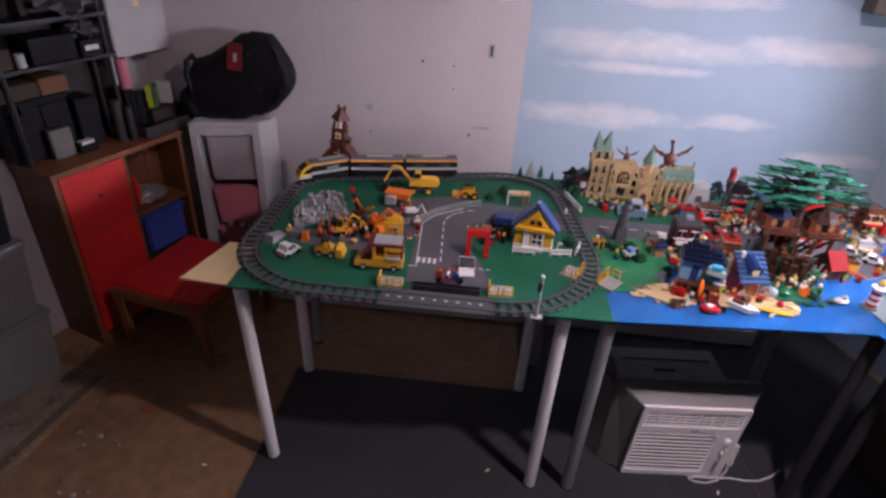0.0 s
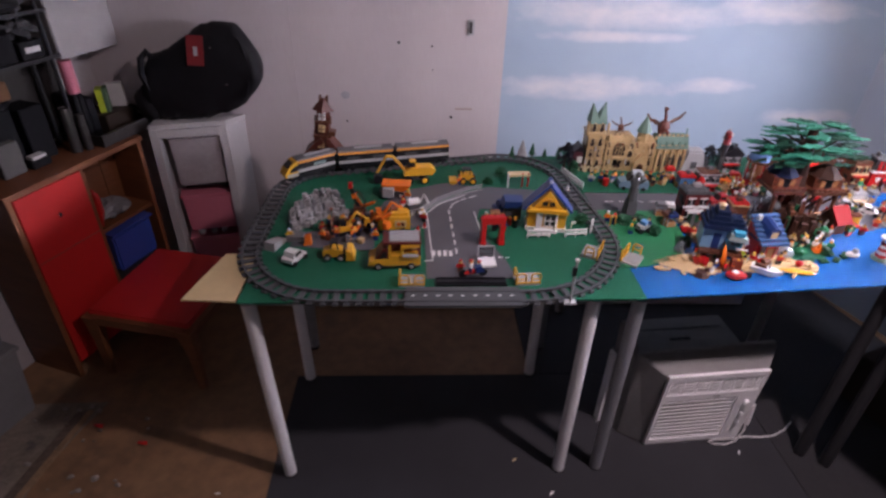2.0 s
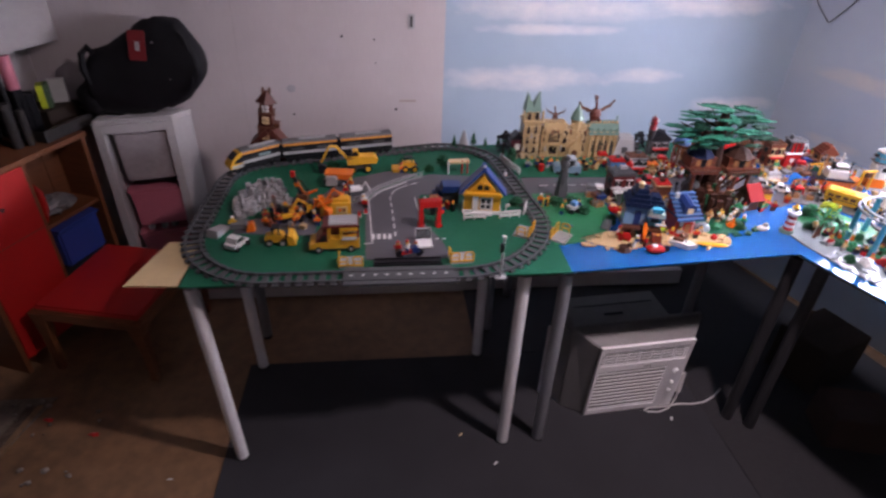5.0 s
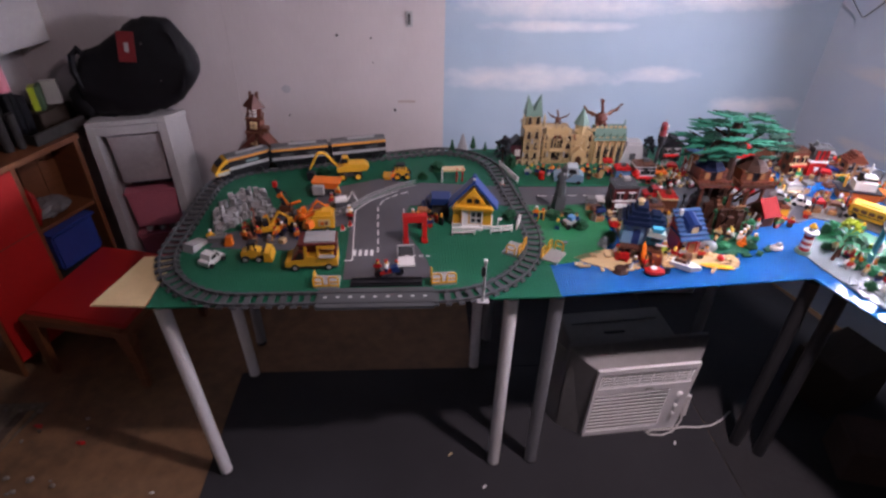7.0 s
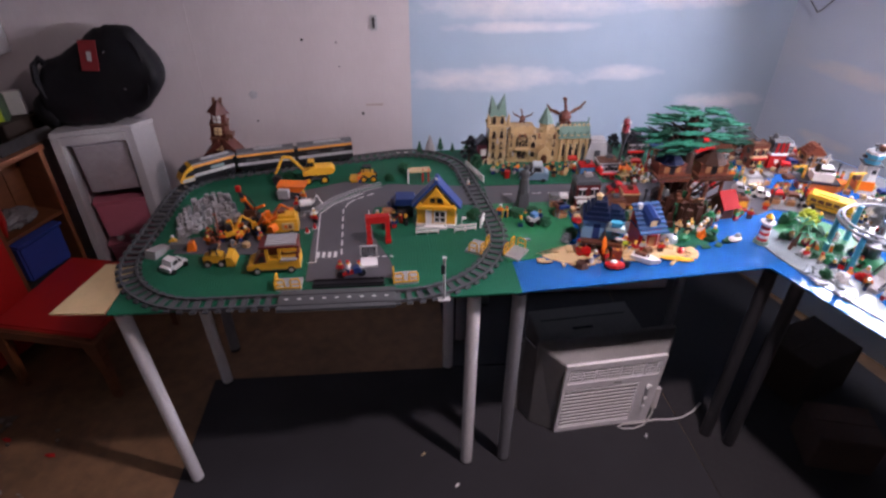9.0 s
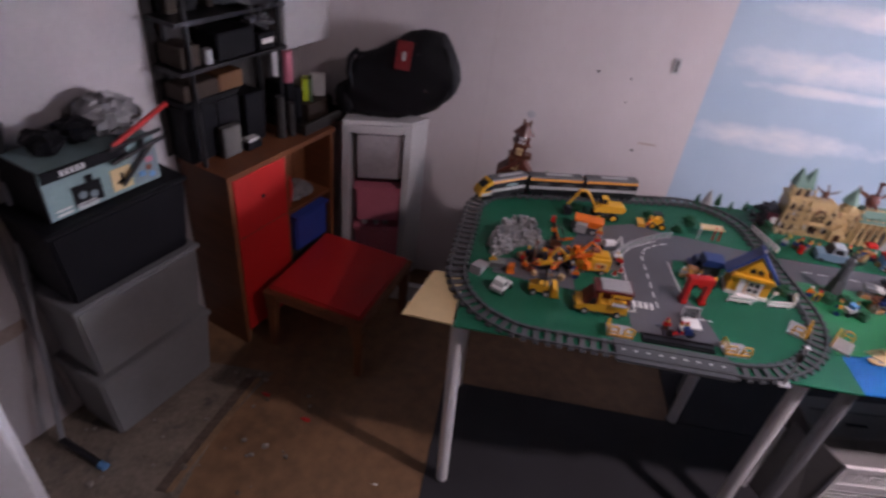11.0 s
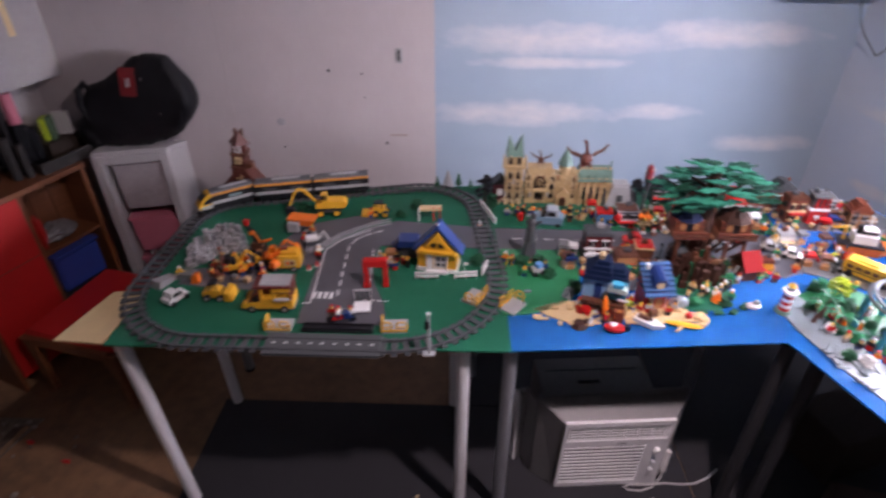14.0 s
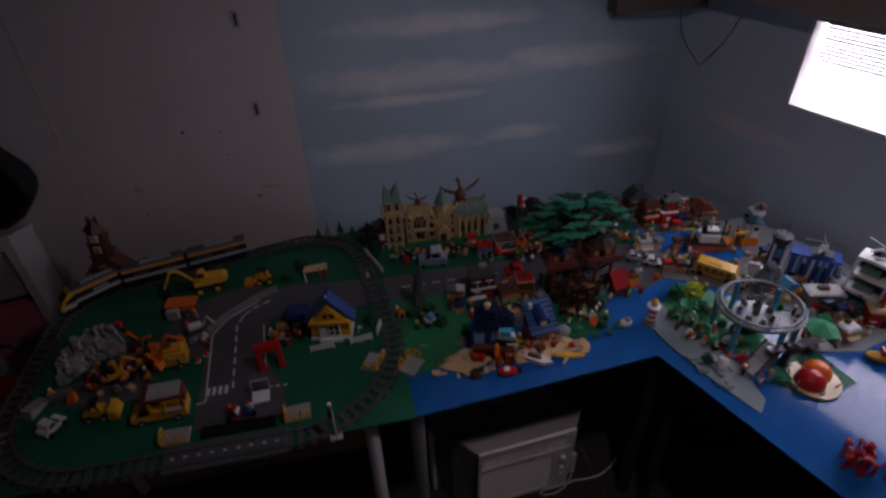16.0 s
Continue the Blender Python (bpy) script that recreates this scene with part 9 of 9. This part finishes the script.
for i in range(30):
    a, r, h_ = rnd.uniform(0, 6.28), rnd.uniform(0.0, 0.05), rnd.uniform(0.02, 0.062)
    x, y = r * math.cos(a), r * math.sin(a)
    part("coral_branch", M().rod((x, y, 0), (x + rnd.uniform(-0.01, 0.01), y, h_), 0.006, 6, 0.003).ball(x, y, h_, 0.008, 0.008, 0.007, 7, 5, 0.25, i), RED if i % 3 else PINKBIN, c_)
t = thing("beach_boat", "yellow toy boat on the blue sea", "toy boat", 2.33, -0.1, T, -30)
part("hull", M().ball(0, 0, 0.012, 0.05, 0.02, 0.014, 12, 5), YELLOW, t)
part("cabin", M().box(0, 0, 0.02, 0.03, 0.022, 0.02), RED, t)
shop(2.5, -0.08, 0.06, 0.06, 0.06, YELLOW, RED, "yellow toy booth by the water", WHITE, -25, 1)

# ---- the many small pieces that crowd the town ----
lone("paving_plate", M().prism([(1.995, 0.605), (2.05, 0.605), (2.4, 0.62), (2.31, 0.79), (1.998, 0.872)], T - 0.0005, T + 0.003), DGREY, "dark grey paving plates behind the harbour", "plate", group="scenery plates")
lone("paving_plate", M().prism([(2.16, 0.145), (2.1, -0.02), (2.3, -0.06), (2.56, 0.0), (2.57, 0.148), (2.3, 0.098)], T - 0.0005, T + 0.0024), MIDGREY, "light grey paving plates in the park", "plate", group="scenery plates")
lone("paving_plate", M().prism([(1.69, 0.37), (1.76, 0.4), (1.86, 0.33), (1.93, 0.36), (1.96, 0.495), (1.785, 0.4395), (1.7, 0.41)], T - 0.0005, T + 0.0022), ROAD, "dark grey paving plates by the boat hut", "plate", group="scenery plates")
CL = random.Random(99)


def crate(x, y):
    t = thing("toy_crate", "small brown toy crate in the street", "toy crate", x, y, T + 0.003, CL.uniform(0, 90), "toy crates")
    s = CL.uniform(0.012, 0.02)
    part("body", M().brick(0, 0, 0, s, s, s * 0.8), CL.choice([BROWN, NOUGAT, TAN]), t)
    part("slat", M().box(0, -s / 2, s * 0.3, s * 1.02, 0.002, s * 0.2), RUST, t)


def post(x, y):
    t = thing("toy_lamp_post", "thin black toy street lamp", "toy lamp", x, y, T + 0.003, 0, "toy street lamps")
    h = CL.uniform(0.045, 0.07)
    part("pole", M().rod((0, 0, 0), (0, 0, h), 0.002, 6), BLACK, t)
    part("lantern", M().cyl(0, 0, h, 0.004, 0.008, 8, 0.006), CLEAR, t)
    part("foot", M().cyl(0, 0, 0, 0.006, 0.004, 8), DGREY, t)


def stall(x, y, m, colour):
    t = thing("market_stall", f"small toy market stall with {colour} awning", "toy stall", x, y, T + 0.003, CL.uniform(-25, 25), "market stalls")
    for px in (-0.014, 0.014):
        part("post", M().rod((px, -0.008, 0), (px, -0.008, 0.034), 0.0018, 6), LGREY, t)
    part("counter", M().brick(0, 0, 0, 0.03, 0.018, 0.014), NOUGAT, t)
    part("awning", M().side([(-0.018, 0.034), (0.018, 0.034), (0.014, 0.044), (-0.014, 0.044)], -0.014, 0.012), m, t)


def flowers(x, y, i):
    bush(x, y, CL.uniform(0.009, 0.016), CL.uniform(0.012, 0.03), CL.choice([LEAF, DLEAF, LIME, RED, WHITE, DLEAF]), "small leafy toy plant in the town", 300 + i)


SPOTS = [(1.3, 1.48, 0.6, 0.7), (1.28, 1.52, 0.28, 0.44), (1.55, 1.75, 0.58, 0.7), (1.62, 1.8, 0.5, 0.58), (1.69, 1.84, 0.36, 0.43), (1.85, 2.1, 0.56, 0.72), (2.1, 2.3, 0.58, 0.8), (1.86, 2.02, -0.06, 0.28), (2.14, 2.5, -0.02, 0.24), (1.9, 2.15, 0.36, 0.52), (1.22, 1.3, 0.3, 0.44), (1.23, 1.38, 0.14, 0.2), (2.16, 2.36, 0.34, 0.56), (2.28, 2.54, 0.02, 0.2), (2.12, 2.32, 0.16, 0.3), (2.1, 2.22, 0.62, 0.78)]
n = 0
for x0, x1, y0, y1 in SPOTS:
    for i in range(int(8 + 420 * (x1 - x0) * (y1 - y0))):
        x, y = CL.uniform(x0, x1), CL.uniform(y0, y1)
        n += 1
        kind = CL.random()
        if x0 in (1.86, 1.23) and kind < 0.55:
            kind = 0.6 if kind < 0.3 else 0.9
        if kind < 0.3:
            crate(x, y)
        elif kind < 0.42:
            post(x, y)
        elif kind < 0.55:
            c_, nm = CL.choice([(RED, "red"), (MIDGREY, "grey"), (DBLUE, "blue"), (TAN, "tan"), (BROWN, "brown"), (WHITE, "white")])
            stall(x, y, c_, nm)
        elif kind < 0.72:
            flowers(x, y, n)
        else:
            crowd([(x, y)], "in the town")
for x, y, w, d, h, a, b, lab in ((1.745, 0.68, 0.06, 0.05, 0.06, NOUGAT, BROWN, "brown toy house behind the tree"), (1.81, 0.65, 0.06, 0.05, 0.08, LGREY, RED, "light grey toy house with red roof"),
                                 (1.89, 0.67, 0.06, 0.05, 0.075, RUST, BROWN, "brown red toy house by the harbour"), (2.14, 0.7, 0.06, 0.05, 0.07, DGREY, LGREY, "grey toy warehouse by the wall"), (2.22, 0.64, 0.06, 0.05, 0.06, NOUGAT, RUST, "brown toy warehouse with rust red roof"),
                                 (1.62, 0.79, 0.07, 0.05, 0.06, DGREY, BLACK, "dark grey toy house by the wall"), (1.8, 0.79, 0.08, 0.05, 0.07, BROWN, DGREY, "brown toy house by the wall"), (2.02, 0.76, 0.08, 0.05, 0.07, RUST, DGREY, "dark toy house by the wall"),
                                 (2.25, 0.2, 0.04, 0.04, 0.04, WHITE, CYAN, "small white toy kiosk in the park"), (2.4, 0.17, 0.05, 0.04, 0.05, WHITE, LGREY, "white toy shop in the park"), (2.29, 0.0, 0.045, 0.04, 0.04, NOUGAT, WHITE, "low brown toy stand in the park")):
    shop(x, y, w, d, h, a, b, lab, LGREY if h > 0.055 else WHITE, CL.uniform(-15, 10), 1 if h < 0.055 else 2, CL.random() < 0.6)
for i in range(46):
    x, y = CL.uniform(1.5, 1.76), CL.uniform(0.545, 0.72)
    if math.hypot(x - 1.665, y - 0.675) < 0.055:
        continue
    t = thing("market_goods", "small pile of pale and red toy goods", "toy goods", x, y, T + 0.003, CL.uniform(0, 90), "market goods")
    part("lower_goods", M().brick(0, 0, 0, 0.016, 0.012, 0.008), CL.choice([WHITE, TAN, RUST, PINKBIN]), t)
    part("upper_goods", M().box(0.001, 0.001, 0.0098, 0.009, 0.008, CL.uniform(0.006, 0.02), 20), CL.choice([WHITE, RED, LGREY, NOUGAT]), t)
# the same for the building site inside the loop
crowd([(0.2, 0.345), (0.265, 0.345), (0.29, 0.31), (0.185, 0.31), (0.33, 0.3), (0.36, 0.355), (0.19, 0.275), (0.43, 0.52), (0.415, 0.47)], "on the building site")
for x, y in ((0.3, 0.255), (0.265, 0.26), (0.22, 0.255), (0.34, 0.41), (0.29, 0.4), (0.365, 0.43), (0.18, 0.33), (0.245, 0.335)):
    crate(x, y)
# ragged edges of the sand and the shore
RG = random.Random(31)
for cx, cy, rx, ry, cnt, m, nm, lab in ((1.22, 0.135, 0.1, 0.035, 16, TAN, "sand_piece", "small tan sand plate at the water's edge"), (1.46, 0.13, 0.1, 0.04, 16, TAN, "sand_piece", "small tan sand plate at the water's edge"),
                                        (1.865, 0.0, 0.05, 0.11, 24, SHORE, "shore_piece", "small pale shore plate at the water's edge"), (1.6, 0.2, 0.09, 0.04, 8, DLEAF, "reed_plate", "small dark green plate at the water's edge")):
    for i in range(cnt):
        a_ = RG.uniform(0, 6.28)
        k_ = 1.0 if nm != "shore_piece" else RG.uniform(0.2, 1.0)
        x, y = cx + k_ * rx * math.cos(a_), cy + k_ * ry * math.sin(a_)
        if not inside([(1.06, 0.02), (1.74, 0.08), (1.8, -0.06), (2.05, -0.7), (2.3, 0.3), (1.06, 0.4)], np.array([x]), np.array([y]))[0]:
            continue
        sx, sy = RG.choice([0.016, 0.024, 0.032]), RG.choice([0.008, 0.016])
        lone(nm, M().brick(0, 0, 0, sx, sy, 0.0032), m, lab, "toy plate", x, y, T + 0.0026 + 0.0002 * i, RG.choice([0, 45, 90]), group="shore pieces")
